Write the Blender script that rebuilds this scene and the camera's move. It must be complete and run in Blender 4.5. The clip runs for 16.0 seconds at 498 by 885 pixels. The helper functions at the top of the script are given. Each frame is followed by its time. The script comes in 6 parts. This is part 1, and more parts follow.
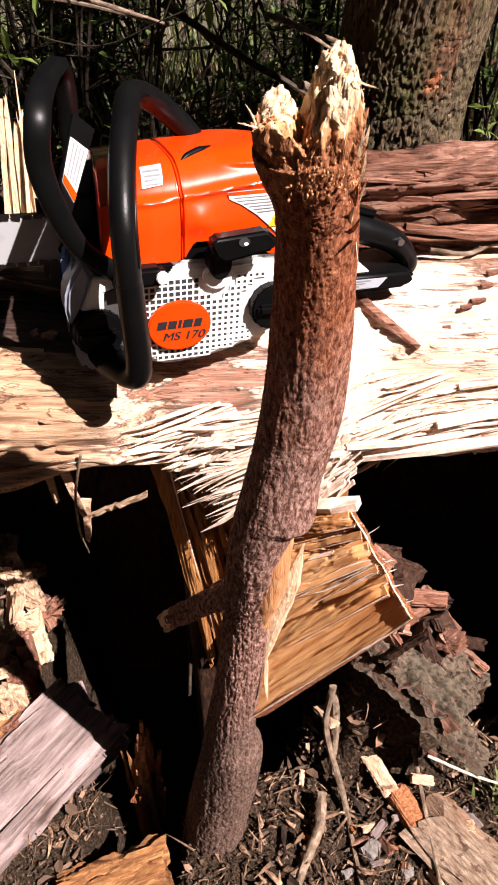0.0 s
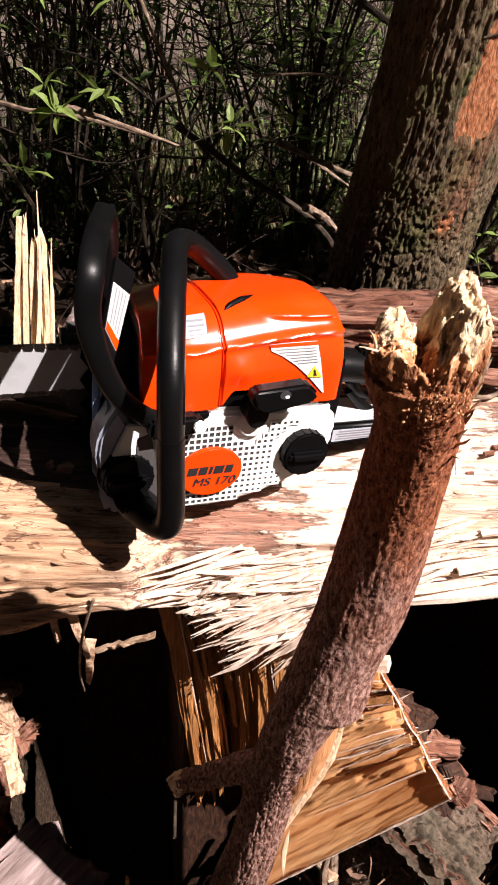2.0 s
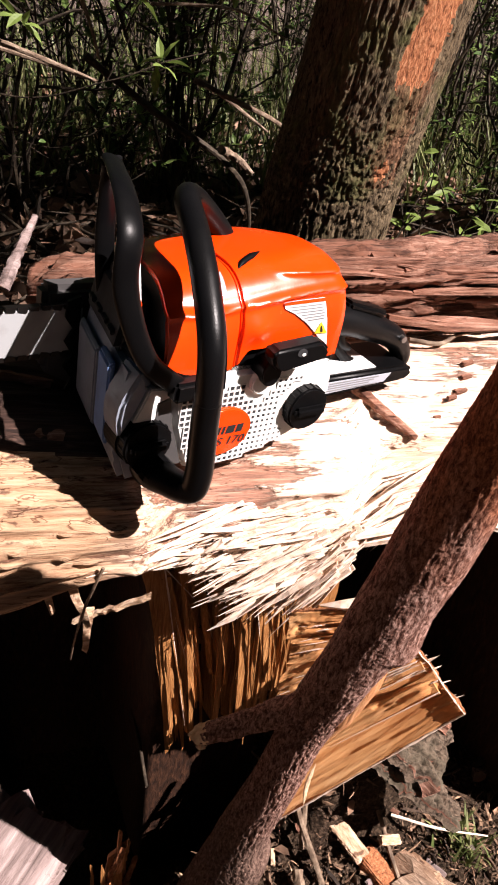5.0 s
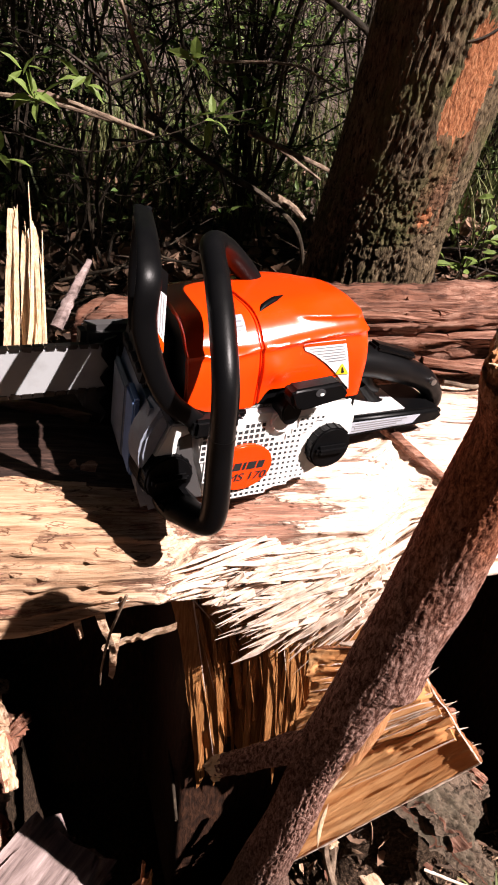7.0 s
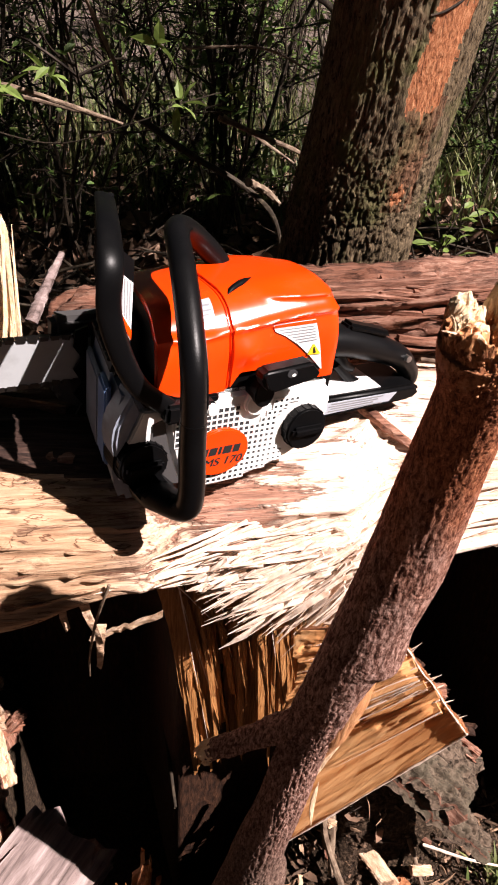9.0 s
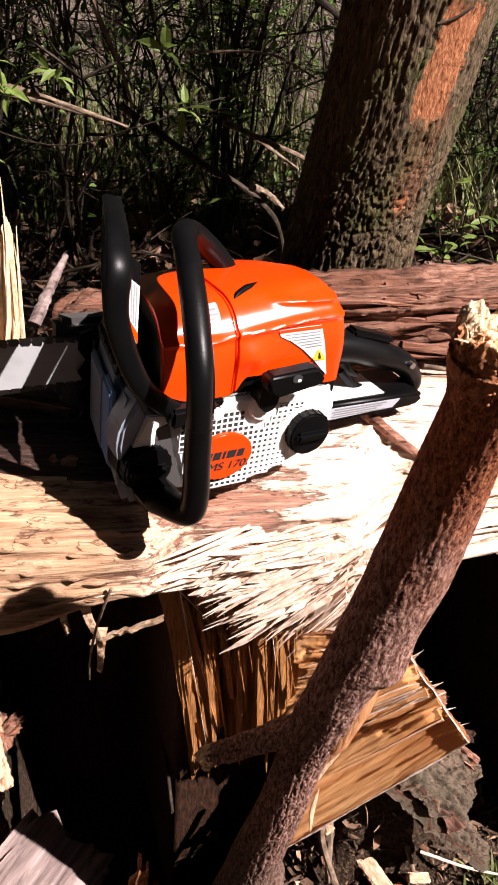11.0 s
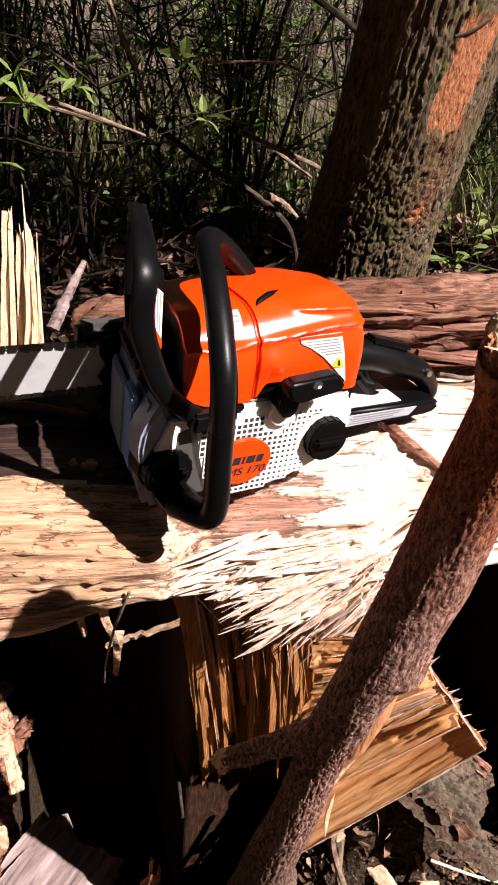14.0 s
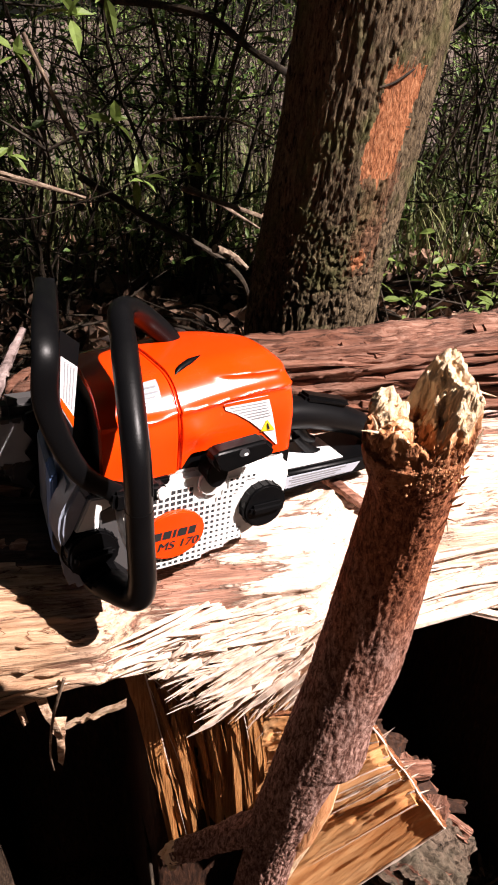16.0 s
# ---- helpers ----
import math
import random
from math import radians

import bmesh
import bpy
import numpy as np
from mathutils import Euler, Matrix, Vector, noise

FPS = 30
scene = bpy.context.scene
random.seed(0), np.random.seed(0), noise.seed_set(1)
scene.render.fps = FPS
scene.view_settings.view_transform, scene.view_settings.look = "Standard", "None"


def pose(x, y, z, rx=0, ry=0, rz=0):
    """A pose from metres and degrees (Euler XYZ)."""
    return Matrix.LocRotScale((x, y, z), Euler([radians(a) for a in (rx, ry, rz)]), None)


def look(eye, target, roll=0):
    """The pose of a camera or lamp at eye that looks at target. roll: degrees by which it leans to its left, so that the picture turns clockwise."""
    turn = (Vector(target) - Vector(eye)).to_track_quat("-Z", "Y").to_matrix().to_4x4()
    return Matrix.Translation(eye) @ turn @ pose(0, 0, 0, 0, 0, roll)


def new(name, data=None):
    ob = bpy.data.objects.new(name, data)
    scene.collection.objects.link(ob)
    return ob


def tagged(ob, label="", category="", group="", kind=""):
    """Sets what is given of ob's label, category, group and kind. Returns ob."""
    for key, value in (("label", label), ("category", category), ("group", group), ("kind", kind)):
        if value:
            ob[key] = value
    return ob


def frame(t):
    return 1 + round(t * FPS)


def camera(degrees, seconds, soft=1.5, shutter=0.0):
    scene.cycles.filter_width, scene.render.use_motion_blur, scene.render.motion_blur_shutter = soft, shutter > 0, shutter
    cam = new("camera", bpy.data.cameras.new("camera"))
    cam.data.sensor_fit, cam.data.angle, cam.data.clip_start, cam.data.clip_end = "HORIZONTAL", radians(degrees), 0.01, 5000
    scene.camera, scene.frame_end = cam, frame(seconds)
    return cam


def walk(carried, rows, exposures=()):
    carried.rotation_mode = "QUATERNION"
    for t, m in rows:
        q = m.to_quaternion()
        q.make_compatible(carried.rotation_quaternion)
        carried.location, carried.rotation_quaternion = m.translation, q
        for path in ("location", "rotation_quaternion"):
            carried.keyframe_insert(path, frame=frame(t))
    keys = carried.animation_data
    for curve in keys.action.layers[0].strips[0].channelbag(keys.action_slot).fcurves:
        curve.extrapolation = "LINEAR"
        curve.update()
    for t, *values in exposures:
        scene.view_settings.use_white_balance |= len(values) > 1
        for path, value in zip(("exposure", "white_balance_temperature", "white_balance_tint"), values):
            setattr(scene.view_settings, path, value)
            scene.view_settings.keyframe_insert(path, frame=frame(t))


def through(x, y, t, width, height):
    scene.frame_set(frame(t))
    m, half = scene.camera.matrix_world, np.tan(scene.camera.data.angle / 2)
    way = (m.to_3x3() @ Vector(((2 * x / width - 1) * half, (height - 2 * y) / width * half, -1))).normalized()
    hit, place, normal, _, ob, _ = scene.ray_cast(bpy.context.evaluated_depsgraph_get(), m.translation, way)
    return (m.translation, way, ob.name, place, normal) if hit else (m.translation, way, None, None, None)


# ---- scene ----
# ---------------------------------------------------------------- camera
cam = camera(38.1, 16.0, soft=1.9)
PATH = [
    (0, (0.014, 0.013, 0.992), (-0.022, 1.589, -0.239), -1.1),
    (0.5, (0.011, 0.011, 0.991), (-0.04, 1.593, -0.231), -1.2),
    (1, (0.012, 0.009, 0.993), (-0.042, 1.603, -0.213), -0.6),
    (1.5, (0.007, 0.01, 1.011), (-0.103, 1.653, -0.125), -1.3),
    (2, (-0.052, 0.071, 1.031), (0.031, 1.764, -0.03), 3.5),
    (2.5, (-0.165, 0.141, 1.043), (0.236, 1.727, -0.107), 10.0),
    (3, (-0.2, 0.146, 1.047), (0.388, 1.648, -0.135), 8.9),
    (3.5, (-0.257, 0.155, 1.043), (0.303, 1.658, -0.152), 12.9),
    (4, (-0.244, 0.142, 1.035), (0.319, 1.644, -0.159), 11.4),
    (4.2, (-0.235, 0.131, 1.03), (0.35, 1.62, -0.17), 11.1),
    (6.3, (-0.146, 0.069, 1.05), (0.174, 1.728, -0.018), 4.6),
    (6.5, (-0.147, 0.07, 1.052), (0.176, 1.717, -0.036), 4.9),
    (7, (-0.152, 0.069, 1.047), (0.156, 1.715, -0.046), 6.3),
    (7.5, (-0.144, 0.066, 1.044), (0.168, 1.702, -0.064), 4.8),
    (8, (-0.142, 0.068, 1.045), (0.184, 1.699, -0.066), 5.0),
    (8.5, (-0.137, 0.063, 1.045), (0.188, 1.703, -0.052), 4.2),
    (9, (-0.135, 0.064, 1.043), (0.187, 1.693, -0.071), 4.1),
    (9.2, (-0.146, 0.069, 1.045), (0.19, 1.684, -0.085), 5.2),
    (11.3, (-0.141, 0.064, 1.043), (0.187, 1.699, -0.061), 4.8),
    (11.5, (-0.142, 0.063, 1.044), (0.182, 1.698, -0.061), 4.6),
    (12, (-0.143, 0.065, 1.043), (0.171, 1.697, -0.07), 4.7),
    (12.5, (-0.149, 0.067, 1.045), (0.169, 1.702, -0.062), 5.6),
    (13, (-0.151, 0.064, 1.045), (0.18, 1.703, -0.052), 5.6),
    (13.5, (-0.153, 0.061, 1.044), (0.177, 1.699, -0.056), 5.5),
    (14, (-0.155, 0.062, 1.044), (0.163, 1.709, -0.045), 5.2),
    (14.5, (-0.144, 0.065, 1.046), (0.188, 1.72, -0.027), 4.4),
    (15, (-0.117, 0.083, 1.047), (0.206, 1.744, -0.02), 2.4),
    (15.5, (-0.096, 0.098, 1.055), (0.219, 1.8, 0.052), 2.8),
    (16, (-0.096, 0.087, 1.057), (0.246, 1.786, 0.059), 2.1),
]
walk(cam, [(t, look(eye, target, roll)) for t, eye, target, roll in PATH], [(0, 1.48), (3, 1.34), (4, 1.58), (6.5, 1.43), (14, 1.43), (16, 1.44)])

# ---------------------------------------------------------------- sky and sun
SUN_AZ, SUN_EL = -35.0, 48.0      # degrees from +x towards +y; height over the horizon
to_sun = Vector((math.cos(radians(SUN_EL)) * math.cos(radians(SUN_AZ)),
                 math.cos(radians(SUN_EL)) * math.sin(radians(SUN_AZ)), math.sin(radians(SUN_EL))))
world = bpy.data.worlds.new("sky")
scene.world = world
world.use_nodes = True
wn = world.node_tree
sky = wn.nodes.new("ShaderNodeTexSky")
sky.sky_type, sky.sun_disc = "NISHITA", False
sky.sun_elevation, sky.sun_rotation = radians(SUN_EL), radians(90 - SUN_AZ)
wn.links.new(sky.outputs[0], wn.nodes["Background"].inputs[0])
wn.nodes["Background"].inputs[1].default_value = 0.0018
sun = new("sun", bpy.data.lights.new("sun", "SUN"))
sun.data.energy, sun.data.angle, sun.data.color = 5.0, radians(0.53), (1.0, 0.878, 0.850)
sun.matrix_world = look(to_sun * 30, (0, 0, 0))


# ---------------------------------------------------------------- materials
def material(name, rough=0.6, metal=0.0, spec=0.5, coat=0.0):
    m = bpy.data.materials.new(name)
    m.use_nodes = True
    b = m.node_tree.nodes["Principled BSDF"]
    b.inputs["Roughness"].default_value = rough
    b.inputs["Metallic"].default_value = metal
    b.inputs["Specular IOR Level"].default_value = spec
    b.inputs["Coat Weight"].default_value = coat
    return m, m.node_tree, b


def node(nt, kind, **values):
    n = nt.nodes.new(kind)
    for k, v in values.items():
        n.inputs[k].default_value = v
    return n


def coords(nt, scale, rot=(0, 0, 0)):
    c = nt.nodes.new("ShaderNodeTexCoord")
    turn = node(nt, "ShaderNodeMapping", Rotation=[radians(a) for a in rot])
    m = node(nt, "ShaderNodeMapping", Scale=scale)
    nt.links.new(c.outputs["Object"], turn.inputs["Vector"])
    nt.links.new(turn.outputs[0], m.inputs["Vector"])
    return m.outputs[0]


def noise_of(nt, vec, scale, detail=6.0, rough=0.6, distort=0.0):
    n = node(nt, "ShaderNodeTexNoise", Scale=scale, Detail=detail, Roughness=rough, Distortion=distort)
    nt.links.new(vec, n.inputs["Vector"])
    return n.outputs["Fac"]


def ramp(nt, fac, stops):
    r = nt.nodes.new("ShaderNodeValToRGB")
    el = r.color_ramp.elements
    while len(el) < len(stops):
        el.new(0.5)
    for e, (p, c) in zip(el, stops):
        e.position, e.color = p, (*c, 1) if len(c) == 3 else c
    nt.links.new(fac, r.inputs[0])
    return r.outputs[0]


def mixed(nt, fac, a, b, kind="MIX"):
    m = nt.nodes.new("ShaderNodeMix")
    m.data_type, m.blend_type = "RGBA", kind
    for slot, v in ((0, fac), (6, a), (7, b)):
        if isinstance(v, bpy.types.NodeSocket):
            nt.links.new(v, m.inputs[slot])
        else:
            m.inputs[slot].default_value = v if slot == 0 else (*v, 1)
    return m.outputs[2]


def bumped(nt, b, height, strength, distance):
    n = node(nt, "ShaderNodeBump", Strength=strength, Distance=distance)
    nt.links.new(height, n.inputs["Height"])
    nt.links.new(n.outputs[0], b.inputs["Normal"])


def island_tint(nt, color, low, high):
    g = nt.nodes.new("ShaderNodeNewGeometry")
    r = ramp(nt, g.outputs["Random Per Island"], [(0, (low,) * 3), (1, (high,) * 3)])
    return mixed(nt, 1.0, color, r, "MULTIPLY")


def wood(name, dark, mid, pale, grain=(3, 60, 60), rot=(0, 0, 0), rough=0.75, stain=None, island=False, bump=0.6, cracks=True):
    """Wood with grain along one axis, blotches and fine dark cracks."""
    m, nt, b = material(name, rough, spec=0.25)
    v = coords(nt, grain, rot)
    fine = noise_of(nt, v, 4.0, 8, 0.65, 0.3)
    col = ramp(nt, fine, [(0.28, dark), (0.5, mid), (0.72, pale)])
    blot = noise_of(nt, coords(nt, (4, 9, 9), rot), 1.7, 5, 0.6)
    if stain:
        col = mixed(nt, ramp(nt, blot, [(0.45, (0, 0, 0)), (0.68, (1, 1, 1))]), col, stain)
    if cracks:
        c = noise_of(nt, coords(nt, (grain[0] * 2.2, grain[1] * 0.5, grain[2] * 0.5), rot), 2.4, 4, 0.55, 0.2)
        fleck = ramp(nt, c, [(0.60, (1, 1, 1)), (0.66, (0.30, 0.20, 0.15)), (0.72, (0.14, 0.08, 0.06))])
        col = mixed(nt, 0.8, col, fleck, "MULTIPLY")
        c2 = noise_of(nt, coords(nt, (14, 22, 22), rot), 3.0, 2, 0.5, 1.2)
        thin = ramp(nt, c2, [(0.492, (1, 1, 1)), (0.5, (0.30, 0.22, 0.17)), (0.508, (1, 1, 1))])
        gate = ramp(nt, blot, [(0.42, (0, 0, 0)), (0.55, (0.7, 0.7, 0.7))])
        col = mixed(nt, gate, col, mixed(nt, 1.0, col, thin, "MULTIPLY"))
    if island:
        col = island_tint(nt, col, 0.72, 1.15)
    nt.links.new(col, b.inputs["Base Color"])
    bumped(nt, b, fine, bump, 0.004)
    return m


def bark(name, groove, ridge, moss, scale=(26, 26, 6), bump=1.0):
    m, nt, b = material(name, 0.9, spec=0.15)
    v = coords(nt, scale)
    big = noise_of(nt, v, 1.0, 6, 0.65, 0.8)
    fine = noise_of(nt, coords(nt, (1, 1, 0.6)), 220.0, 4, 0.7)
    col = ramp(nt, big, [(0.35, groove), (0.55, ridge), (0.75, [c * 1.35 for c in ridge])])
    patch = noise_of(nt, coords(nt, (1, 1, 1)), 14.0, 5, 0.6)
    col = mixed(nt, ramp(nt, patch, [(0.5, (0, 0, 0)), (0.66, (1, 1, 1))]), col, moss)
    col = mixed(nt, 0.5, col, ramp(nt, fine, [(0.3, (0.45, 0.45, 0.45)), (0.7, (1.3, 1.3, 1.3))]), "MULTIPLY")
    nt.links.new(col, b.inputs["Base Color"])
    h = mixed(nt, 0.35, big, fine)
    bumped(nt, b, h, bump, 0.006)
    return m


def plastic(name, color, rough, coat=0.0, grain=0.15, dust=None, dust_amount=0.25, spec=0.5):
    m, nt, b = material(name, rough, coat=coat, spec=spec)
    v = coords(nt, (1, 1, 1))
    fine = noise_of(nt, v, 700.0, 2, 0.5)
    big = noise_of(nt, v, 28.0, 6, 0.65)
    col = mixed(nt, ramp(nt, big, [(0.5, (0, 0, 0)), (0.78, (dust_amount,) * 3)]), color, dust or [c * 0.7 for c in color])
    nt.links.new(col, b.inputs["Base Color"])
    rr = ramp(nt, big, [(0.3, (rough * 0.85,) * 3), (0.75, (min(1, rough * 1.35),) * 3)])
    nt.links.new(rr, b.inputs["Roughness"])
    bumped(nt, b, fine, grain, 0.0004)
    return m


def split_wood(name):
    """Pale split wood under patches of a thin weathered red-brown skin, with cracks."""
    m, nt, b = material(name, 0.75, spec=0.2)
    fine = noise_of(nt, coords(nt, (4, 70, 70)), 4.0, 8, 0.65, 0.3)
    pale = ramp(nt, fine, [(0.28, (0.46, 0.265, 0.170)), (0.48, (0.70, 0.52, 0.41)), (0.70, (0.80, 0.675, 0.585))])
    warm = noise_of(nt, coords(nt, (3, 8, 8)), 1.6, 4, 0.6)
    pale = mixed(nt, ramp(nt, warm, [(0.50, (0, 0, 0)), (0.70, (0.7, 0.7, 0.7))]), pale, (0.60, 0.385, 0.235))
    c = nt.nodes.new("ShaderNodeTexCoord")
    sep = nt.nodes.new("ShaderNodeSeparateXYZ")
    nt.links.new(c.outputs["Object"], sep.inputs[0])
    # older tan wood towards the saw's nose
    aged = node(nt, "ShaderNodeMapRange", **{"From Min": -0.07, "From Max": -0.17, "To Min": 0.0, "To Max": 0.95})
    nt.links.new(sep.outputs["X"], aged.inputs["Value"])
    pale = mixed(nt, aged.outputs[0], pale, ramp(nt, fine, [(0.30, (0.20, 0.100, 0.052)), (0.50, (0.40, 0.245, 0.145)), (0.72, (0.54, 0.375, 0.245))]))
    fibre = noise_of(nt, coords(nt, (9, 160, 160)), 3.0, 6, 0.7, 0.4)
    skin = ramp(nt, fibre, [(0.30, (0.07, 0.024, 0.015)), (0.5, (0.25, 0.105, 0.066)), (0.68, (0.48, 0.28, 0.20))])
    bias = node(nt, "ShaderNodeMapRange", **{"From Min": 0.585, "From Max": 0.72, "To Min": -0.095, "To Max": 0.012})
    nt.links.new(sep.outputs["Y"], bias.inputs["Value"])
    patch0 = noise_of(nt, coords(nt, (4, 26, 26)), 2.3, 10, 0.72, 0.4)
    pm = nt.nodes.new("ShaderNodeMath")
    pm.operation = "MULTIPLY_ADD"
    pm.inputs[1].default_value, pm.inputs[2].default_value = 0.30, -0.15
    nt.links.new(fibre, pm.inputs[0])
    ps = nt.nodes.new("ShaderNodeMath")
    nt.links.new(patch0, ps.inputs[0])
    nt.links.new(pm.outputs[0], ps.inputs[1])
    patch = ps.outputs[0]
    add = nt.nodes.new("ShaderNodeMath")
    nt.links.new(patch, add.inputs[0])
    nt.links.new(bias.outputs[0], add.inputs[1])
    fresh = node(nt, "ShaderNodeMapRange", **{"From Min": -0.02, "From Max": 0.10, "To Min": 0.0, "To Max": -0.07})
    nt.links.new(sep.outputs["X"], fresh.inputs["Value"])
    add2 = nt.nodes.new("ShaderNodeMath")
    nt.links.new(add.outputs[0], add2.inputs[0])
    nt.links.new(fresh.outputs[0], add2.inputs[1])
    # a strip of bark skin left along the saw's front, thinning out sideways
    place = node(nt, "ShaderNodeMapping", Location=(0.55, -19.4, 0), Scale=(11.0, 32.0, 0.0))
    nt.links.new(c.outputs["Object"], place.inputs["Vector"])
    far = nt.nodes.new("ShaderNodeVectorMath")
    far.operation = "LENGTH"
    nt.links.new(place.outputs[0], far.inputs[0])
    left = node(nt, "ShaderNodeMapRange", **{"From Min": 0.2, "From Max": 1.3, "To Min": 0.15, "To Max": 0.0})
    nt.links.new(far.outputs["Value"], left.inputs["Value"])
    add = nt.nodes.new("ShaderNodeMath")
    nt.links.new(add2.outputs[0], add.inputs[0])
    nt.links.new(left.outputs[0], add.inputs[1])
    mask = ramp(nt, add.outputs[0], [(0.475, (0, 0, 0)), (0.53, (0.9, 0.9, 0.9))])
    col = mixed(nt, mask, pale, skin)
    rim = ramp(nt, add.outputs[0], [(0.478, (1, 1, 1)), (0.488, (0.25, 0.13, 0.09)), (0.498, (1, 1, 1))])
    col = mixed(nt, 0.5, col, rim, "MULTIPLY")
    crack = noise_of(nt, coords(nt, (5, 24, 24)), 1.7, 4, 0.55, 0.8)
    gate = mixed(nt, 1.0, ramp(nt, warm, [(0.47, (0, 0, 0)), (0.56, (0.9, 0.9, 0.9))]), aged.outputs[0], "LIGHTEN")
    line = ramp(nt, crack, [(0.488, (1, 1, 1)), (0.5, (0.20, 0.11, 0.07)), (0.512, (1, 1, 1))])
    col = mixed(nt, gate, col, mixed(nt, 1.0, col, line, "MULTIPLY"))
    nt.links.new(col, b.inputs["Base Color"])
    h = mixed(nt, 0.5, fine, mask)
    bumped(nt, b, h, 0.9, 0.005)
    return m


M_PALE = split_wood("pale_split_wood")
M_SPLINT = wood("fresh_splinters", (0.50, 0.310, 0.200), (0.72, 0.570, 0.460), (0.81, 0.705, 0.620), grain=(25, 25, 25), island=True, cracks=False, bump=0.3)
M_AMBER = wood("amber_split_wood", (0.20, 0.075, 0.022), (0.38, 0.165, 0.052), (0.54, 0.275, 0.105), grain=(110, 110, 4), island=True, cracks=False, bump=0.8)
M_WEDGE = wood("torn_amber_wood", (0.52, 0.245, 0.090), (0.64, 0.335, 0.140), (0.76, 0.475, 0.245), grain=(3, 30, 30), rot=(0, 55, 0), stain=(0.46, 0.20, 0.070), cracks=False, bump=0.7)
M_BARE = wood("bare_orange_wood", (0.36, 0.14, 0.055), (0.56, 0.26, 0.115), (0.66, 0.38, 0.20), grain=(60, 60, 6), cracks=False, bump=0.6)
# weathered wood, coloured near-black to stand in for the shade behind the saw
M_OLD_SHADE = wood("shade_darkened_weathered_wood", (0.008, 0.004, 0.003), (0.035, 0.018, 0.013), (0.11, 0.062, 0.046), stain=(0.014, 0.007, 0.005), bump=1.0)
# rot on the loose pieces; under the log its darkness stands for shade
M_ROT_SHADE = wood("rotten_wood_and_underside_shade", (0.008, 0.004, 0.002), (0.030, 0.012, 0.006), (0.08, 0.034, 0.017), grain=(40, 40, 12))
M_CRUST = wood("rotten_amber_wood", (0.05, 0.018, 0.008), (0.25, 0.105, 0.036), (0.52, 0.29, 0.115), grain=(8, 45, 45), stain=(0.10, 0.040, 0.015), bump=1.0)
M_RED = wood("weathered_red_wood", (0.035, 0.013, 0.008), (0.25, 0.115, 0.075), (0.50, 0.31, 0.23), grain=(4, 60, 60), stain=(0.17, 0.065, 0.036), island=True, bump=1.0)
M_GREY = wood("grey_weathered_wood", (0.035, 0.023, 0.020), (0.20, 0.148, 0.138), (0.37, 0.295, 0.280), grain=(1.6, 20, 20), bump=1.0)
def stick_bark(name):
    """Flaky bark: red-brown and fresh near the break, greyer towards the ground."""
    m, nt, b = material(name, 0.9, spec=0.12)
    big = noise_of(nt, coords(nt, (1, 1, 0.40)), 330.0, 8, 0.74, 0.5)
    fine = noise_of(nt, coords(nt, (1, 1, 0.5)), 1100.0, 3, 0.6)
    patch = noise_of(nt, coords(nt, (1, 1, 0.6)), 26.0, 5, 0.6)
    red = ramp(nt, big, [(0.33, (0.014, 0.005, 0.003)), (0.45, (0.160, 0.050, 0.024)), (0.64, (0.46, 0.180, 0.090))])
    dull = ramp(nt, big, [(0.33, (0.016, 0.008, 0.006)), (0.45, (0.125, 0.056, 0.040)), (0.62, (0.44, 0.270, 0.220))])
    grey = ramp(nt, big, [(0.33, (0.010, 0.006, 0.005)), (0.45, (0.085, 0.049, 0.037)), (0.68, (0.25, 0.165, 0.130))])
    c = nt.nodes.new("ShaderNodeTexCoord")
    sep = nt.nodes.new("ShaderNodeSeparateXYZ")
    nt.links.new(c.outputs["Object"], sep.inputs[0])
    wave = nt.nodes.new("ShaderNodeMath")
    wave.operation = "MULTIPLY_ADD"
    wave.inputs[1].default_value = 0.22
    nt.links.new(patch, wave.inputs[0])
    nt.links.new(sep.outputs["Z"], wave.inputs[2])
    fresh = node(nt, "ShaderNodeMapRange", **{"From Min": 0.80, "From Max": 0.92})
    old = node(nt, "ShaderNodeMapRange", **{"From Min": 0.52, "From Max": 0.38})
    for r in (fresh, old):
        nt.links.new(wave.outputs[0], r.inputs["Value"])
    col = mixed(nt, old.outputs[0], mixed(nt, fresh.outputs[0], dull, red), grey)
    col = mixed(nt, 0.6, col, ramp(nt, fine, [(0.3, (0.4, 0.4, 0.4)), (0.7, (1.35, 1.35, 1.35))]), "MULTIPLY")
    nt.links.new(col, b.inputs["Base Color"])
    bumped(nt, b, mixed(nt, 0.35, big, fine), 0.8, 0.0016)
    return m


M_STICK = stick_bark("stick_bark")
M_SAND = wood("sandy_wood", (0.05, 0.030, 0.020), (0.22, 0.148, 0.102), (0.45, 0.335, 0.245), grain=(16, 60, 60), stain=(0.24, 0.130, 0.075), bump=1.0)
M_TREE = bark("tree_bark", (0.012, 0.008, 0.005), (0.165, 0.120, 0.072), (0.105, 0.100, 0.040), scale=(240, 240, 60))
M_PLATE = bark("fallen_bark", (0.012, 0.008, 0.005), (0.150, 0.108, 0.078), (0.105, 0.086, 0.060), scale=(130, 130, 130))
M_SCAR = wood("bare_inner_bark", (0.11, 0.038, 0.016), (0.34, 0.125, 0.052), (0.52, 0.25, 0.125), grain=(70, 70, 26), bump=1.0)
M_STREAK = bark("red_stained_bark", (0.025, 0.013, 0.008), (0.185, 0.098, 0.056), (0.14, 0.10, 0.05), scale=(170, 170, 60))
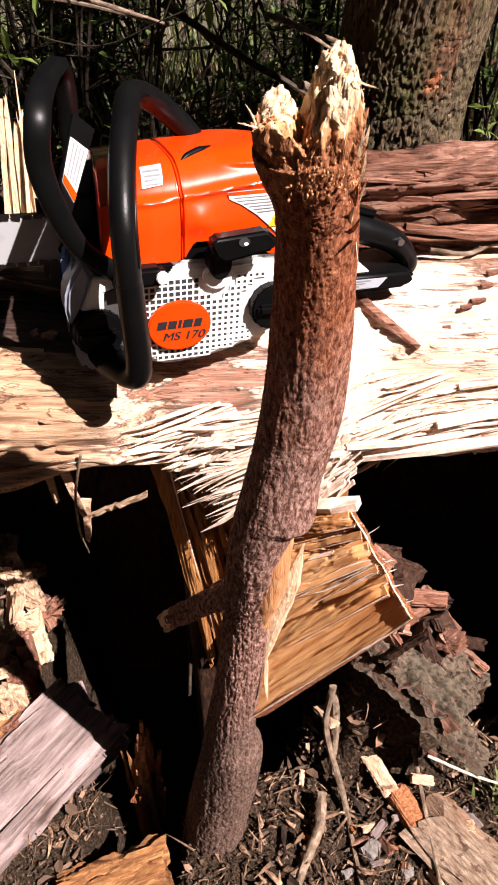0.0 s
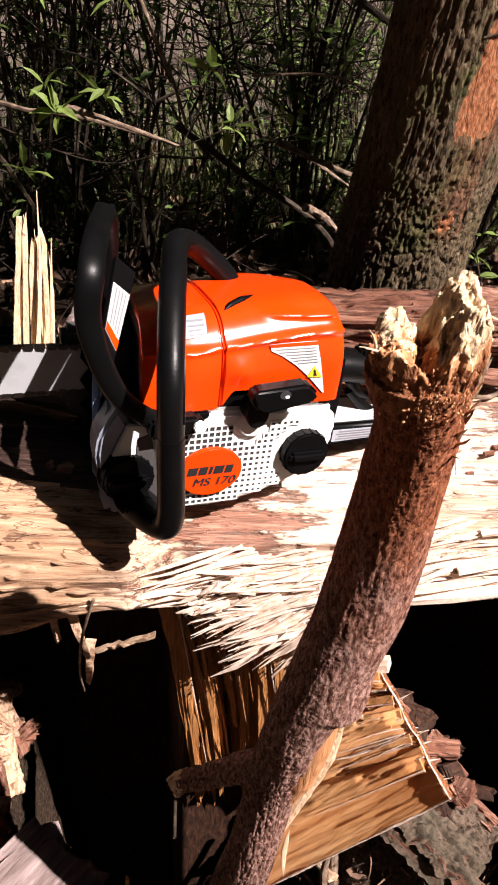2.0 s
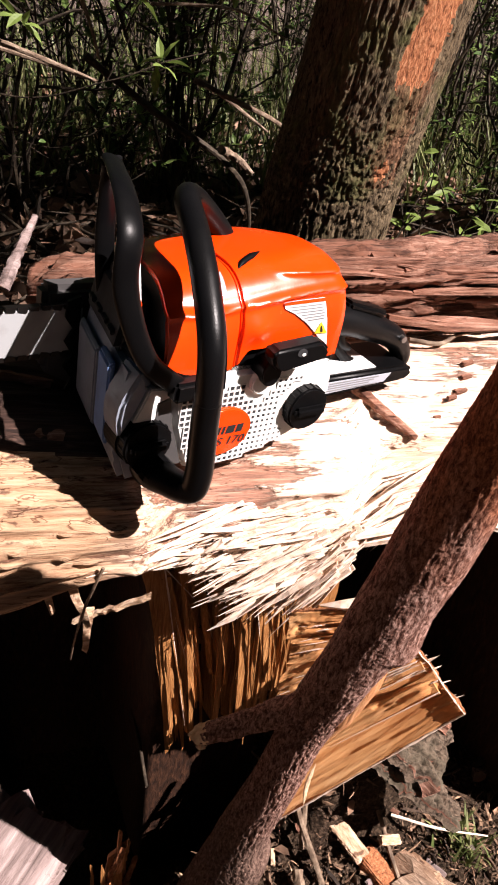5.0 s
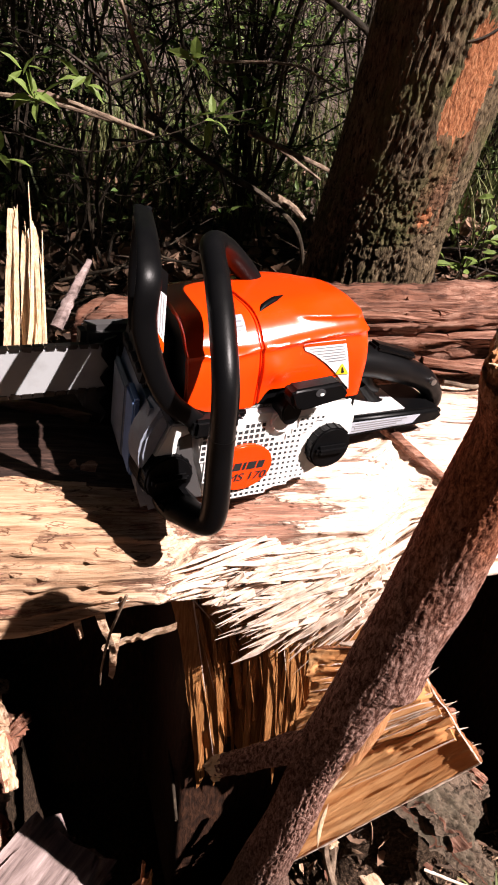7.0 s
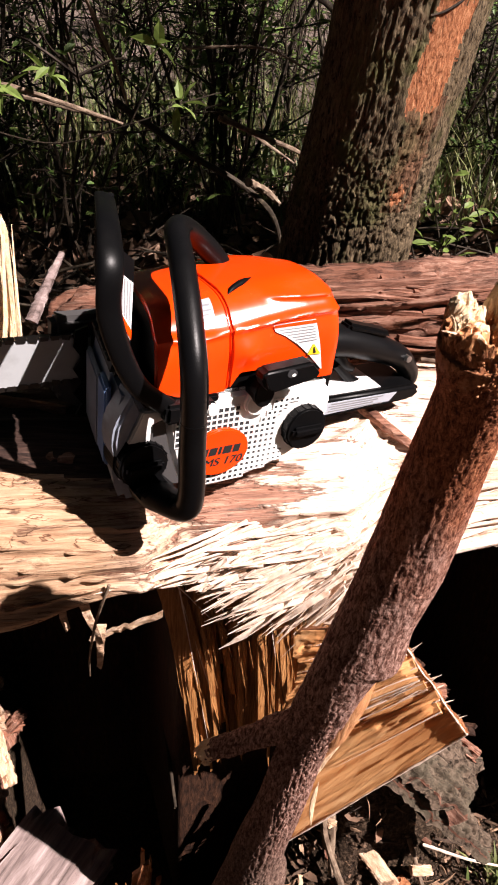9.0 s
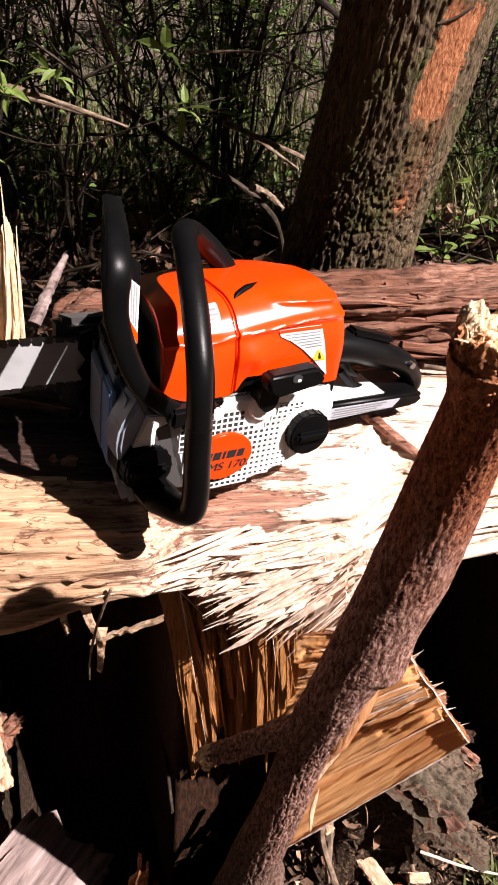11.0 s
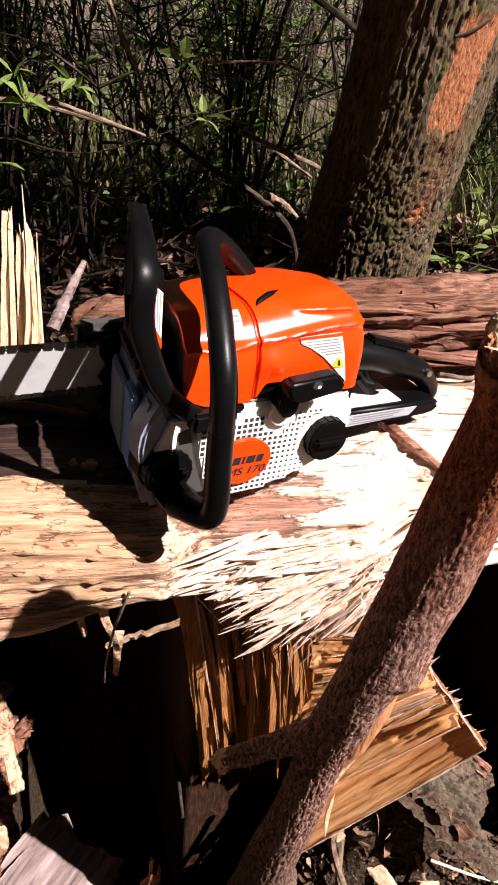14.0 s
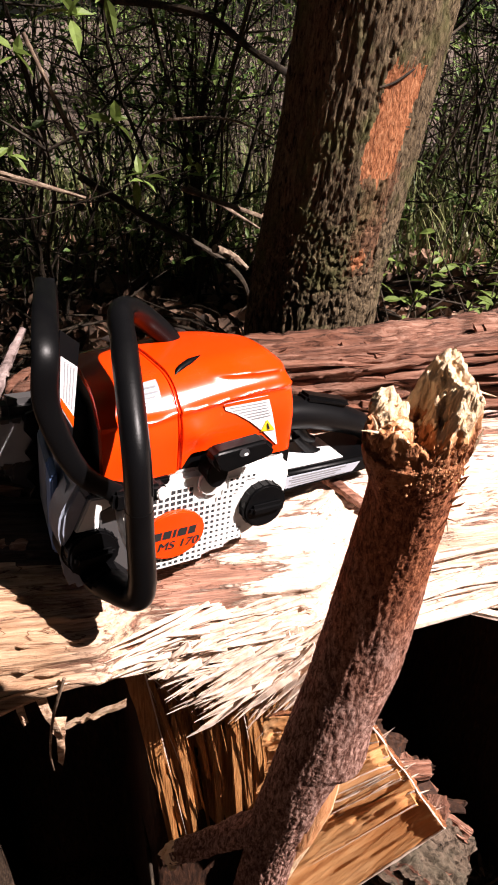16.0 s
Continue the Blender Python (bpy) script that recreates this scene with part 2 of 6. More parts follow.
M_BREAK = wood("broken_stick_wood", (0.58, 0.36, 0.19), (0.76, 0.56, 0.36), (0.84, 0.70, 0.50), grain=(70, 70, 22), cracks=False, bump=0.8)
M_ORANGE = plastic("orange_plastic", (0.80, 0.045, 0.001), 0.22, coat=0.4, grain=0.05, dust=(0.62, 0.06, 0.012))
M_WHITE = plastic("white_plastic", (0.74, 0.74, 0.72), 0.35, dust=(0.55, 0.48, 0.40))
M_BLACK = plastic("black_plastic", (0.0025, 0.0025, 0.0028), 0.34, dust=(0.006, 0.0055, 0.005), spec=0.13)
M_GRIP = plastic("handle_grip", (0.0030, 0.0030, 0.0034), 0.33, grain=0.3, dust=(0.0045, 0.004, 0.004), spec=0.16)
M_GREYP = plastic("grey_blue_casting", (0.27, 0.31, 0.39), 0.30, dust=(0.12, 0.11, 0.10), dust_amount=0.6)
M_BLUE = plastic("blue_tinted_casting", (0.20, 0.32, 0.62), 0.3, dust=(0.12, 0.12, 0.13), dust_amount=0.4)
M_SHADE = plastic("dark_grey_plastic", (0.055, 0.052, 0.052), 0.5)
M_DARK = plastic("dark_inside", (0.02, 0.02, 0.022), 0.7)
M_LABEL = plastic("label_film", (0.60, 0.60, 0.60), 0.35, grain=0.0)
M_PRINT = plastic("grey_print", (0.20, 0.20, 0.21), 0.6, grain=0.0)
M_LABELB = plastic("grey_blue_label", (0.36, 0.38, 0.43), 0.35, grain=0.0)
M_LABELC = plastic("pale_grey_label", (0.30, 0.34, 0.42), 0.35, grain=0.0)
M_INK = plastic("label_ink", (0.02, 0.018, 0.018), 0.8, grain=0.0, spec=0.1)
M_YELLOW = plastic("warning_yellow", (0.85, 0.55, 0.02), 0.4, grain=0.0)
M_STEEL = material("bright_steel", 0.35, 1.0)[0]
M_STEEL.node_tree.nodes["Principled BSDF"].inputs["Base Color"].default_value = (0.55, 0.55, 0.56, 1)
M_BAR = plastic("satin_grey_bar", (0.34, 0.35, 0.36), 0.42, grain=0.05, dust=(0.16, 0.15, 0.14), dust_amount=0.5)
M_CHAIN = material("saw_chain", 0.4, 1.0)[0]
M_CHAIN.node_tree.nodes["Principled BSDF"].inputs["Base Color"].default_value = (0.09, 0.08, 0.075, 1)
M_TWIG = wood("dry_twig", (0.05, 0.03, 0.02), (0.16, 0.11, 0.075), (0.32, 0.25, 0.18), grain=(20, 20, 20), cracks=False, island=True)
M_SHRUB = wood("shrub_stem", (0.010, 0.007, 0.005), (0.035, 0.025, 0.016), (0.10, 0.075, 0.048), grain=(20, 20, 20), cracks=False, island=True)


def leafy(name, a, b_, through=0.35, rough=0.5):
    m, nt, b = material(name, rough, spec=0.3)
    g = nt.nodes.new("ShaderNodeNewGeometry")
    col = ramp(nt, g.outputs["Random Per Island"], [(0, a), (1, b_)])
    n = noise_of(nt, coords(nt, (1, 1, 1)), 90.0, 4, 0.6)
    col = mixed(nt, 0.6, col, ramp(nt, n, [(0.3, (0.5, 0.5, 0.5)), (0.7, (1.2, 1.2, 1.2))]), "MULTIPLY")
    nt.links.new(col, b.inputs["Base Color"])
    if through:
        t = nt.nodes.new("ShaderNodeBsdfTranslucent")
        nt.links.new(col, t.inputs["Color"])
        mx = nt.nodes.new("ShaderNodeMixShader")
        mx.inputs[0].default_value = through
        nt.links.new(b.outputs[0], mx.inputs[1])
        nt.links.new(t.outputs[0], mx.inputs[2])
        nt.links.new(mx.outputs[0], nt.nodes["Material Output"].inputs["Surface"])
    return m


M_LEAF = leafy("spring_leaf", (0.14, 0.21, 0.04), (0.28, 0.35, 0.11))
M_LEAFD = leafy("shrub_leaf", (0.07, 0.14, 0.032), (0.26, 0.36, 0.10))
M_DEAD = leafy("dead_leaf", (0.015, 0.008, 0.005), (0.36, 0.22, 0.145), 0.08, 0.7)
M_GRASS = leafy("grass_blade", (0.06, 0.10, 0.022), (0.26, 0.26, 0.11), 0.25)
M_CHIP = wood("wood_chip", (0.26, 0.13, 0.070), (0.56, 0.37, 0.24), (0.74, 0.58, 0.44), grain=(14, 50, 50), island=True, cracks=True, bump=1.0)

M_LITTER = wood("mixed_chip", (0.06, 0.032, 0.020), (0.20, 0.120, 0.075), (0.42, 0.28, 0.18), grain=(30, 30, 30), cracks=False)
_nt = M_LITTER.node_tree
_b = _nt.nodes["Principled BSDF"]
_c = _b.inputs["Base Color"].links[0].from_socket
_nt.links.new(island_tint(_nt, _c, 0.08, 1.5), _b.inputs["Base Color"])

M_CRUMB = wood("soil_crumb", (0.010, 0.006, 0.004), (0.055, 0.033, 0.021), (0.17, 0.105, 0.065), grain=(60, 60, 60), cracks=False)
_nt = M_CRUMB.node_tree
_b = _nt.nodes["Principled BSDF"]
_c = _b.inputs["Base Color"].links[0].from_socket
_nt.links.new(island_tint(_nt, _c, 0.3, 1.9), _b.inputs["Base Color"])


M_STONE = bark("grey_pebble", (0.10, 0.085, 0.075), (0.20, 0.175, 0.160), (0.17, 0.15, 0.13), scale=(60, 60, 60), bump=0.2)


def earth(name):
    m, nt, b = material(name, 0.95, spec=0.1)
    v = coords(nt, (1, 1, 1))
    n1 = noise_of(nt, v, 160.0, 8, 0.75)
    n2 = noise_of(nt, v, 5.0, 5, 0.6)
    col = ramp(nt, n1, [(0.34, (0.006, 0.004, 0.003)), (0.50, (0.060, 0.038, 0.025)), (0.66, (0.21, 0.140, 0.095))])
    col = mixed(nt, ramp(nt, n2, [(0.4, (0, 0, 0)), (0.7, (0.35, 0.35, 0.35))]), col, (0.045, 0.035, 0.018))
    c = nt.nodes.new("ShaderNodeTexCoord")
    sep = nt.nodes.new("ShaderNodeSeparateXYZ")
    nt.links.new(c.outputs["Object"], sep.inputs[0])
    far = node(nt, "ShaderNodeMapRange", **{"From Min": 1.9, "From Max": 3.4})
    nt.links.new(sep.outputs["Y"], far.inputs["Value"])
    dry = ramp(nt, n1, [(0.3, (0.07, 0.055, 0.045)), (0.55, (0.20, 0.160, 0.135)), (0.75, (0.34, 0.275, 0.235))])
    bare = node(nt, "ShaderNodeMath")
    bare.operation = "MULTIPLY"
    nt.links.new(far.outputs[0], bare.inputs[0])
    nt.links.new(ramp(nt, n2, [(0.35, (0.3, 0.3, 0.3)), (0.6, (1, 1, 1))]), bare.inputs[1])
    col = mixed(nt, bare.outputs[0], col, dry)
    nt.links.new(col, b.inputs["Base Color"])
    bumped(nt, b, n1, 1.0, 0.02)
    return m


M_EARTH = earth("forest_soil")


# ---------------------------------------------------------------- mesh helpers
def part(name, bm, mat, parent=None, label="", smooth=True):
    me = bpy.data.meshes.new(name)
    if isinstance(bm, tuple):
        me.from_pydata(bm[0], [], bm[1])
    else:
        bm.to_mesh(me)
        bm.free()
    me.materials.append(mat)
    me.update()
    me.polygons.foreach_set("use_smooth", [smooth] * len(me.polygons))
    if smooth and len(me.polygons) < 4000:
        me.set_sharp_from_angle(angle=radians(38))
    ob = new(name, me)
    if parent is not None:
        ob.parent = parent
    if label:
        tagged(ob, label)
    return ob


def thing(name, label, category, m=None, group="", kind=""):
    ob = new(name)
    ob.empty_display_size = 0.05
    if m is not None:
        ob.matrix_world = m
    return tagged(ob, label, category, group, kind)


def smooth_path(pts, n):
    """n points along a smooth curve through pts."""
    p = [Vector(q) for q in pts]
    p = [p[0] * 2 - p[1]] + p + [p[-1] * 2 - p[-2]]
    out = []
    segs = len(p) - 3
    for i in range(n):
        f = i / (n - 1) * segs
        k = min(int(f), segs - 1)
        t = f - k
        a, b, c, d = p[k:k + 4]
        out.append(0.5 * (2 * b + (c - a) * t + (2 * a - 5 * b + 4 * c - d) * t * t + (3 * b - a - 3 * c + d) * t ** 3))
    return out


def lerp_list(vals, f):
    k = min(int(f * (len(vals) - 1)), len(vals) - 2) if len(vals) > 1 else 0
    if len(vals) == 1:
        return vals[0]
    t = f * (len(vals) - 1) - k
    return vals[k] * (1 - t) + vals[k + 1] * t


def tube_data(pts, radii, sides=10, n=None, wob=None, flat=(1, 1), cap=True):
    """Vertices and faces of a tube along pts; wob(f, angle, r) gives a new radius."""
    c = smooth_path(pts, n) if n else [Vector(p) for p in pts]
    verts, faces = [], []
    ref = None
    for i, p in enumerate(c):
        tan = (c[min(i + 1, len(c) - 1)] - c[max(i - 1, 0)]).normalized()
        if ref is None:
            ref = tan.cross(Vector((0, 1, 0)) if abs(tan.y) < 0.9 else Vector((1, 0, 0))).normalized()
        ref = (ref - tan * ref.dot(tan)).normalized()
        side = tan.cross(ref)
        r0 = lerp_list(radii, i / (len(c) - 1))
        for k in range(sides):
            a = 2 * math.pi * k / sides
            r = wob(i / (len(c) - 1), a, r0) if wob else r0
            verts.append(p + ref * math.cos(a) * r * flat[0] + side * math.sin(a) * r * flat[1])
    for i in range(len(c) - 1):
        for k in range(sides):
            a, b = i * sides + k, i * sides + (k + 1) % sides
            faces.append((a, b, b + sides, a + sides))
    if cap:
        faces.append(tuple(range(sides))[::-1])
        faces.append(tuple(range(len(verts) - sides, len(verts))))
    return [tuple(v) for v in verts], faces


def merged(datas):
    verts, faces = [], []
    for v, f in datas:
        o = len(verts)
        verts += v
        faces += [tuple(i + o for i in q) for q in f]
    return verts, faces


def prism(poly, y0, y1, bevel=0.0, segs=2):
    """A solid from a polygon in x, z, between y0 and y1, with rounded edges."""
    bm = bmesh.new()
    a = [bm.verts.new((x, y0, z)) for x, z in poly]
    b = [bm.verts.new((x, y1, z)) for x, z in poly]
    bm.faces.new(a)
    bm.faces.new(b[::-1])
    for i in range(len(poly)):
        j = (i + 1) % len(poly)
        bm.faces.new((a[j], a[i], b[i], b[j]))
    bmesh.ops.recalc_face_normals(bm, faces=bm.faces[:])
    if bevel:
        bmesh.ops.bevel(bm, geom=bm.edges[:], offset=bevel, segments=segs, affect="EDGES", clamp_overlap=True)
    return bm


def box(x0, x1, y0, y1, z0, z1, bevel=0.0, segs=2):
    return prism([(x0, z0), (x1, z0), (x1, z1), (x0, z1)], y0, y1, bevel, segs)


def disc(cx, cz, rx, rz, y0, y1, n=40, bevel=0.0):
    return prism([(cx + rx * math.cos(2 * math.pi * i / n), cz + rz * math.sin(2 * math.pi * i / n)) for i in range(n)], y0, y1, bevel)


def shard_data(p, q, w, h, rng, up=(0, 0, 1), twist=0.4):
    """A splinter: a tapered, slightly bent strip of wood from p (thick) to q (thin)."""
    p, q = Vector(p), Vector(q)
    d = q - p
    s = d.cross(Vector(up))
    s = s.normalized() if s.length > 1e-6 else Vector((1, 0, 0))
    u = s.cross(d).normalized()
    verts, faces = [], []
    bend = (s * rng.uniform(-1, 1) + u * rng.uniform(-1, 1)) * d.length * 0.06
    for f, k in ((0, 1.0), (0.35, 0.95), (0.7, 0.62), (1, 0.12)):
        c = p + d * f + bend * math.sin(math.pi * f)
        a = rng.uniform(-twist, twist)
        ss, uu = s * math.cos(a) + u * math.sin(a), u * math.cos(a) - s * math.sin(a)
        for i, j in ((-1, -1), (1, -1), (1, 1), (-1, 1)):
            verts.append(tuple(c + ss * (i * w * 0.5 * k * rng.uniform(0.8, 1.2)) + uu * (j * h * 0.5 * k)))
    for r in range(3):
        for i in range(4):
            a, b = r * 4 + i, r * 4 + (i + 1) % 4
            faces.append((a, b, b + 4, a + 4))
    faces += [(3, 2, 1, 0), (12, 13, 14, 15)]
    return verts, faces


def leaf_data(p, d, L, W, rng):
    d = Vector(d).normalized()
    s = d.cross(Vector((0, 0, 1)))
    s = s.normalized() if s.length > 0.05 else Vector((1, 0, 0))
    u = s.cross(d)
    a = rng.uniform(-0.7, 0.7)
    s, u = s * math.cos(a) + u * math.sin(a), u * math.cos(a) - s * math.sin(a)
    p = Vector(p)
    pts = [p, p + d * L * 0.3 + s * W * 0.45 + u * W * 0.12, p + d * L * 0.62 + s * W * 0.42 + u * W * 0.1, p + d * L - u * L * 0.12,
           p + d * L * 0.62 - s * W * 0.42 + u * W * 0.1, p + d * L * 0.3 - s * W * 0.45 + u * W * 0.12, p + d * L * 0.45]
    return [tuple(q) for q in pts], [(6, 0, 1), (6, 1, 2), (6, 2, 3), (6, 3, 4), (6, 4, 5), (6, 5, 0)]


def fbm(x, y, z, o=4):
    return noise.fractal(Vector((x, y, z)), 1.0, 2.0, o)


def step(a, b, x):
    t = min(1, max(0, (x - a) / (b - a)))
    return t * t * (3 - 2 * t)


# ---------------------------------------------------------------- ground
def ground_z(x, y):
    z = 0.0
    z += 0.22 * step(0.95, 1.6, y)                                  # level behind the log
    z += 0.24 * step(-0.31, -0.46, x) * step(0.60, 0.82, y) * step(1.5, 1.1, y)     # broken wood heaped at the log's foot
    # these depths are made up, dug until the floors fall into shade
    hollow = step(-0.335, -0.30, x) * step(0.075, 0.035, x) * step(0.50, 0.565, y + 0.25 * max(0, -0.2 - x) - 0.02 * step(-0.10, 0.0, x)) * step(0.95, 0.88, y)
    channel = step(-0.215, -0.18, x) * step(-0.085, -0.115, x) * step(0.36, 0.44, y) * step(0.7, 0.6, y)
    beyond = step(0.20, 0.25, x) * step(1.3, 1.1, x) * step(0.61, 0.66, y) * step(0.97, 0.92, y)
    z -= max(0.50 * hollow, 0.26 * channel, 0.70 * beyond)     # hollow under the log, running out towards the front
    z += 0.22 * step(0.10, 0.16, x) * step(0.34, 0.20, x) * step(0.50, 0.58, y) * step(0.66, 0.61, y)
    z += 0.03 * fbm(x * 2.3, y * 2.3, 0.3) + 0.012 * fbm(x * 11, y * 11, 4.0)
    far = math.hypot(x, y - 0.6)
    return z + 0.25 * step(3.5, 9, far) * (fbm(x * 0.2, y * 0.2, 2) + 0.5)


def build_ground():
    ax = sorted(set([round(s * v, 4) for s in (-1, 1) for v in
                     [i * 0.0175 for i in range(80)] + [1.4 + i * 0.12 for i in range(24)] + [4.4, 5, 6, 8, 11, 16, 25, 45, 90, 200, 500, 1500]]))
    ay = [0.7 + v for v in ax]
    verts = [(x, y, ground_z(x, y)) for y in ay for x in ax]
    n = len(ax)
    faces = [(j * n + i, j * n + i + 1, (j + 1) * n + i + 1, (j + 1) * n + i) for j in range(n - 1) for i in range(n - 1)]
    g = part("ground", (verts, faces), M_EARTH)
    tagged(g, "dark forest soil under leaf litter and wood chips", "ground", kind="structure")


build_ground()


# ---------------------------------------------------------------- fallen log
LOG_LL = [(1.02, 0.10), (1.05, 0.38), (0.96, 0.55), (0.86, 0.625), (0.78, 0.645), (0.70, 0.648), (0.63, 0.642), (0.592, 0.630), (0.568, 0.602), (0.551, 0.560),
          (0.545, 0.515), (0.62, 0.490), (0.78, 0.44), (0.90, 0.30), (0.90, -0.30)]
LOG_L = [(1.02, 0.10), (1.05, 0.38), (0.96, 0.55), (0.86, 0.625), (0.78, 0.640), (0.70, 0.642), (0.63, 0.635), (0.590, 0.620), (0.566, 0.596), (0.553, 0.566),
         (0.556, 0.540), (0.64, 0.52), (0.80, 0.48), (0.90, 0.30), (0.90, -0.30)]
LOG_M = [(1.02, 0.10), (1.05, 0.38), (0.98, 0.55), (0.90, 0.625), (0.81, 0.645), (0.74, 0.645), (0.685, 0.640), (0.640, 0.627), (0.606, 0.602), (0.586, 0.566),
         (0.586, 0.520), (0.636, 0.478), (0.655, 0.40), (0.662, 0.22), (0.668, -0.30)]
LOG_R = [(1.02, 0.10), (1.05, 0.38), (1.00, 0.56), (0.92, 0.63), (0.84, 0.658), (0.78, 0.658), (0.73, 0.650), (0.692, 0.632), (0.664, 0.604), (0.644, 0.550),
         (0.632, 0.498), (0.67, 0.472), (0.80, 0.43), (0.92, 0.28), (0.92, -0.30)]
# out of view the log bulges forward, added to shade the right-hand hollow
LOG_RR = [(1.02, 0.10), (1.05, 0.38), (1.00, 0.56), (0.92, 0.63), (0.84, 0.658), (0.78, 0.658), (0.70, 0.650), (0.63, 0.630), (0.57, 0.600), (0.52, 0.550),
          (0.49, 0.480), (0.48, 0.38), (0.48, 0.25), (0.48, 0.05), (0.48, -0.30)]
STATIONS = ((-0.27, LOG_LL), (-0.135, LOG_L), (-0.085, LOG_M), (0.07, LOG_M), (0.15, LOG_R), (0.34, LOG_R), (0.47, LOG_RR))


def profile_at(prof, f):
    n = len(prof) - 1
    i = min(int(f * n), n - 1)
    t = f * n - i
    q = [prof[max(0, min(n, i + o))] for o in (-1, 0, 1, 2)]
    return [0.5 * (2 * q[1][c] + (q[2][c] - q[0][c]) * t + (2 * q[0][c] - 5 * q[1][c] + 4 * q[2][c] - q[3][c]) * t * t
                   + (3 * q[1][c] - q[0][c] - 3 * q[2][c] + q[3][c]) * t ** 3) for c in (0, 1)]


def log_point(x, f):
    """The log's skin at x, f from 0 (back foot) over the top to 1 (front foot)."""
    if x <= STATIONS[0][0]:
        y, z = profile_at(STATIONS[0][1], f)
    elif x >= STATIONS[-1][0]:
        y, z = profile_at(STATIONS[-1][1], f)
    else:
        for (xa, a), (xb, b) in zip(STATIONS, STATIONS[1:]):
            if xa <= x <= xb:
                k = step(xa, xb, x)
                pa, pb = profile_at(a, f), profile_at(b, f)
                y, z = [pa[c] * (1 - k) + pb[c] * k for c in (0, 1)]
                break
    y += 0.06 * max(0.0, x - 0.2) + 0.08 * min(0, x + 0.30)
    return y, z


def log_skin(x, f):
    y, z = log_point(x, f)
    y1, z1 = log_point(x, min(1, f + 0.01))
    ty, tz = y1 - y, z1 - z
    l = math.hypot(ty, tz) or 1
    ny, nz = tz / l, -ty / l
    ny, nz = -ny, -nz
    s = f * 2.2
    d = 0.008 * fbm(x * 2.5, s * 9, 1.0) + 0.0030 * fbm(x * 6 + 3, s * 60, 7.0)
    c = fbm(x * 3.0 + 2 * s, s * 20, 13.0)
    d -= 0.006 * max(0, 1 - abs(c) * 22) * step(0.35, 0.45, f)
    return y + ny * d, z + nz * d


def build_log():
    log = thing("fallen_log", "thick fallen log, split pale wood on top, torn splintered front", "log")
    xs = [-1.6 + 0.16 * i for i in range(6)] + [-0.75 + i * 0.006 for i in range(251)] + [0.85 + 0.15 * i for i in range(8)]
    nf = 190
    verts = []
    for x in xs:
        for j in range(nf + 1):
            y, z = log_skin(x, j / nf)
            verts.append((x, y, z))
    m = nf + 1
    faces = [(i * m + j, i * m + j + 1, (i + 1) * m + j + 1, (i + 1) * m + j) for i in range(len(xs) - 1) for j in range(nf)]
    faces += [tuple(range(m))[::-1], tuple(range((len(xs) - 1) * m, len(xs) * m))]
    tr = part("trunk", (verts, faces), M_PALE, log, "pale split wood, reddish stained and cracked")
    tr.data.materials.append(M_ROT_SHADE)
    tr.data.materials.append(M_OLD_SHADE)
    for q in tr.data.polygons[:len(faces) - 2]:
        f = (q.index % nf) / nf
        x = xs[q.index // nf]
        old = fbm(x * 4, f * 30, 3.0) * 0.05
        # underside and hollow wall: shade put into the colour
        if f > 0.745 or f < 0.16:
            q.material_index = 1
        # shade beside and behind the saw, painted as darkened old wood
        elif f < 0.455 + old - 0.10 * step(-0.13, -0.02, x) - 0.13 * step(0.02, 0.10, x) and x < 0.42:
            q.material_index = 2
    return log


LOG = build_log()


# splinters torn from the front edge, and the fibre wall under it
def strip_data(p, q, w, h, rng, up=(0, 1, 0), taper=0.6, n=5):
    """A long torn strip with a ragged blunt end."""
    p, q = Vector(p), Vector(q)
    d = q - p
    s = d.cross(Vector(up)).normalized()
    u = s.cross(d).normalized()
    verts, faces = [], []
    for i in range(n + 1):
        f = i / n
        k = 1 - (1 - taper) * f
        c = p + d * f + s * rng.gauss(0, w * 0.05) + u * rng.gauss(0, h * 0.2)
        for a, b in ((-1, -1), (1, -1), (1, 1), (-1, 1)):
            e = d * (rng.uniform(-0.10, 0.06) if i == n else 0)
            verts.append(tuple(c + e + s * (a * w * 0.5 * k * rng.uniform(0.85, 1.1)) + u * (b * h * 0.5)))
    for r in range(n):
        for i in range(4):
            a, b = r * 4 + i, r * 4 + (i + 1) % 4
            faces.append((a, b, b + 4, a + 4))
    faces += [(3, 2, 1, 0), (n * 4, n * 4 + 1, n * 4 + 2, n * 4 + 3)]
    return verts, faces


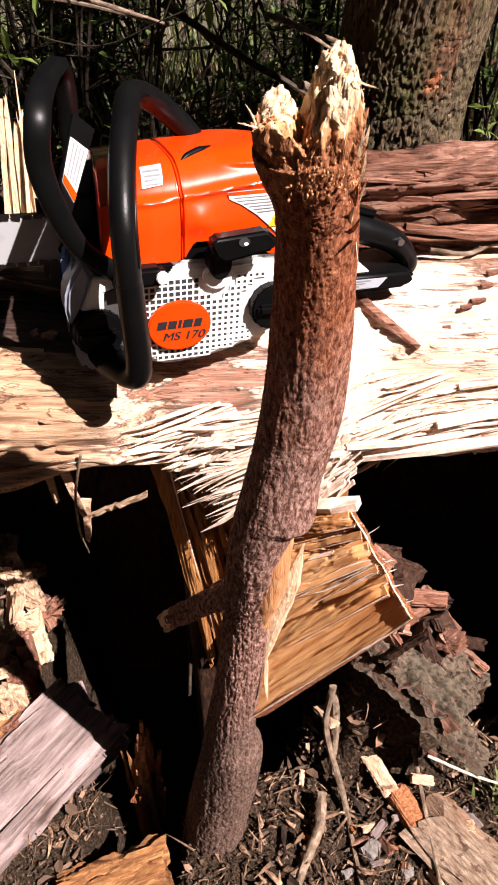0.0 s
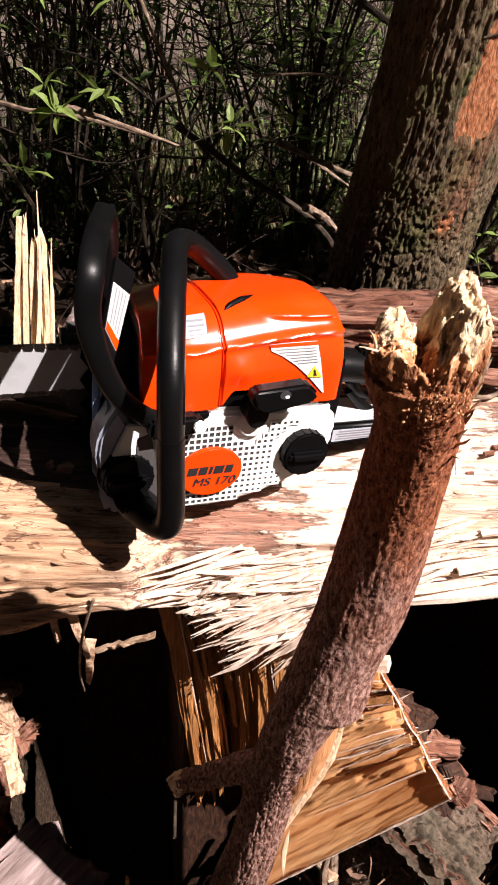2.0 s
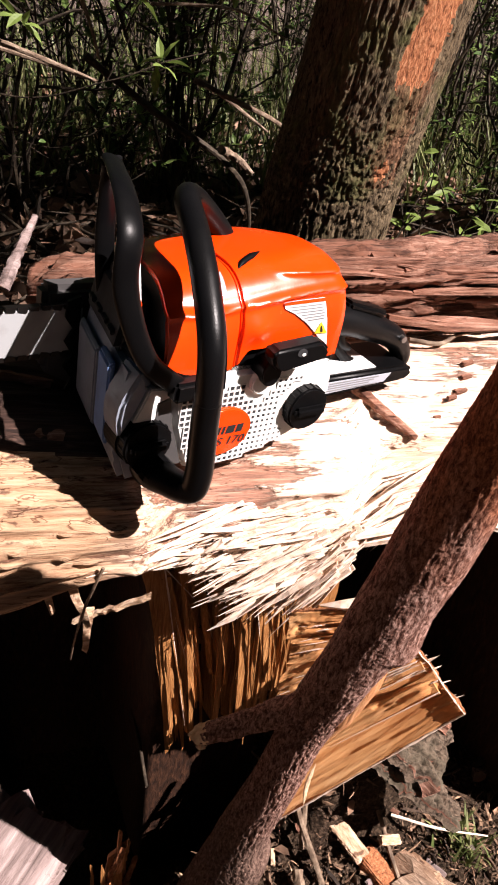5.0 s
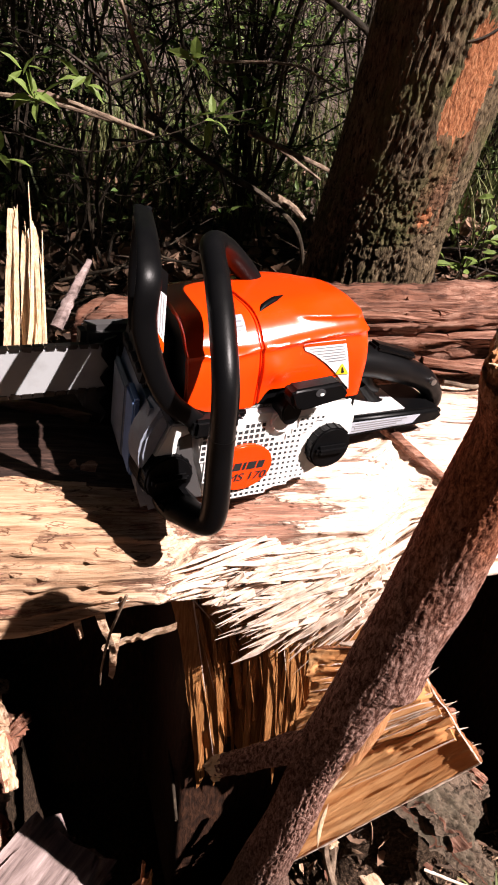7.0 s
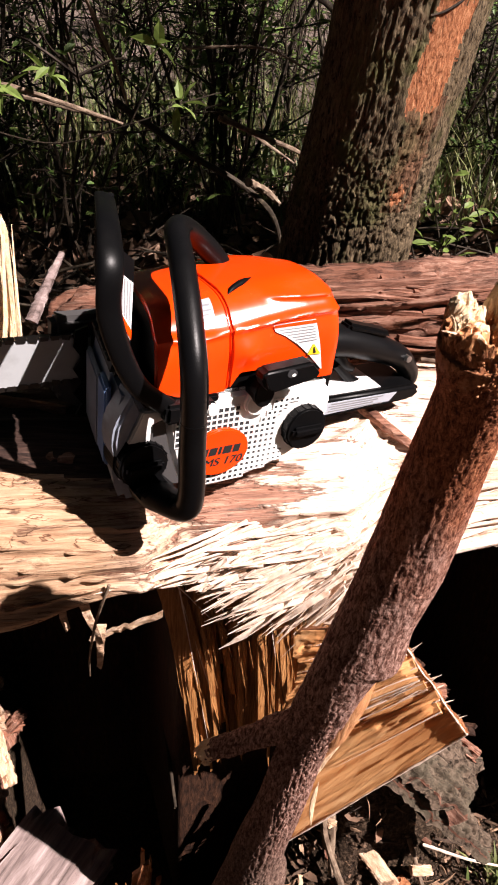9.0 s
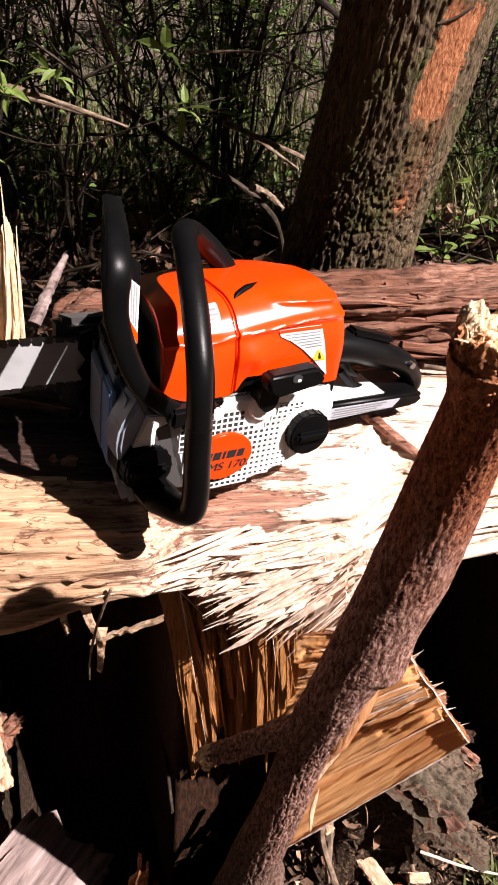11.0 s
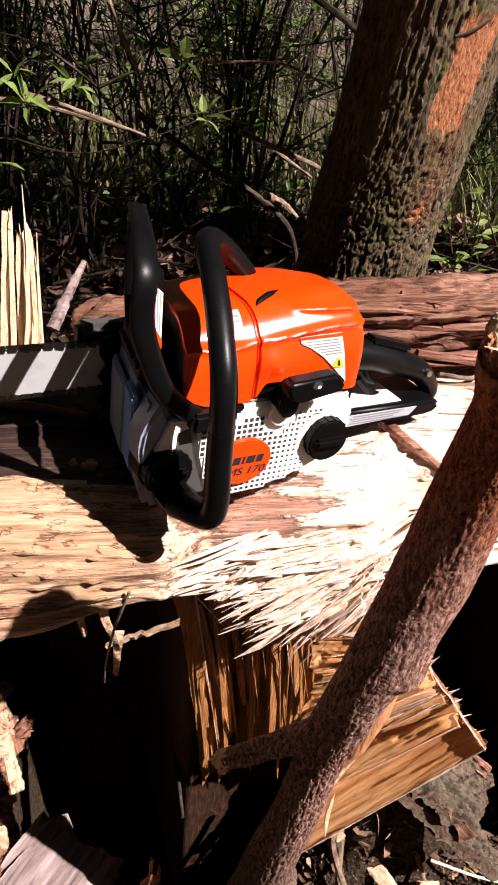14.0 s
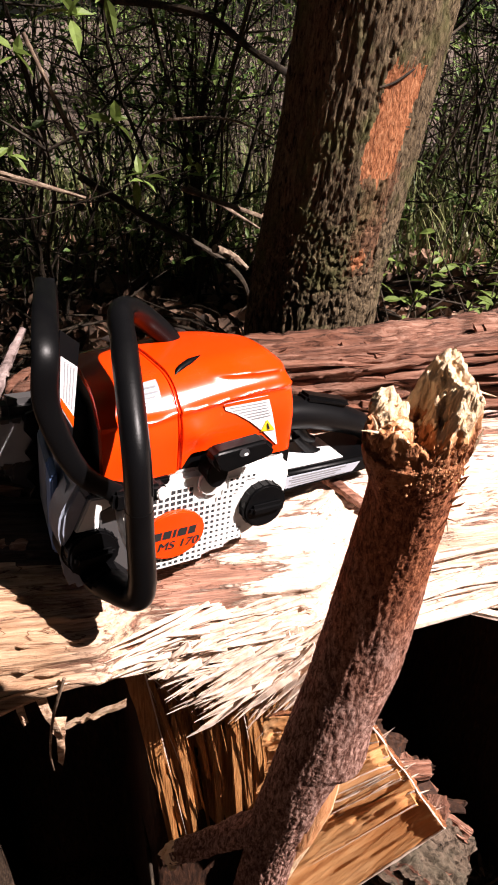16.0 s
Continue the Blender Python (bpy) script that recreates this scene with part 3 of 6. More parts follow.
def build_splinters():
    rng = random.Random(11)
    small = []

    def fan(x, drop, lift):
        """A splinter hanging from the torn edge at x, drop below the crest, sweeping down and to the bar side."""
        f = rng.uniform(0.625, 0.70)
        drop *= step(0.15, 0.10, x)
        y, z = log_skin(x, f)
        y -= 0.004 + lift * step(0.16, 0.10, x)
        z -= drop
        ln = rng.uniform(0.035, 0.105) * (0.25 + 0.75 * step(-0.06, 0.03, x)) * (1 - 0.4 * step(0.14, 0.24, x))
        th = math.radians(rng.gauss(20 + 300 * drop + 14 * step(0.02, 0.10, x), 9))
        return (x, y, z), (x - ln * math.cos(th), y - ln * rng.uniform(-0.05, 0.12), z - ln * math.sin(th))

    # fibres lying on the wood above the edge
    for i in range(190):
        x = rng.gauss(0.10, 0.12)
        if rng.random() > step(-0.12, -0.02, x) * step(0.5, 0.3, x):
            continue
        f = rng.uniform(0.60, 0.70)
        y, z = log_skin(x, f)
        ln = rng.uniform(0.03, 0.12)
        y2, z2 = log_skin(x - ln, min(0.735, f + ln * rng.uniform(0.1, 0.45)))
        lift = rng.uniform(0.0, 0.004)
        small.append(shard_data((x, y, z), (x - ln, y2 - lift, z2 + lift * 0.4), rng.uniform(0.0015, 0.0065), rng.uniform(0.001, 0.003), rng))
    for i in range(300):
        p, q = fan(rng.choice((rng.uniform(-0.085, 0.19), rng.uniform(0.0, 0.13))), rng.uniform(0, 0.055) * rng.random() ** 0.6, rng.uniform(0, 0.012))
        small.append(shard_data(p, q, rng.uniform(0.001, 0.0028), rng.uniform(0.0008, 0.002), rng))
    fr = part("splinter_fringe", merged(small), M_SPLINT, LOG, "fine pale wood fibres torn along the edge", smooth=False)
    tagged(fr, kind="stuff")
    for i in range(170):
        x = rng.choice((rng.uniform(-0.075, 0.19), rng.uniform(0.01, 0.12)))
        p, q = fan(x, rng.uniform(0, 0.015 + 0.04 * step(-0.04, 0.05, x)), rng.uniform(0.0, 0.016))
        v, f = shard_data(p, q, rng.uniform(0.002, 0.009), rng.uniform(0.0012, 0.003), rng)
        part("splinter", (v, f), M_SPLINT, LOG, smooth=False)
    # upright torn boards and strips under the edge
    for i in range(280):
        u = rng.random()
        x = -0.118 + 0.22 * u
        wide = i < 190
        top = 0.545 - 0.02 * step(-0.1, 0.1, x) - rng.uniform(0, 0.02 if wide else 0.10)
        y = (0.606 if wide else 0.594) + rng.uniform(0, 0.026) + 0.012 * step(0.0, 0.1, x) + 0.034 * step(0.02, -0.05, x)
        ln = rng.uniform(0.24, 0.46) * (1 - 0.35 * u) * (1 if wide else rng.uniform(0.25, 0.8))
        lean = 0.045 * (1 - u) + rng.uniform(-0.008, 0.016)
        w = rng.choice((rng.uniform(0.004, 0.009), rng.uniform(0.006, 0.016))) if wide else rng.choice((rng.uniform(0.0012, 0.003), rng.uniform(0.002, 0.006)))
        v, f = strip_data((x, y, top), (x + lean, y + rng.uniform(-0.014, 0.014), top - ln), w, rng.uniform(0.003, 0.008) if wide else w * 0.6, rng, taper=rng.uniform(0.25, 0.9) if wide else 0.25, n=8)
        part("torn_strip", (v, f), M_AMBER if wide or rng.random() < 0.8 else M_SPLINT, LOG, smooth=False)
    # longer slivers along the front edge further along
    for x, f, dx, dz, w in ((0.10, 0.69, 0.17, 0.002, 0.010), (0.20, 0.67, 0.16, -0.004, 0.010), (0.12, 0.72, 0.20, 0.012, 0.016), (0.26, 0.70, 0.20, 0.006, 0.012),
                            (0.02, 0.71, 0.11, -0.010, 0.014), (0.17, 0.73, 0.12, 0.014, 0.008), (0.22, 0.62, 0.12, 0.0, 0.007)):
        y, z = log_skin(x, f)
        y2, z2 = log_skin(x + dx, f - 0.01)
        v, q = shard_data((x, y - 0.006, z + 0.003), (x + dx, y2 - 0.007, z2 + 0.004 + dz), w, w * 0.45, rng)
        part("splinter", (v, q), M_SPLINT, LOG, smooth=False)


build_splinters()


# ---------------------------------------------------------------- split strip lying along the back of the log
def build_back_strip():
    st = thing("split_log", "reddish weathered split log lying behind the saw", "log")
    rng = random.Random(5)
    xs = [-0.222 + i * 0.006 for i in range(237)] + [1.2 + i * 0.03 for i in range(16)]
    n = 120
    verts = []
    for x in xs:
        cy, cz = 0.832 + 0.05 * x + 0.10 * max(0, x - 0.2), 0.688 + 0.05 * max(-0.5, min(x, 0.4))
        for k in range(n):
            a = 2 * math.pi * k / n
            ry, rz = 0.054, 0.050
            s = 1 + 0.24 * fbm(x * 2, math.cos(a) * 3, math.sin(a) * 3) + 0.12 * fbm(x * 30, math.cos(a) * 18, math.sin(a) * 18) + 0.26 * fbm(x * 4, math.cos(a) * 9, math.sin(a) * 9 + 5) - 0.34 * max(0, 1 - 9 * abs(fbm(x * 2.2, math.cos(a) * 5, math.sin(a) * 5 + 9))) - 0.22 * max(0, 1 - 7 * abs(fbm(x * 5 + 4, math.cos(a) * 12, math.sin(a) * 12)))
            c = math.copysign(abs(math.cos(a)) ** 0.75, math.cos(a))
            d = math.copysign(abs(math.sin(a)) ** 0.75, math.sin(a))
            s *= 0.35 + 0.65 * step(-0.235, -0.19, x + 0.05 * fbm(math.cos(a) * 3, math.sin(a) * 3, 8.0))     # broken end
            verts.append((x, cy + ry * c * s, cz + rz * d * s))
    faces = [(i * n + k, (i + 1) * n + k, (i + 1) * n + (k + 1) % n, i * n + (k + 1) % n) for i in range(len(xs) - 1) for k in range(n)]
    faces += [tuple(range(n)), tuple(range((len(xs) - 1) * n, len(xs) * n))[::-1]]
    part("strip", (verts, faces), M_RED, st)
    for i in range(60):
        x = rng.uniform(-0.20, 0.7)
        cy = 0.832 + 0.05 * x
        a = rng.uniform(1.7, 3.5)
        y, z = cy + 0.055 * math.cos(a), 0.688 + 0.05 * max(-0.5, min(x, 0.4)) + 0.051 * math.sin(a)
        ln = rng.uniform(0.05, 0.25)
        v, f = shard_data((x, y, z), (x + ln, y + rng.uniform(-0.012, 0.008), z + rng.uniform(-0.014, 0.012)), rng.uniform(0.004, 0.016), rng.uniform(0.003, 0.008), rng)
        part("sliver", (v, f), M_RED, st, smooth=False)


build_back_strip()


# ---------------------------------------------------------------- tree
def scar_at(a, z):
    """How far (0 at the middle, 1 at the edge) a place on the trunk lies from the bare scar's middle line."""
    mid = math.radians(279 + 6 * step(0.89, 1.02, z))
    return abs(a - mid) / (0.29 + 0.05 * fbm(z * 14, 0, 0) + 0.05 * fbm(z * 45, a * 6, 2)) + 0.10 * fbm(a * 14, z * 40, 0)


def build_tree():
    tree = thing("tree", "living tree trunk with furrowed mossy bark and a bare orange scar", "tree")
    base = ((-0.1, 0.165, 1.165, 0.135), (0.40, 0.187, 1.145, 0.112), (0.55, 0.197, 1.135, 0.104), (0.75, 0.208, 1.118, 0.0985), (0.88, 0.226, 1.105, 0.0985), (1.0, 0.240, 1.100, 0.0995),
            (1.15, 0.258, 1.096, 0.102), (1.3, 0.274, 1.094, 0.102), (2.2, 0.33, 1.10, 0.094), (4.2, 0.38, 1.14, 0.075))
    bz = [b[0] for b in base]
    rows = [-0.1 + 0.02 * i for i in range(32)] + [0.54 + 0.0022 * i for i in range(346)] + [1.31 + 0.03 * i for i in range(98)]
    n, s = len(rows), 290
    verts, faces = [], []
    for z in rows:
        cx0, cy0, r0 = [float(np.interp(z, bz, [b[c] for b in base])) for c in (1, 2, 3)]
        for k in range(s):
            a = 2 * math.pi * k / s
            cx, sy = math.cos(a), math.sin(a)
            w = fbm(cx * 1.2, sy * 1.2, z * 1.0)
            q = fbm(cx * 5, sy * 5, z * 7 + 3.0)
            low = step(0.86, 0.68, z)                           # long straight furrows at the foot, scaly plates above
            g1 = min(1, abs(fbm(cx * 15 + 0.5 * q, sy * 15, z * (9.5 - 7.0 * low) + 0.5 * q, 2)) * 5.5)
            g2 = min(1, abs(fbm(cx * 30 + 0.4 * q, sy * 30, z * (30 - 16 * low) + 0.6 * q, 3)) * 4.5)
            r = r0 * (1 + 0.035 * w) - (0.0046 + 0.0022 * low) * (1 - g1) - 0.0020 * (1 - g2) + 0.0009 * fbm(cx * 40, sy * 40, z * 70, 5)
            sc = step(1.0, 0.75, scar_at(a, z)) * step(0.885, 0.905, z) * step(1.035, 1.01, z) if 0.87 < z < 1.05 else 0
            r = r * (1 - sc) + (r0 - 0.004 + 0.0012 * fbm(cx * 30, sy * 30, z * 120)) * sc     # the scar lies flush, without furrows
            verts.append((cx0 + r * cx, cy0 + r * sy, z))
    for i in range(n - 1):
        for k in range(s):
            a, b = i * s + k, i * s + (k + 1) % s
            faces.append((a, b, b + s, a + s))
    tr = part("trunk", (verts, faces), M_TREE, tree)
    tr.data.materials.append(M_SCAR)
    tr.data.materials.append(M_STREAK)
    for q in tr.data.polygons:
        i, k = divmod(q.index, s)
        a, z = 2 * math.pi * (k + 0.5) / s, rows[i]
        if not 0.74 < z < 1.05:
            continue
        spot = math.hypot((a - math.radians(283)) / 0.10, (z - 0.786) / 0.014) < 1 + 0.6 * fbm(a * 30, z * 60, 0)
        if (scar_at(a, z) < 0.92 and 0.893 + 0.022 * fbm(a * 14, 0, 0) + 0.06 * (a - math.radians(279)) ** 2 < z < 1.022 + 0.02 * fbm(a * 25, 3, 0)) or spot:
            q.material_index = 1
        elif abs(a - math.radians(284 + 10 * fbm(z * 8, 5, 0))) < 0.24 + 0.20 * fbm(z * 25, a * 8, 1) and 0.76 < z < 0.91:
            q.material_index = 2
    # loose plates of bark and a thin climbing stem across the trunk
    rng = random.Random(14)
    for i in range(70):
        z = rng.uniform(0.62, 1.25)
        a = math.radians(rng.uniform(228, 345))
        cx, cy, r = [float(np.interp(z, bz, [b[c] for b in base])) for c in (1, 2, 3)]
        r -= 0.003
        c = Vector((cx + r * math.cos(a), cy + r * math.sin(a), z))
        if math.degrees(a) > 258 and 0.86 < z < 1.05:
            continue
        ln = rng.uniform(0.008, 0.020)
        v, f = shard_data(c, c + Vector((0.003 * math.cos(a) + rng.gauss(0, 0.003), 0.003 * math.sin(a), ln)), rng.uniform(0.003, 0.006), 0.004, rng, up=(math.cos(a), math.sin(a), 0))
        part("bark_plate", (v, f), M_TREE, tree)
    crown = []
    for i in range(14):
        a, z0 = rng.uniform(0, 6.28), rng.uniform(3.3, 4.1)
        ln = rng.uniform(0.7, 1.3)
        e = Vector((0.34 + ln * math.cos(a), 1.13 + ln * math.sin(a), z0 + rng.uniform(0.4, 1.0)))
        part("limb", tube_data([(0.34, 1.13, z0), (0.34 + 0.5 * ln * math.cos(a), 1.13 + 0.5 * ln * math.sin(a), z0 + 0.35), e], [0.035, 0.022, 0.006], 7, 12), M_SHRUB, tree)
        for k in range(150):
            q = e + Vector((rng.gauss(0, 0.28), rng.gauss(0, 0.28), rng.gauss(0, 0.2)))
            crown.append(leaf_data(q, (rng.gauss(0, 1), rng.gauss(0, 1), rng.gauss(0, 0.5)), rng.uniform(0.05, 0.09), rng.uniform(0.03, 0.05), rng))
    part("crown", merged(crown), M_LEAFD, tree, smooth=False)
    part("climbing_stem", tube_data(VINE, [0.0016], 7, 24), M_SHRUB, tree, "thin dark stem across the trunk")


VINE = [(0.232, 1.004, 0.999), (0.250, 1.003, 1.005), (0.273, 1.008, 1.019), (0.300, 1.03, 1.037), (0.36, 1.07, 1.07)]
build_tree()


# unseen slender tree added on the sunny side, whose crown shades the undergrowth
def shade_tree(x, y, h, crown_r, seed):
    rng = random.Random(seed)
    tr = thing("tree", "unseen slender tree with a thin spring crown, added for shade", "tree", Matrix.Translation((x, y, ground_z(x, y) - 0.05)))
    part("trunk", tube_data([(0, 0, 0), (0.05, 0.02, h * 0.4), (0, 0.05, h * 0.75), (0.03, 0, h)], [0.11, 0.09, 0.06, 0.02], 14, 30), M_TREE, tr)
    for i in range(16):
        a, z0 = rng.uniform(0, 6.28), h * rng.uniform(0.5, 0.92)
        ln = crown_r * rng.uniform(0.6, 1.0)
        part("limb", tube_data([(0, 0, z0), (ln * 0.5 * math.cos(a), ln * 0.5 * math.sin(a), z0 + 0.25), (ln * math.cos(a), ln * math.sin(a), z0 + 0.35)], [0.03, 0.02, 0.006], 7, 12), M_SHRUB, tr)
    lv = []
    for i in range(5600):
        a, rr, zz = rng.uniform(0, 6.28), crown_r * math.sqrt(rng.random()), rng.uniform(-1, 1)
        if fbm(rr * math.cos(a) * 2.0, rr * math.sin(a) * 2.0, zz * 1.2 + seed) < -0.02:
            continue
        q = (rr * math.cos(a), rr * math.sin(a), h * 0.8 + zz * h * 0.16 * math.sqrt(max(0, 1 - (rr / crown_r) ** 2)))
        lv.append(leaf_data(q, (rng.gauss(0, 1), rng.gauss(0, 1), rng.gauss(0, 0.4)), rng.uniform(0.06, 0.12), rng.uniform(0.04, 0.07), rng))
    part("crown", merged(lv), M_LEAFD, tr, smooth=False)


shade_tree(2.60, 0.60, 5.6, 0.95, 5)


# ---------------------------------------------------------------- chainsaw
# its own axes: x to the rear, y from the starter side to the bar, z up; the origin is the middle of the round badge
SAW = thing("chainsaw", "orange and white chainsaw with black handles, resting on the log", "chainsaw",
            pose(-0.055, 0.589, 0.690, 0, 4, 20))


def saw(name, bm, mat, label="", parent=None, smooth=True):
    return part(name, bm, mat, parent or SAW, label, smooth)


def bars(name, rows, y, mat, parent, thick=0.0004):
    """Unreadable writing as plain bars: rows of (x0, x1, z0, z1) in the x, z plane at y."""
    datas = []
    for x0, x1, z0, z1 in rows:
        v = [(x0, y, z0), (x1, y, z0), (x1, y, z1), (x0, y, z1), (x0, y - thick, z0), (x1, y - thick, z0), (x1, y - thick, z1), (x0, y - thick, z1)]
        datas.append((v, [(4, 5, 6, 7), (0, 1, 5, 4), (1, 2, 6, 5), (2, 3, 7, 6), (3, 0, 4, 7)]))
    return part(name, merged(datas), mat, parent, smooth=False)


def skewed(ob, k):
    """The saw narrows towards the bar side: its front faces run back at an angle."""
    for v in ob.data.vertices:
        v.co.x += k * max(0.0, v.co.y)
    return ob


def build_saw():
    # white starter housing
    outline = [(-0.060, 0.047), (0.100, 0.044), (0.112, 0.036), (0.116, 0.010), (0.106, -0.020), (0.075, -0.036), (0.045, -0.047), (0.005, -0.054), (-0.024, -0.053),
               (-0.0385, -0.044), (-0.0455, -0.026), (-0.0512, -0.006), (-0.0560, 0.018), (-0.0585, 0.034)]
    saw("starter_housing", prism(outline, 0.0, 0.060, 0.006, 3), M_WHITE, "white plastic starter housing")
    # grille: cells with real holes, over a dark backing
    verts, faces = [], []

    def cell(x, z, w, hole):
        h = w / 2
        o = len(verts)
        k = h * hole
        for y in (-0.0014, 0.0):
            for r in (h, k):
                verts.extend([(x - r, y, z - r), (x + r, y, z - r), (x + r, y, z + r), (x - r, y, z + r)])
        for i in range(4):
            j = (i + 1) % 4
            faces.append((o + i, o + j, o + 4 + j, o + 4 + i))
            faces.append((o + 4 + i, o + 4 + j, o + 12 + j, o + 12 + i))
            faces.append((o + j, o + i, o + 8 + i, o + 8 + j))

    def within(x, z, poly, margin):
        hit, near = False, 9.0
        for (ax, az), (bx, bz) in zip(poly, poly[1:] + poly[:1]):
            if (az > z) != (bz > z) and x < (bx - ax) * (z - az) / (bz - az) + ax:
                hit = not hit
            t = max(0, min(1, ((x - ax) * (bx - ax) + (z - az) * (bz - az)) / ((bx - ax) ** 2 + (bz - az) ** 2)))
            near = min(near, math.hypot(x - ax - t * (bx - ax), z - az - t * (bz - az)))
        return hit and near > margin

    w = 0.0056
    back = []
    for i in range(-8, 14):
        for j in range(-10, 9):
            x, z = 0.0 + i * w + (0.0), -0.010 + j * w
            inside = within(x, z, outline, 0.0068) and z < 0.032 and math.hypot(x - 0.083, z + 0.001) > 0.031 and math.hypot(x - 0.030, z - 0.030) > 0.018
            if inside and math.hypot((x + 0.005) / 0.0305, (z + 0.011) / 0.0250) > 0.86:
                cell(x, z, w, 0.74 - 0.24 * step(0.0, 0.06, x) - 0.10 * step(0.0, -0.04, z))
                back.append((x - w / 2, x + w / 2, z - w / 2, z + w / 2))
    saw("grille", (verts, faces), M_WHITE, "white slotted air grille", smooth=False)
    bars("grille_backing", back, -0.0004, M_DARK, SAW, 0.0003)
    # badge
    bd = saw("badge", disc(-0.005, -0.011, 0.0290, 0.0238, -0.0062, -0.001, 48, 0.0012), M_ORANGE, "oval orange badge with dark lettering")
    rows = []
    for i, (a, b) in enumerate(((-0.0300, -0.0215), (-0.0203, -0.0125), (-0.0110, -0.0080), (-0.0066, 0.0022), (0.0036, 0.0105))):
        rows.append((a + 0.0035, b + 0.0035, -0.0125, -0.0045))
    strips = []
    for a, b, c, d in rows:
        v = [(a, -0.0065, c), (b, -0.0065, c), (b + 0.0018, -0.0065, d), (a + 0.0018, -0.0065, d)]
        strips.append((v, [(0, 1, 2, 3)]))
    part("badge_mark", merged(strips), M_INK, bd, "dark slanted block mark", smooth=False)
    fc = bpy.data.curves.new("model_lettering", "FONT")
    fc.body, fc.size, fc.shear, fc.extrude, fc.align_x = "MS 170", 0.0112, 0.25, 0.0001, "CENTER"
    tmp = bpy.data.objects.new("tmp", fc)
    scene.collection.objects.link(tmp)
    me = bpy.data.meshes.new_from_object(tmp.evaluated_get(bpy.context.evaluated_depsgraph_get()))
    bpy.data.objects.remove(tmp)
    vv, ff = [tuple(v.co) for v in me.vertices], [tuple(p.vertices) for p in me.polygons]
    bpy.data.meshes.remove(me)
    tx = part("model_lettering", merged([([(x + d, y + 0.3 * d, z + 0.00001 * k) for x, y, z in vv], ff) for k, d in enumerate((-0.00028, 0.0, 0.00028))]), M_INK, bd, smooth=False)
    tx.matrix_local = pose(-0.002, -0.0066, -0.0236, 90, 0, 0) @ Matrix.Diagonal((1.15, 1, 1, 1))
    # orange covers: sections in y, z along x
    def cover_top(x):
        return 0.1232 + 0.105 * min(x, 0.075) - 0.012 * step(0.092, 0.118, x) ** 1.6

    def cover_side(x, z):
        """y of the cover's near side at height z: an upright wall, then a round shoulder with two moulded ridges."""
        top = cover_top(x)
        zs = 0.070 - 0.008 * step(-0.02, -0.06, x)
        f = min(1, max(0, (z - zs) / (top - zs)))
        inset = 0.004 * step(0.098, 0.125, x)
        low, high = 0.0975 + 0.012 * step(-0.04, 0.10, x), 0.1215
        rib = (0.0024 + 0.0012 * step(0.0, 0.03, x)) * math.exp(-((z - low) / 0.0030) ** 2) + 0.0036 * math.exp(-((z - high) / 0.0026) ** 2) * step(0.030, 0.055, x)
        bulge = 0.0048 * math.exp(-((x - 0.014) / 0.013) ** 2 - ((z - 0.081) / 0.011) ** 2) * step(-0.001, 0.001, x)
        crease = 0.0030 * step(0.101, 0.097, z) * step(-0.002, -0.03, x)
        return 0.001 + inset + 0.048 * (1 - max(0, 1 - f ** 2.4) ** (1 / 2.4)) - 1.2 * rib - bulge - crease

    def shroud(name, x0, x1, nx, label):
        verts = []
        for i in range(nx):
            x = x0 + (x1 - x0) * i / (nx - 1)
            top = cover_top(x)
            bot = 0.047 + 0.016 * step(-0.002, 0.012, x) * step(0.080, 0.060, x)
            ring = []
            for k in range(60):
                z = bot + (top - bot) * math.sin(k / 59 * math.pi / 2)
                ring.append((x, cover_side(x, z) if k < 59 else 0.052, z))
            yr = 0.146 - 0.040 * step(0.05, 0.110, x)
            for k in range(1, 19):
                a = k / 18 * math.pi / 2
                ring.append((x, 0.052 + (yr - 0.052) * math.sin(a) ** 0.75, 0.046 + (top - 0.046) * max(0, math.cos(a)) ** 0.30))
            verts += ring
        m = 78
        faces = [(i * m + k, (i + 1) * m + k, (i + 1) * m + k + 1, i * m + k + 1) for i in range(nx - 1) for k in range(m - 1)]
        faces.append(tuple(range(m)))
        faces.append(tuple(range((nx - 1) * m, nx * m))[::-1])
        # both ends run inwards towards the bar side
        if x0 < -0.05:
            verts = [(x + 0.12 * y * (x1 - x) / (x1 - x0), y, z) for x, y, z in verts]
        else:
            verts = [(x - 0.04 * y * (x - x0) / (x1 - x0), y, z) for x, y, z in verts]
        ob = saw(name, (verts, faces), M_ORANGE, label)
        if x0 < -0.05:
            ob.data.materials.append(M_BLACK)
            ob.data.polygons[len(faces) - 2].material_index = 1
        bm = bmesh.new()
        bm.from_mesh(ob.data)
        bmesh.ops.recalc_face_normals(bm, faces=bm.faces[:])
        ends = [e for e in bm.edges if len(e.link_faces) == 2 and max(len(f.verts) for f in e.link_faces) == m]
        bmesh.ops.bevel(bm, geom=ends, offset=0.003 if x1 < 0.05 else 0.0045, segments=3, affect="EDGES", clamp_overlap=True)
        bm.to_mesh(ob.data)
        bm.free()
        ob.data.polygons.foreach_set("use_smooth", [True] * len(ob.data.polygons))
        return ob

    shroud("air_filter_cover", -0.0690, -0.0016, 26, "glossy orange front cover")
    shroud("engine_cover", -0.0004, 0.1110, 50, "glossy orange engine cover")
    # slot on the top of the cover
    def cover_z(x, y):
        f = max(0, 1 - max(0, 1 - (y - 0.001) / 0.048) ** 2.4) ** (1 / 2.4)
        return 0.070 + f * (cover_top(x) - 0.070)

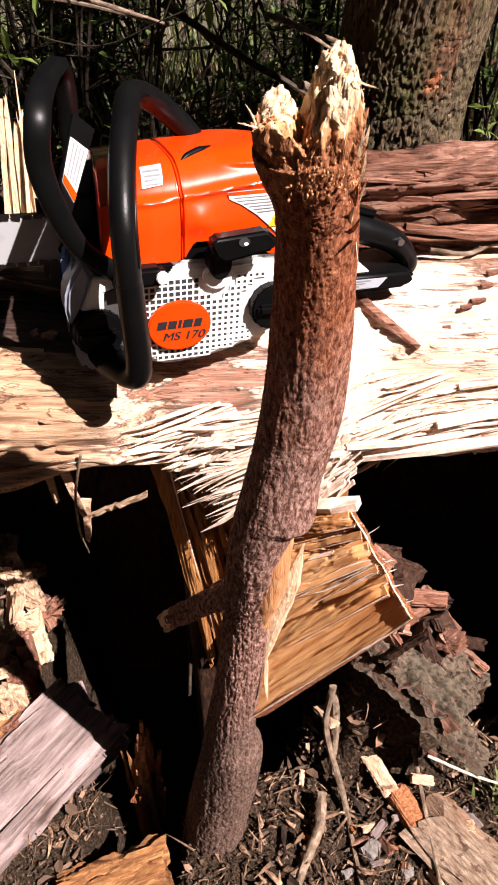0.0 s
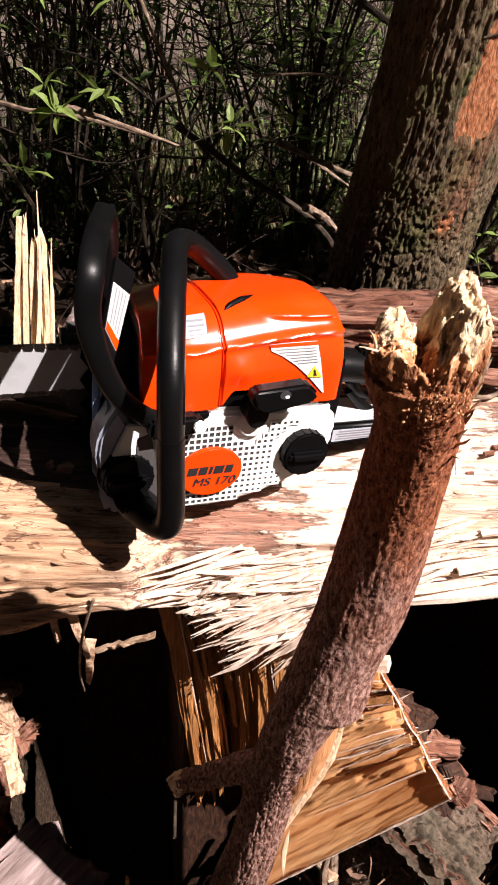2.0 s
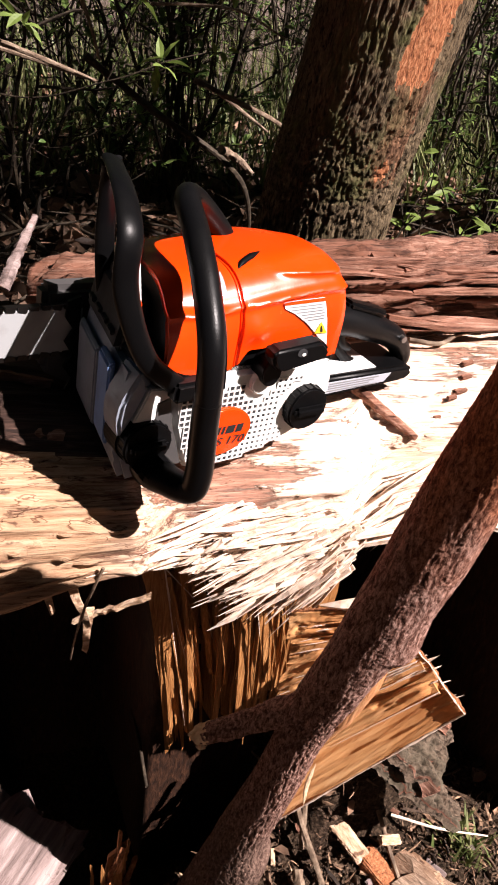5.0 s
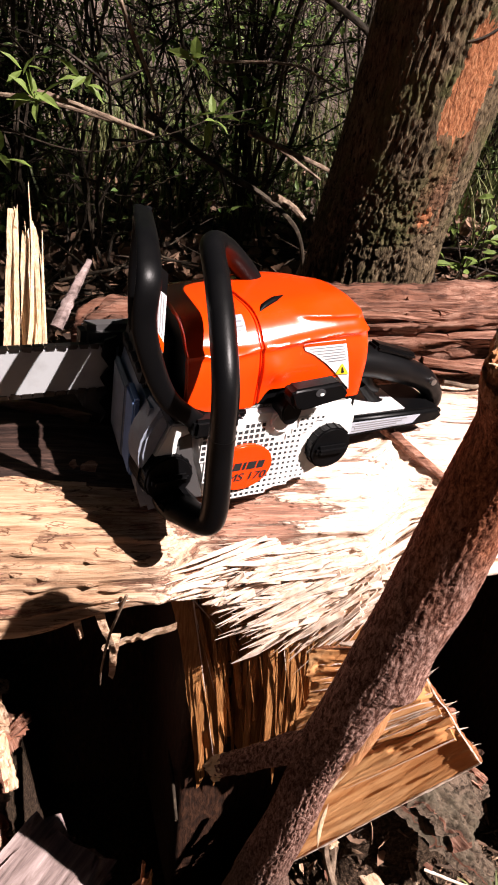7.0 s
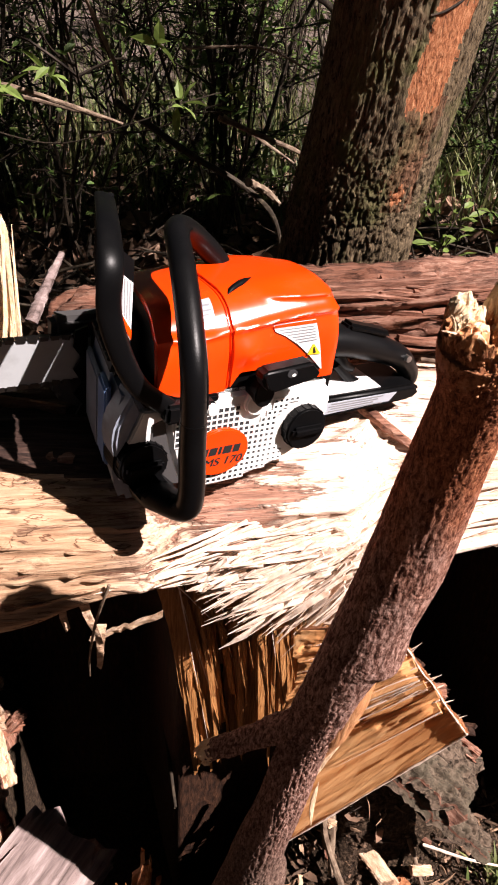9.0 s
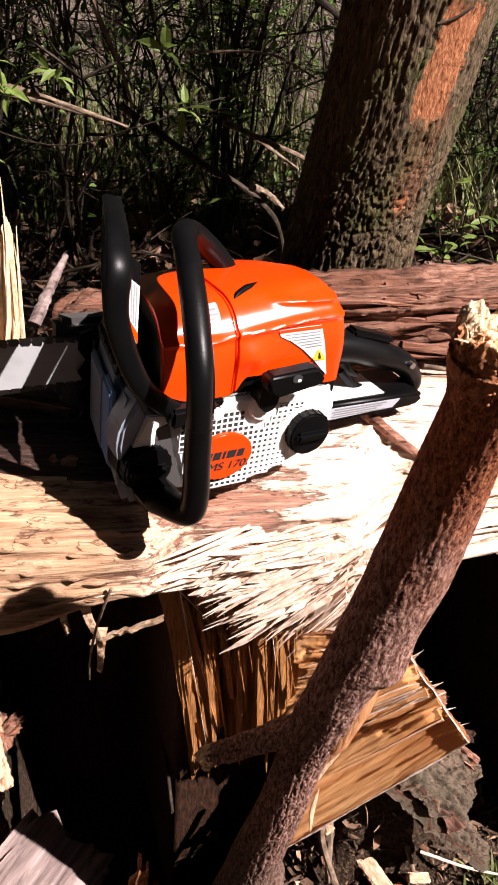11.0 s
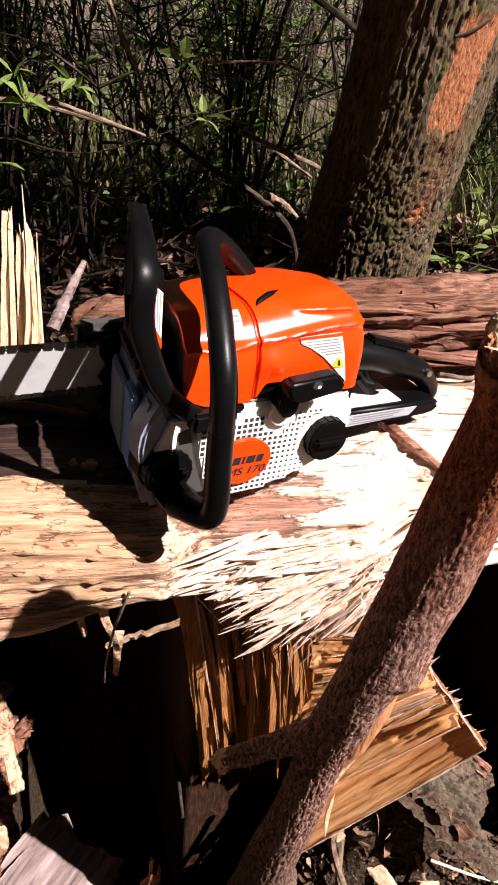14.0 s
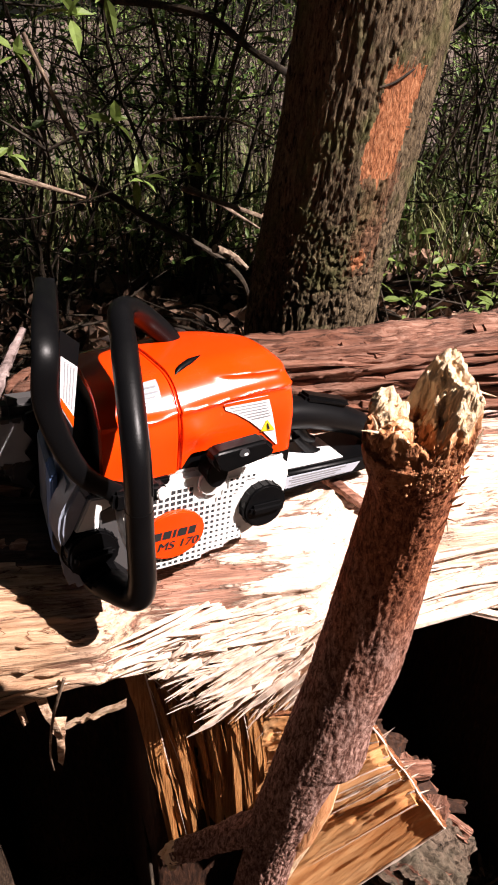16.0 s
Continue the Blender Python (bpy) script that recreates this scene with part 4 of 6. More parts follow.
    saw("cover_slot", tube_data([(x, y, cover_z(x, y) - 0.0006) for x, y in ((0.006, 0.030), (0.013, 0.036), (0.026, 0.043), (0.040, 0.050))], [0.0006, 0.0030, 0.0036, 0.0005], 10, 20), M_BLACK, "dark moulded slot")
    # black edge band between the orange and the white
    saw("edge_band", prism([(-0.0848, 0.0563), (-0.0785, 0.0676), (-0.0640, 0.0560), (-0.0468, 0.0490), (-0.0100, 0.0475), (-0.0100, 0.0405), (-0.0453, 0.0372), (-0.0753, 0.0425)], -0.004, 0.058, 0.0018), M_BLACK)
    saw("recess", box(-0.008, 0.104, 0.006, 0.050, 0.040, 0.070, 0.002), M_BLACK)

    # labels follow the cover
    def label_on(name, quad, mat, parent, lift, label="", n=24):
        (ax, az), (bx, bz), (cx, cz), (dx, dz) = quad
        verts = []
        for i in range(n + 1):
            for j in range(n + 1):
                u, v = i / n, j / n
                x = (ax * (1 - u) + bx * u) * (1 - v) + (dx * (1 - u) + cx * u) * v
                z = (az * (1 - u) + bz * u) * (1 - v) + (dz * (1 - u) + cz * u) * v
                verts.append((x, cover_side(x, z) - lift, z))
        m = n + 1
        faces = [(i * m + j, (i + 1) * m + j, (i + 1) * m + j + 1, i * m + j + 1) for i in range(n) for j in range(n)]
        return part(name, (verts, faces), mat, parent, label)

    edge = ((0.1030, 0.0385), (0.0960, 0.0405), (0.0915, 0.0510), (0.0830, 0.0640), (0.0720, 0.0770), (0.0620, 0.0870), (0.0560, 0.0930))

    def left_of(z):
        for (za, xa), (zb, xb) in zip(edge, edge[1:]):
            if z >= zb:
                return xa + (xb - xa) * (za - z) / (za - zb)
        return edge[-1][1]

    def right_of(z):
        return 0.0815 + (0.1030 - z) * 0.27

    rows, cols = 40, 24
    verts = []
    for j in range(rows + 1):
        z = 0.1020 - 0.0460 * j / rows
        for i in range(cols + 1):
            x = left_of(z) + (right_of(z) - left_of(z)) * i / cols
            zz = z + 0.0010 * i / cols * (1 - j / rows)
            verts.append((x, cover_side(x, zz) - 0.0012, zz))
    lb = part("warning_label", (verts, [(j * (cols + 1) + i, (j + 1) * (cols + 1) + i, (j + 1) * (cols + 1) + i + 1, j * (cols + 1) + i + 1) for j in range(rows) for i in range(cols)]), M_LABEL, SAW, "white warning label with small print")
    label_on("label_head", [(0.0388, 0.1016), (0.0834, 0.1030), (right_of(0.1002), 0.1002), (left_of(0.0990), 0.0990)], M_ORANGE, lb, 0.0019, n=20)
    for i in range(6):
        z = 0.0975 - 0.0024 * i
        x0, x1 = left_of(z) + 0.0045, right_of(z) - 0.0025
        label_on("small_print", [(x0, z), (x1, z + 0.0008), (x1, z + 0.0001), (x0, z - 0.0007)], M_PRINT, lb, 0.0019, n=20)
    tri = label_on("warning_triangle", [(0.0800, 0.0822), (0.0806, 0.0822), (0.0893, 0.0716), (0.0752, 0.0723)], M_YELLOW, lb, 0.0020, n=6)
    label_on("triangle_mark", [(0.0803, 0.0795), (0.0813, 0.0795), (0.0838, 0.0735), (0.0810, 0.0736)], M_INK, tri, 0.0026, n=3)
    tl = label_on("approval_label", [(-0.0290, 0.1180), (-0.0112, 0.1200), (-0.0137, 0.1085), (-0.0313, 0.1060)], M_LABELC, SAW, 0.0014, "small grey approval label")
    for i in range(4):
        z = 0.1165 - 0.0025 * i
        label_on("small_print", [(-0.0275, z), (-0.0140 - 0.003 * (i == 2), z + 0.0012), (-0.0142 - 0.003 * (i == 2), z + 0.0004), (-0.0277, z - 0.0008)], M_PRINT, tl, 0.0020, n=6)
    # pull starter
    saw("pull_handle", prism([(0.0160, 0.0690), (0.0220, 0.0560), (0.0300, 0.0520), (0.0735, 0.0600), (0.0770, 0.0680), (0.0665, 0.0775), (0.0200, 0.0735)], -0.025, -0.008, 0.0035, 3), M_BLACK, "black pull-start grip")
    # hole drawn as a dark disc, its highlight painted as a white dot
    hole = saw("pull_handle_hole", disc(0.0450, 0.0698, 0.0050, 0.0036, -0.0256, -0.0245, 20), M_DARK, "dark disc standing in for the hole through the grip")
    part("painted_glint", disc(0.0466, 0.0684, 0.0020, 0.0014, -0.0259, -0.0250, 16), M_WHITE, hole)
    saw("rope_guide", disc(0.030, 0.046, 0.0100, 0.014, -0.012, 0.01, 28, 0.003), M_BLACK)
    saw("rope_boss", disc(0.030, 0.032, 0.0135, 0.012, -0.005, 0.01, 28, 0.003), M_WHITE)
    # caps
    for name, cx, cz, y in (("fuel_cap", 0.083, -0.001, -0.010), ("oil_cap", -0.076, -0.010, -0.006)):
        cap = saw(name, disc(cx, cz, 0.0218, 0.0218, y, 0.02, 40, 0.003), M_BLACK, "black screw cap")
        part("ridge", box(cx - 0.017, cx + 0.017, y - 0.006, y + 0.002, cz - 0.005, cz + 0.005, 0.003), M_BLACK, cap)
        part("collar", disc(cx, cz, 0.0238, 0.0238, y + 0.010, 0.03, 40, 0.002), M_BLACK, cap)
        for k in range(18):
            a = 2 * math.pi * k / 18
            part("knurl", disc(cx + 0.0218 * math.cos(a), cz + 0.0218 * math.sin(a), 0.0008, 0.0008, y + 0.002, y + 0.010, 6), M_BLACK, cap)
    # front casting and tank
    skewed(saw("front_casting", prism([(-0.100, 0.020), (-0.092, 0.056), (-0.070, 0.056), (-0.066, 0.0), (-0.060, -0.050), (-0.092, -0.055), (-0.100, -0.030)], 0.006, 0.138, 0.006, 2), M_GREYP, "grey-blue metal front casting"), 0.17)
    saw("front_cheek", prism([(-0.0771, 0.0400), (-0.0449, 0.0372), (-0.0560, 0.0305), (-0.0694, 0.0256), (-0.0697, 0.0101), (-0.0898, 0.0110), (-0.0833, 0.0254)], -0.0012, 0.016, 0.0012), M_WHITE, "white front corner of the housing")
    saw("cheek_recess", prism([(-0.0694, 0.0256), (-0.0572, 0.0300), (-0.0526, 0.0022), (-0.0388, -0.0400), (-0.0594, -0.0380), (-0.0620, -0.0098), (-0.0700, 0.0101)], -0.0002, 0.012, 0.001), M_SHADE, "dark grey cheek beside the grille")
    saw("casting_chamfer", prism([(-0.1024, 0.0133), (-0.1003, 0.0293), (-0.0848, 0.0563), (-0.0772, 0.0400), (-0.0833, 0.0254), (-0.0898, 0.0110), (-0.0996, -0.0040)], 0.0, 0.030, 0.003, 3), M_GREYP, "grey-blue chamfer of the casting")
    skewed(saw("front_panel", prism([(-0.104, 0.046), (-0.098, 0.050), (-0.098, -0.030), (-0.104, -0.026)], 0.030, 0.062, 0.002), M_BLUE, "blue-tinted panel of the front casting"), 0.17)
    skewed(saw("muffler_cover", prism([(-0.098, 0.050), (-0.070, 0.050), (-0.070, 0.100), (-0.088, 0.094)], 0.040, 0.134, 0.005, 2), M_DARK, "dark muffler cover"), 0.17)
    for i in range(4):
        skewed(saw("muffler_slot", box(-0.0985, -0.090, 0.050 + i * 0.020, 0.064 + i * 0.020, 0.062, 0.066, 0.0008), M_DARK), 0.17)
    skewed(saw("casting_step", prism([(-0.1030, 0.036), (-0.0985, 0.040), (-0.0985, -0.040), (-0.1030, -0.034)], 0.074, 0.132, 0.0015), M_GREYP), 0.17)
    saw("sprocket_cover", prism([(-0.104, 0.056), (-0.02, 0.055), (0.06, 0.035), (0.06, -0.045), (-0.07, -0.050), (-0.104, -0.03)], 0.158, 0.182, 0.006, 2), M_SHADE)
    skewed(saw("spiked_bumper", prism([(-0.112, 0.050), (-0.100, 0.054), (-0.100, -0.045), (-0.112, -0.040), (-0.106, -0.028), (-0.114, -0.016), (-0.106, -0.004), (-0.114, 0.010), (-0.106, 0.022), (-0.114, 0.034)], 0.140, 0.144), M_BLACK, smooth=False), 0.17)
    saw("front_foot", prism([(-0.090, -0.026), (-0.072, -0.052), (-0.048, -0.057), (-0.044, -0.040), (-0.062, -0.020)], -0.018, 0.030, 0.004, 2), M_BLACK, "black foot of the tank")
    saw("engine_block", box(-0.07, 0.112, 0.05, 0.150, -0.054, 0.06, 0.008), M_BLACK)
    # front handle bar
    hb = [(-0.062, 0.020, -0.030), (-0.0705, 0.001, -0.0365), (-0.0640, -0.0190, -0.0365), (-0.0540, -0.0400, -0.0340), (-0.0512, -0.0458, -0.0180), (-0.0545, -0.0470, 0.0300), (-0.0578, -0.0452, 0.0919),
          (-0.0509, -0.0137, 0.1298), (-0.0391, 0.0277, 0.1521), (-0.0235, 0.073, 0.1637), (0.005, 0.097, 0.1498), (0.0379, 0.1023, 0.1167), (0.040, 0.100, 0.085)]
    full = smooth_path(hb, 121)
    saw("handlebar", tube_data(full[54:], [0.0104], 20), M_GRIP, "black rubber-covered front handle")
    saw("handlebar_foot", tube_data(full[:55], [0.0140, 0.0145, 0.0140, 0.0125, 0.0115, 0.0110, 0.0107], 24), M_BLACK, "smooth black lower handle")
    saw("grip_seam", tube_data([p + Vector((0.0102, 0.001, 0)) for p in full[56:94]], [0.0010], 6), M_BLACK)
    saw("grip_seam", tube_data([p + Vector((0.0079, -0.0067, 0)) for p in full[56:94]], [0.0010], 6), M_BLACK)
    saw("handle_bracket", prism([(-0.062, 0.048), (-0.022, 0.049), (-0.015, 0.042), (-0.020, 0.033), (-0.062, 0.030)], -0.014, 0.006, 0.003), M_BLACK)
    # white colour stands in for the bright reflection on the steel
    saw("screw", disc(-0.022, 0.0405, 0.0056, 0.0056, -0.0175, -0.012, 18, 0.001), M_WHITE, "steel screw with its shine painted white")
    # hand guard
    gd = thing_part("hand_guard", "black plastic hand guard")
    near = [(-0.0560, -0.005, 0.042), (-0.0880, -0.0076, 0.0720), (-0.1085, -0.0057, 0.1253), (-0.1065, 0.0000, 0.1640), (-0.0956, 0.037, 0.1800), (-0.077, 0.0979, 0.1834)]
    part("strut", tube_data(near, [0.0080, 0.0085, 0.0096, 0.0098, 0.0092, 0.0085], 18, 50, flat=(1.0, 0.45)), M_BLACK, gd)
    part("far_strut", tube_data([(-0.078, 0.096, 0.1830), (-0.072, 0.110, 0.165), (-0.070, 0.116, 0.120), (-0.066, 0.116, 0.075), (-0.060, 0.112, 0.050)], [0.0085, 0.0090, 0.0095], 18, 30, flat=(1.0, 0.45)), M_BLACK, gd)
    pc = [Vector(q) for q in ((-0.0755, 0.0610, 0.1365), (-0.0930, 0.0225, 0.1108), (-0.0835, 0.0108, 0.1000), (-0.0650, 0.0660, 0.1215))]
    nrm = (pc[2] - pc[0]).cross(pc[3] - pc[1]).normalized()
    if nrm.y > 0:
        nrm = -nrm
    mid = sum(pc, Vector()) / 4
    pc = [c - nrm * (c - mid).dot(nrm) for c in pc]

    def slab(corners, off, thick):
        v = [tuple(c + nrm * (off + s)) for s in (0, -thick) for c in corners]
        return v, [(0, 1, 2, 3), (7, 6, 5, 4), (0, 4, 5, 1), (1, 5, 6, 2), (2, 6, 7, 3), (3, 7, 4, 0)]

    wide = [mid + (c - mid) * 1.12 for c in pc]
    wide[0] += (pc[0] - pc[1]) * 0.50
    wide[3] += (pc[3] - pc[2]) * 0.40
    wide[2] += (pc[2] - pc[3]) * 0.25
    part("guard_plate", slab(wide, -0.0008, 0.004), M_BLACK, gd, smooth=False)
    gl = part("guard_label", slab(pc, 0.0, 0.0007), M_LABEL, gd, "white label with small print and an orange end", smooth=False)
    for i in range(4):
        f0, f1 = 0.18 + 0.19 * i, 0.26 + 0.19 * i
        a, b = pc[0].lerp(pc[3], f0), pc[0].lerp(pc[3], f1)
        c, d = pc[1].lerp(pc[2], f1), pc[1].lerp(pc[2], f0)
        part("small_print", slab([a.lerp(d, 0.06), b.lerp(c, 0.06), b.lerp(c, 0.78), a.lerp(d, 0.78)], 0.0006, 0.0004), M_PRINT, gl, smooth=False)
    part("label_end", slab([pc[0].lerp(pc[1], 0.84), pc[3].lerp(pc[2], 0.84), pc[2], pc[1]], 0.0005, 0.0004), M_ORANGE, gl, smooth=False)
    # rear handle
    rh = thing_part("rear_handle", "black rear handle with trigger")
    yc = 0.048
    loop = [(0.112, yc, 0.060), (0.150, yc, 0.056), (0.192, yc, 0.044), (0.228, yc, 0.030), (0.247, yc, 0.014), (0.252, yc, 0.002), (0.244, yc, -0.005), (0.222, yc, -0.004)]
    part("grip", tube_data(loop, [0.0185, 0.0175, 0.0160, 0.0145, 0.0120, 0.0110, 0.0095, 0.0085], 18, 44, flat=(0.9, 1.1)), M_GRIP, rh)
    part("lower_guard", prism([(0.108, -0.016), (0.240, -0.0110), (0.250, -0.002), (0.242, 0.007), (0.108, 0.0085)], 0.020, 0.082, 0.004, 3), M_BLACK, rh)
    lb = part("guard_label", prism([(0.124, -0.0090), (0.206, -0.0062), (0.214, 0.0030), (0.124, 0.0035)], 0.0192, 0.0204), M_LABELB, rh, "grey printed label", smooth=False)
    bars("small_print", [(0.128 + 0.003 * (k % 2), 0.196 - 0.006 * ((k * 2) % 3), -0.0066 + 0.0026 * k, -0.0054 + 0.0026 * k) for k in range(4)], 0.0192, M_PRINT, lb)
    part("upper_label", box(0.126, 0.196, 0.026, 0.070, 0.0080, 0.0092), M_LABEL, rh, "white printed label", smooth=False)
    part("trigger_guard", tube_data([(0.150, yc, 0.030), (0.176, yc, 0.006), (0.206, yc, -0.003)], [0.005, 0.006, 0.008], 10, 14), M_BLACK, rh)
    part("trigger", tube_data([(0.150, yc, 0.042), (0.160, yc, 0.028), (0.172, yc, 0.022)], [0.007, 0.006, 0.004], 10, 10), M_BLACK, rh)
    part("throttle_lock", prism([(0.150, 0.068), (0.205, 0.055), (0.207, 0.062), (0.152, 0.077)], yc - 0.009, yc + 0.009, 0.003), M_BLACK, rh)
    part("screw", disc(0.2290, 0.0340, 0.0036, 0.0036, yc - 0.0195, yc - 0.012, 16), M_STEEL, rh)
    saw("rear_housing", prism([(0.106, -0.026), (0.124, -0.026), (0.128, 0.030), (0.126, 0.080), (0.110, 0.090)], 0.020, 0.100, 0.006, 3), M_BLACK)
    # guide bar and chain
    pl = [(-0.070, -0.005), (-0.37, -0.007), (-0.425, 0.000), (-0.440, 0.0175), (-0.425, 0.035), (-0.37, 0.042), (-0.070, 0.040)]
    saw("guide_bar", prism(pl, 0.1495, 0.1540, 0.0008, 1), M_BAR, "steel guide bar")
    loopc = smooth_path([(x, 0.1517, z) for x, z in pl], 190)
    for i in range(len(loopc) - 1):
        p, q = loopc[i], loopc[i + 1]
        d = (q - p).normalized()
        nrm2 = Vector((-d.z, 0, d.x))
        v = []
        for s in (-0.0032, 0.0032):
            for a, b in ((0.02, -0.003), (0.98, -0.003), (0.85, 0.0016 if i % 3 else 0.0028), (0.15, 0.0014)):
                c = p + (q - p) * a - nrm2 * b
                v.append((c.x, c.y + s, c.z))
        saw("chain_link", (v, [(0, 1, 2, 3), (7, 6, 5, 4), (0, 4, 5, 1), (1, 5, 6, 2), (2, 6, 7, 3), (3, 7, 4, 0)]), M_CHAIN, smooth=False)


def thing_part(name, label):
    ob = new(name)
    ob.empty_display_size = 0.02
    ob.parent = SAW
    return tagged(ob, label)


build_saw()


# ---------------------------------------------------------------- standing broken stick
def build_stick():
    st = thing("broken_branch", "upright broken branch with brown bark and torn pale top", "branch")
    pts = [(-0.060, 0.463, -0.08), (-0.048, 0.455, 0.03), (-0.033, 0.447, 0.13), (-0.024, 0.440, 0.22), (-0.021, 0.436, 0.28), (-0.009, 0.423, 0.39), (-0.0008, 0.4150, 0.48), (0.0050, 0.4055, 0.54),
           (0.0105, 0.394, 0.60), (0.0265, 0.391, 0.66), (0.0390, 0.390, 0.72), (0.0434, 0.379, 0.80), (0.0420, 0.364, 0.86), (0.0385, 0.352, 0.898)]
    rad = [0.043, 0.041, 0.038, 0.0325, 0.0265, 0.0222, 0.0205, 0.0225, 0.0222, 0.0256, 0.0266, 0.0234, 0.0208, 0.0208]

    def wob(f, a, r):
        # a = 0 faces -x, pi / 2 the front
        c, d = math.cos(a), math.sin(a)
        w = fbm(c * 3, d * 3, f * 30)
        g = min(1, abs(fbm(c * 6 + 0.6 * w, d * 6, f * 42 + 1.6 * w, 4)) * 4.0)
        h = min(1, abs(fbm(c * 15, d * 15, f * 330 + w, 2)) * 2.6)
        k = 0.045 * fbm(c * 1.1, d * 1.1, f * 9)
        knot = 0.0075 * math.exp(-((f - 0.665) / (0.010 if f < 0.665 else 0.028)) ** 2) * max(0, math.cos(a - 2.7)) ** 1.5
        flare = 0.0080 * step(0.91, 1.0, f) ** 1.3 * max(0, c) ** 1.5
        lip = 0.005 * step(0.285, 0.26, f + 0.012 * fbm(a * 3, 2, 0)) * step(0.12, 0.24, f) * max(0, math.cos(a - 2.7))
        return r * (1 + k) - (0.0007 + 0.0014 * step(0.64, 0.52, f)) * (1 - g) - 0.0004 * (1 - h) + knot + flare + lip

    bk = part("bark", tube_data(pts, rad, 170, 900, wob), M_STICK, st, "rough brown bark")
    bk.data.materials.append(M_SCAR)
    bk.data.materials.append(M_BARE)
    for q in bk.data.polygons:
        c = q.center
        if c.z > 0.882 + 0.010 * fbm(c.x * 160, c.y * 160, c.z * 50) - 0.25 * max(0, c.x - 0.052):
            q.material_index = 1
        elif 0.455 < c.z < 0.632:
            k = min(len(pts) - 2, next(i for i in range(len(pts) - 1) if pts[i + 1][2] >= c.z))
            t = (c.z - pts[k][2]) / (pts[k + 1][2] - pts[k][2])
            a = math.atan2(c.y - pts[k][1] * (1 - t) - pts[k + 1][1] * t, c.x - pts[k][0] * (1 - t) - pts[k + 1][0] * t)
            g = math.sin(math.pi * (c.z - 0.455) / 0.177) ** 0.7
            if -1.05 * g + 0.15 + 0.25 * fbm(c.z * 60, a * 4, 0) < a < 0.9:
                q.material_index = 2
    # torn top: a tall crumbly block, a low one that leans out and the saddle between them
    rng = random.Random(3)
    na, nr = 150, 54
    ZT, XC, YC = 0.8960, 0.0385, 0.3525
    verts = []
    down = 16
    for i in range(nr + 1 + down):
        for k in range(na):
            a = 2 * math.pi * k / na
            rim = 0.0205 * (1 + 0.06 * fbm(math.cos(a) * 2.5, math.sin(a) * 2.5, 5.0) + 0.07 * fbm(math.cos(a) * 9, math.sin(a) * 9, 1.0))
            r = rim * min(1, i / nr)
            u, v = r * math.cos(a), r * math.sin(a)
            w = 0.0045 * fbm(u * 110, v * 110, 2.0)
            tall = step(-0.006, 0.006, u + w) * (1 - 0.50 * step(0.0135, 0.0205, u + 0.4 * w)) * (1 - 0.45 * step(0.013, 0.020, abs(v + 0.5 * w)))
            low = step(-0.0055, -0.0095, u + 0.7 * w) * (1 - 0.35 * step(0.012, 0.019, abs(v)))
            pit = 0.009 * step(0.005, 0.0, math.hypot(u - 0.002, v + 0.011))
            h = 0.0300 * tall + 0.0125 * low * (1 - 0.45 * step(0.014, 0.021, -u)) + 0.002 + 0.008 * step(-0.006, 0.014, v) - pit
            h += 0.0030 * fbm(u * 150, v * 150, 0.0, 5) + 0.0022 * fbm(u * 420, v * 420, 3.0)
            z = ZT + h
            if i > nr:
                t = (i - nr) / down
                z = z * (1 - t) + 0.884 * t
                k2 = 1 - 0.12 * step(0.8, 1.0, t) + 0.07 * fbm(math.cos(a) * 8, math.sin(a) * 8, z * 160) + 0.05 * fbm(math.cos(a) * 20, math.sin(a) * 20, z * 300)
                u, v = u * k2, v * k2
            u -= 0.0065 * step(-0.002, -0.018, u) * step(0.875, 0.905, z)
            g = 0.0013 * fbm(u * 300, v * 300, z * 250) + 0.0012 * fbm(a * 16, z * 60, 4.0) * (i == nr)
            verts.append((XC + u + g, YC + v + g - 0.15 * (z - 0.9), z))
    faces = [(i * na + k, (i + 1) * na + k, (i + 1) * na + (k + 1) % na, i * na + (k + 1) % na) for i in range(nr + down) for k in range(na)]
    tw = part("torn_wood", (verts, faces), M_BREAK, st, "torn crumbly pale wood")
    tw.data.materials.append(M_BARE)
    tw.data.materials.append(M_SCAR)
    for q in tw.data.polygons:
        c = q.center
        lev = c.z + 0.010 * fbm(c.x * 220, c.y * 220, c.z * 90) - 0.006 * (c.x > 0.05)
        if lev < 0.9095:
            q.material_index = 1 if lev > 0.9025 else 2
    bits = []
    for i in range(420):
        a, z = rng.uniform(0, 2 * math.pi), rng.gauss(0.8945, 0.009)
        rr = 0.0202 + 0.0062 * max(0, -math.cos(a)) ** 1.5 * step(0.878, 0.90, z)
        c = Vector((XC + rr * math.cos(a), YC + rr * math.sin(a), z))
        r = rng.uniform(0.0003, 0.0008)
        v = [tuple(c + Vector(d) * r * rng.uniform(0.5, 1.5)) for d in ((1, 0, 0), (0, 1, 0), (-1, 0, 0), (0, -1, 0), (0, 0, 1.6), (0, 0, -1.6))]
        bits.append((v, [(0, 1, 4), (1, 2, 4), (2, 3, 4), (3, 0, 4), (1, 0, 5), (2, 1, 5), (3, 2, 5), (0, 3, 5)]))
    part("crumbly_rim", merged(bits), M_BARE, st, "orange crumbs of torn inner bark", smooth=False)
    # torn fibres standing at the rim and along the sunny edge
    for i in range(46):
        a = rng.uniform(0, 2 * math.pi) if i < 26 else rng.gauss(-0.2, 0.45)
        rr = rng.uniform(0.0185, 0.0215)
        x, y = XC + rr * math.cos(a), YC + rr * math.sin(a)
        z0 = rng.uniform(0.885, 0.897) if i < 30 else rng.uniform(0.845, 0.885)
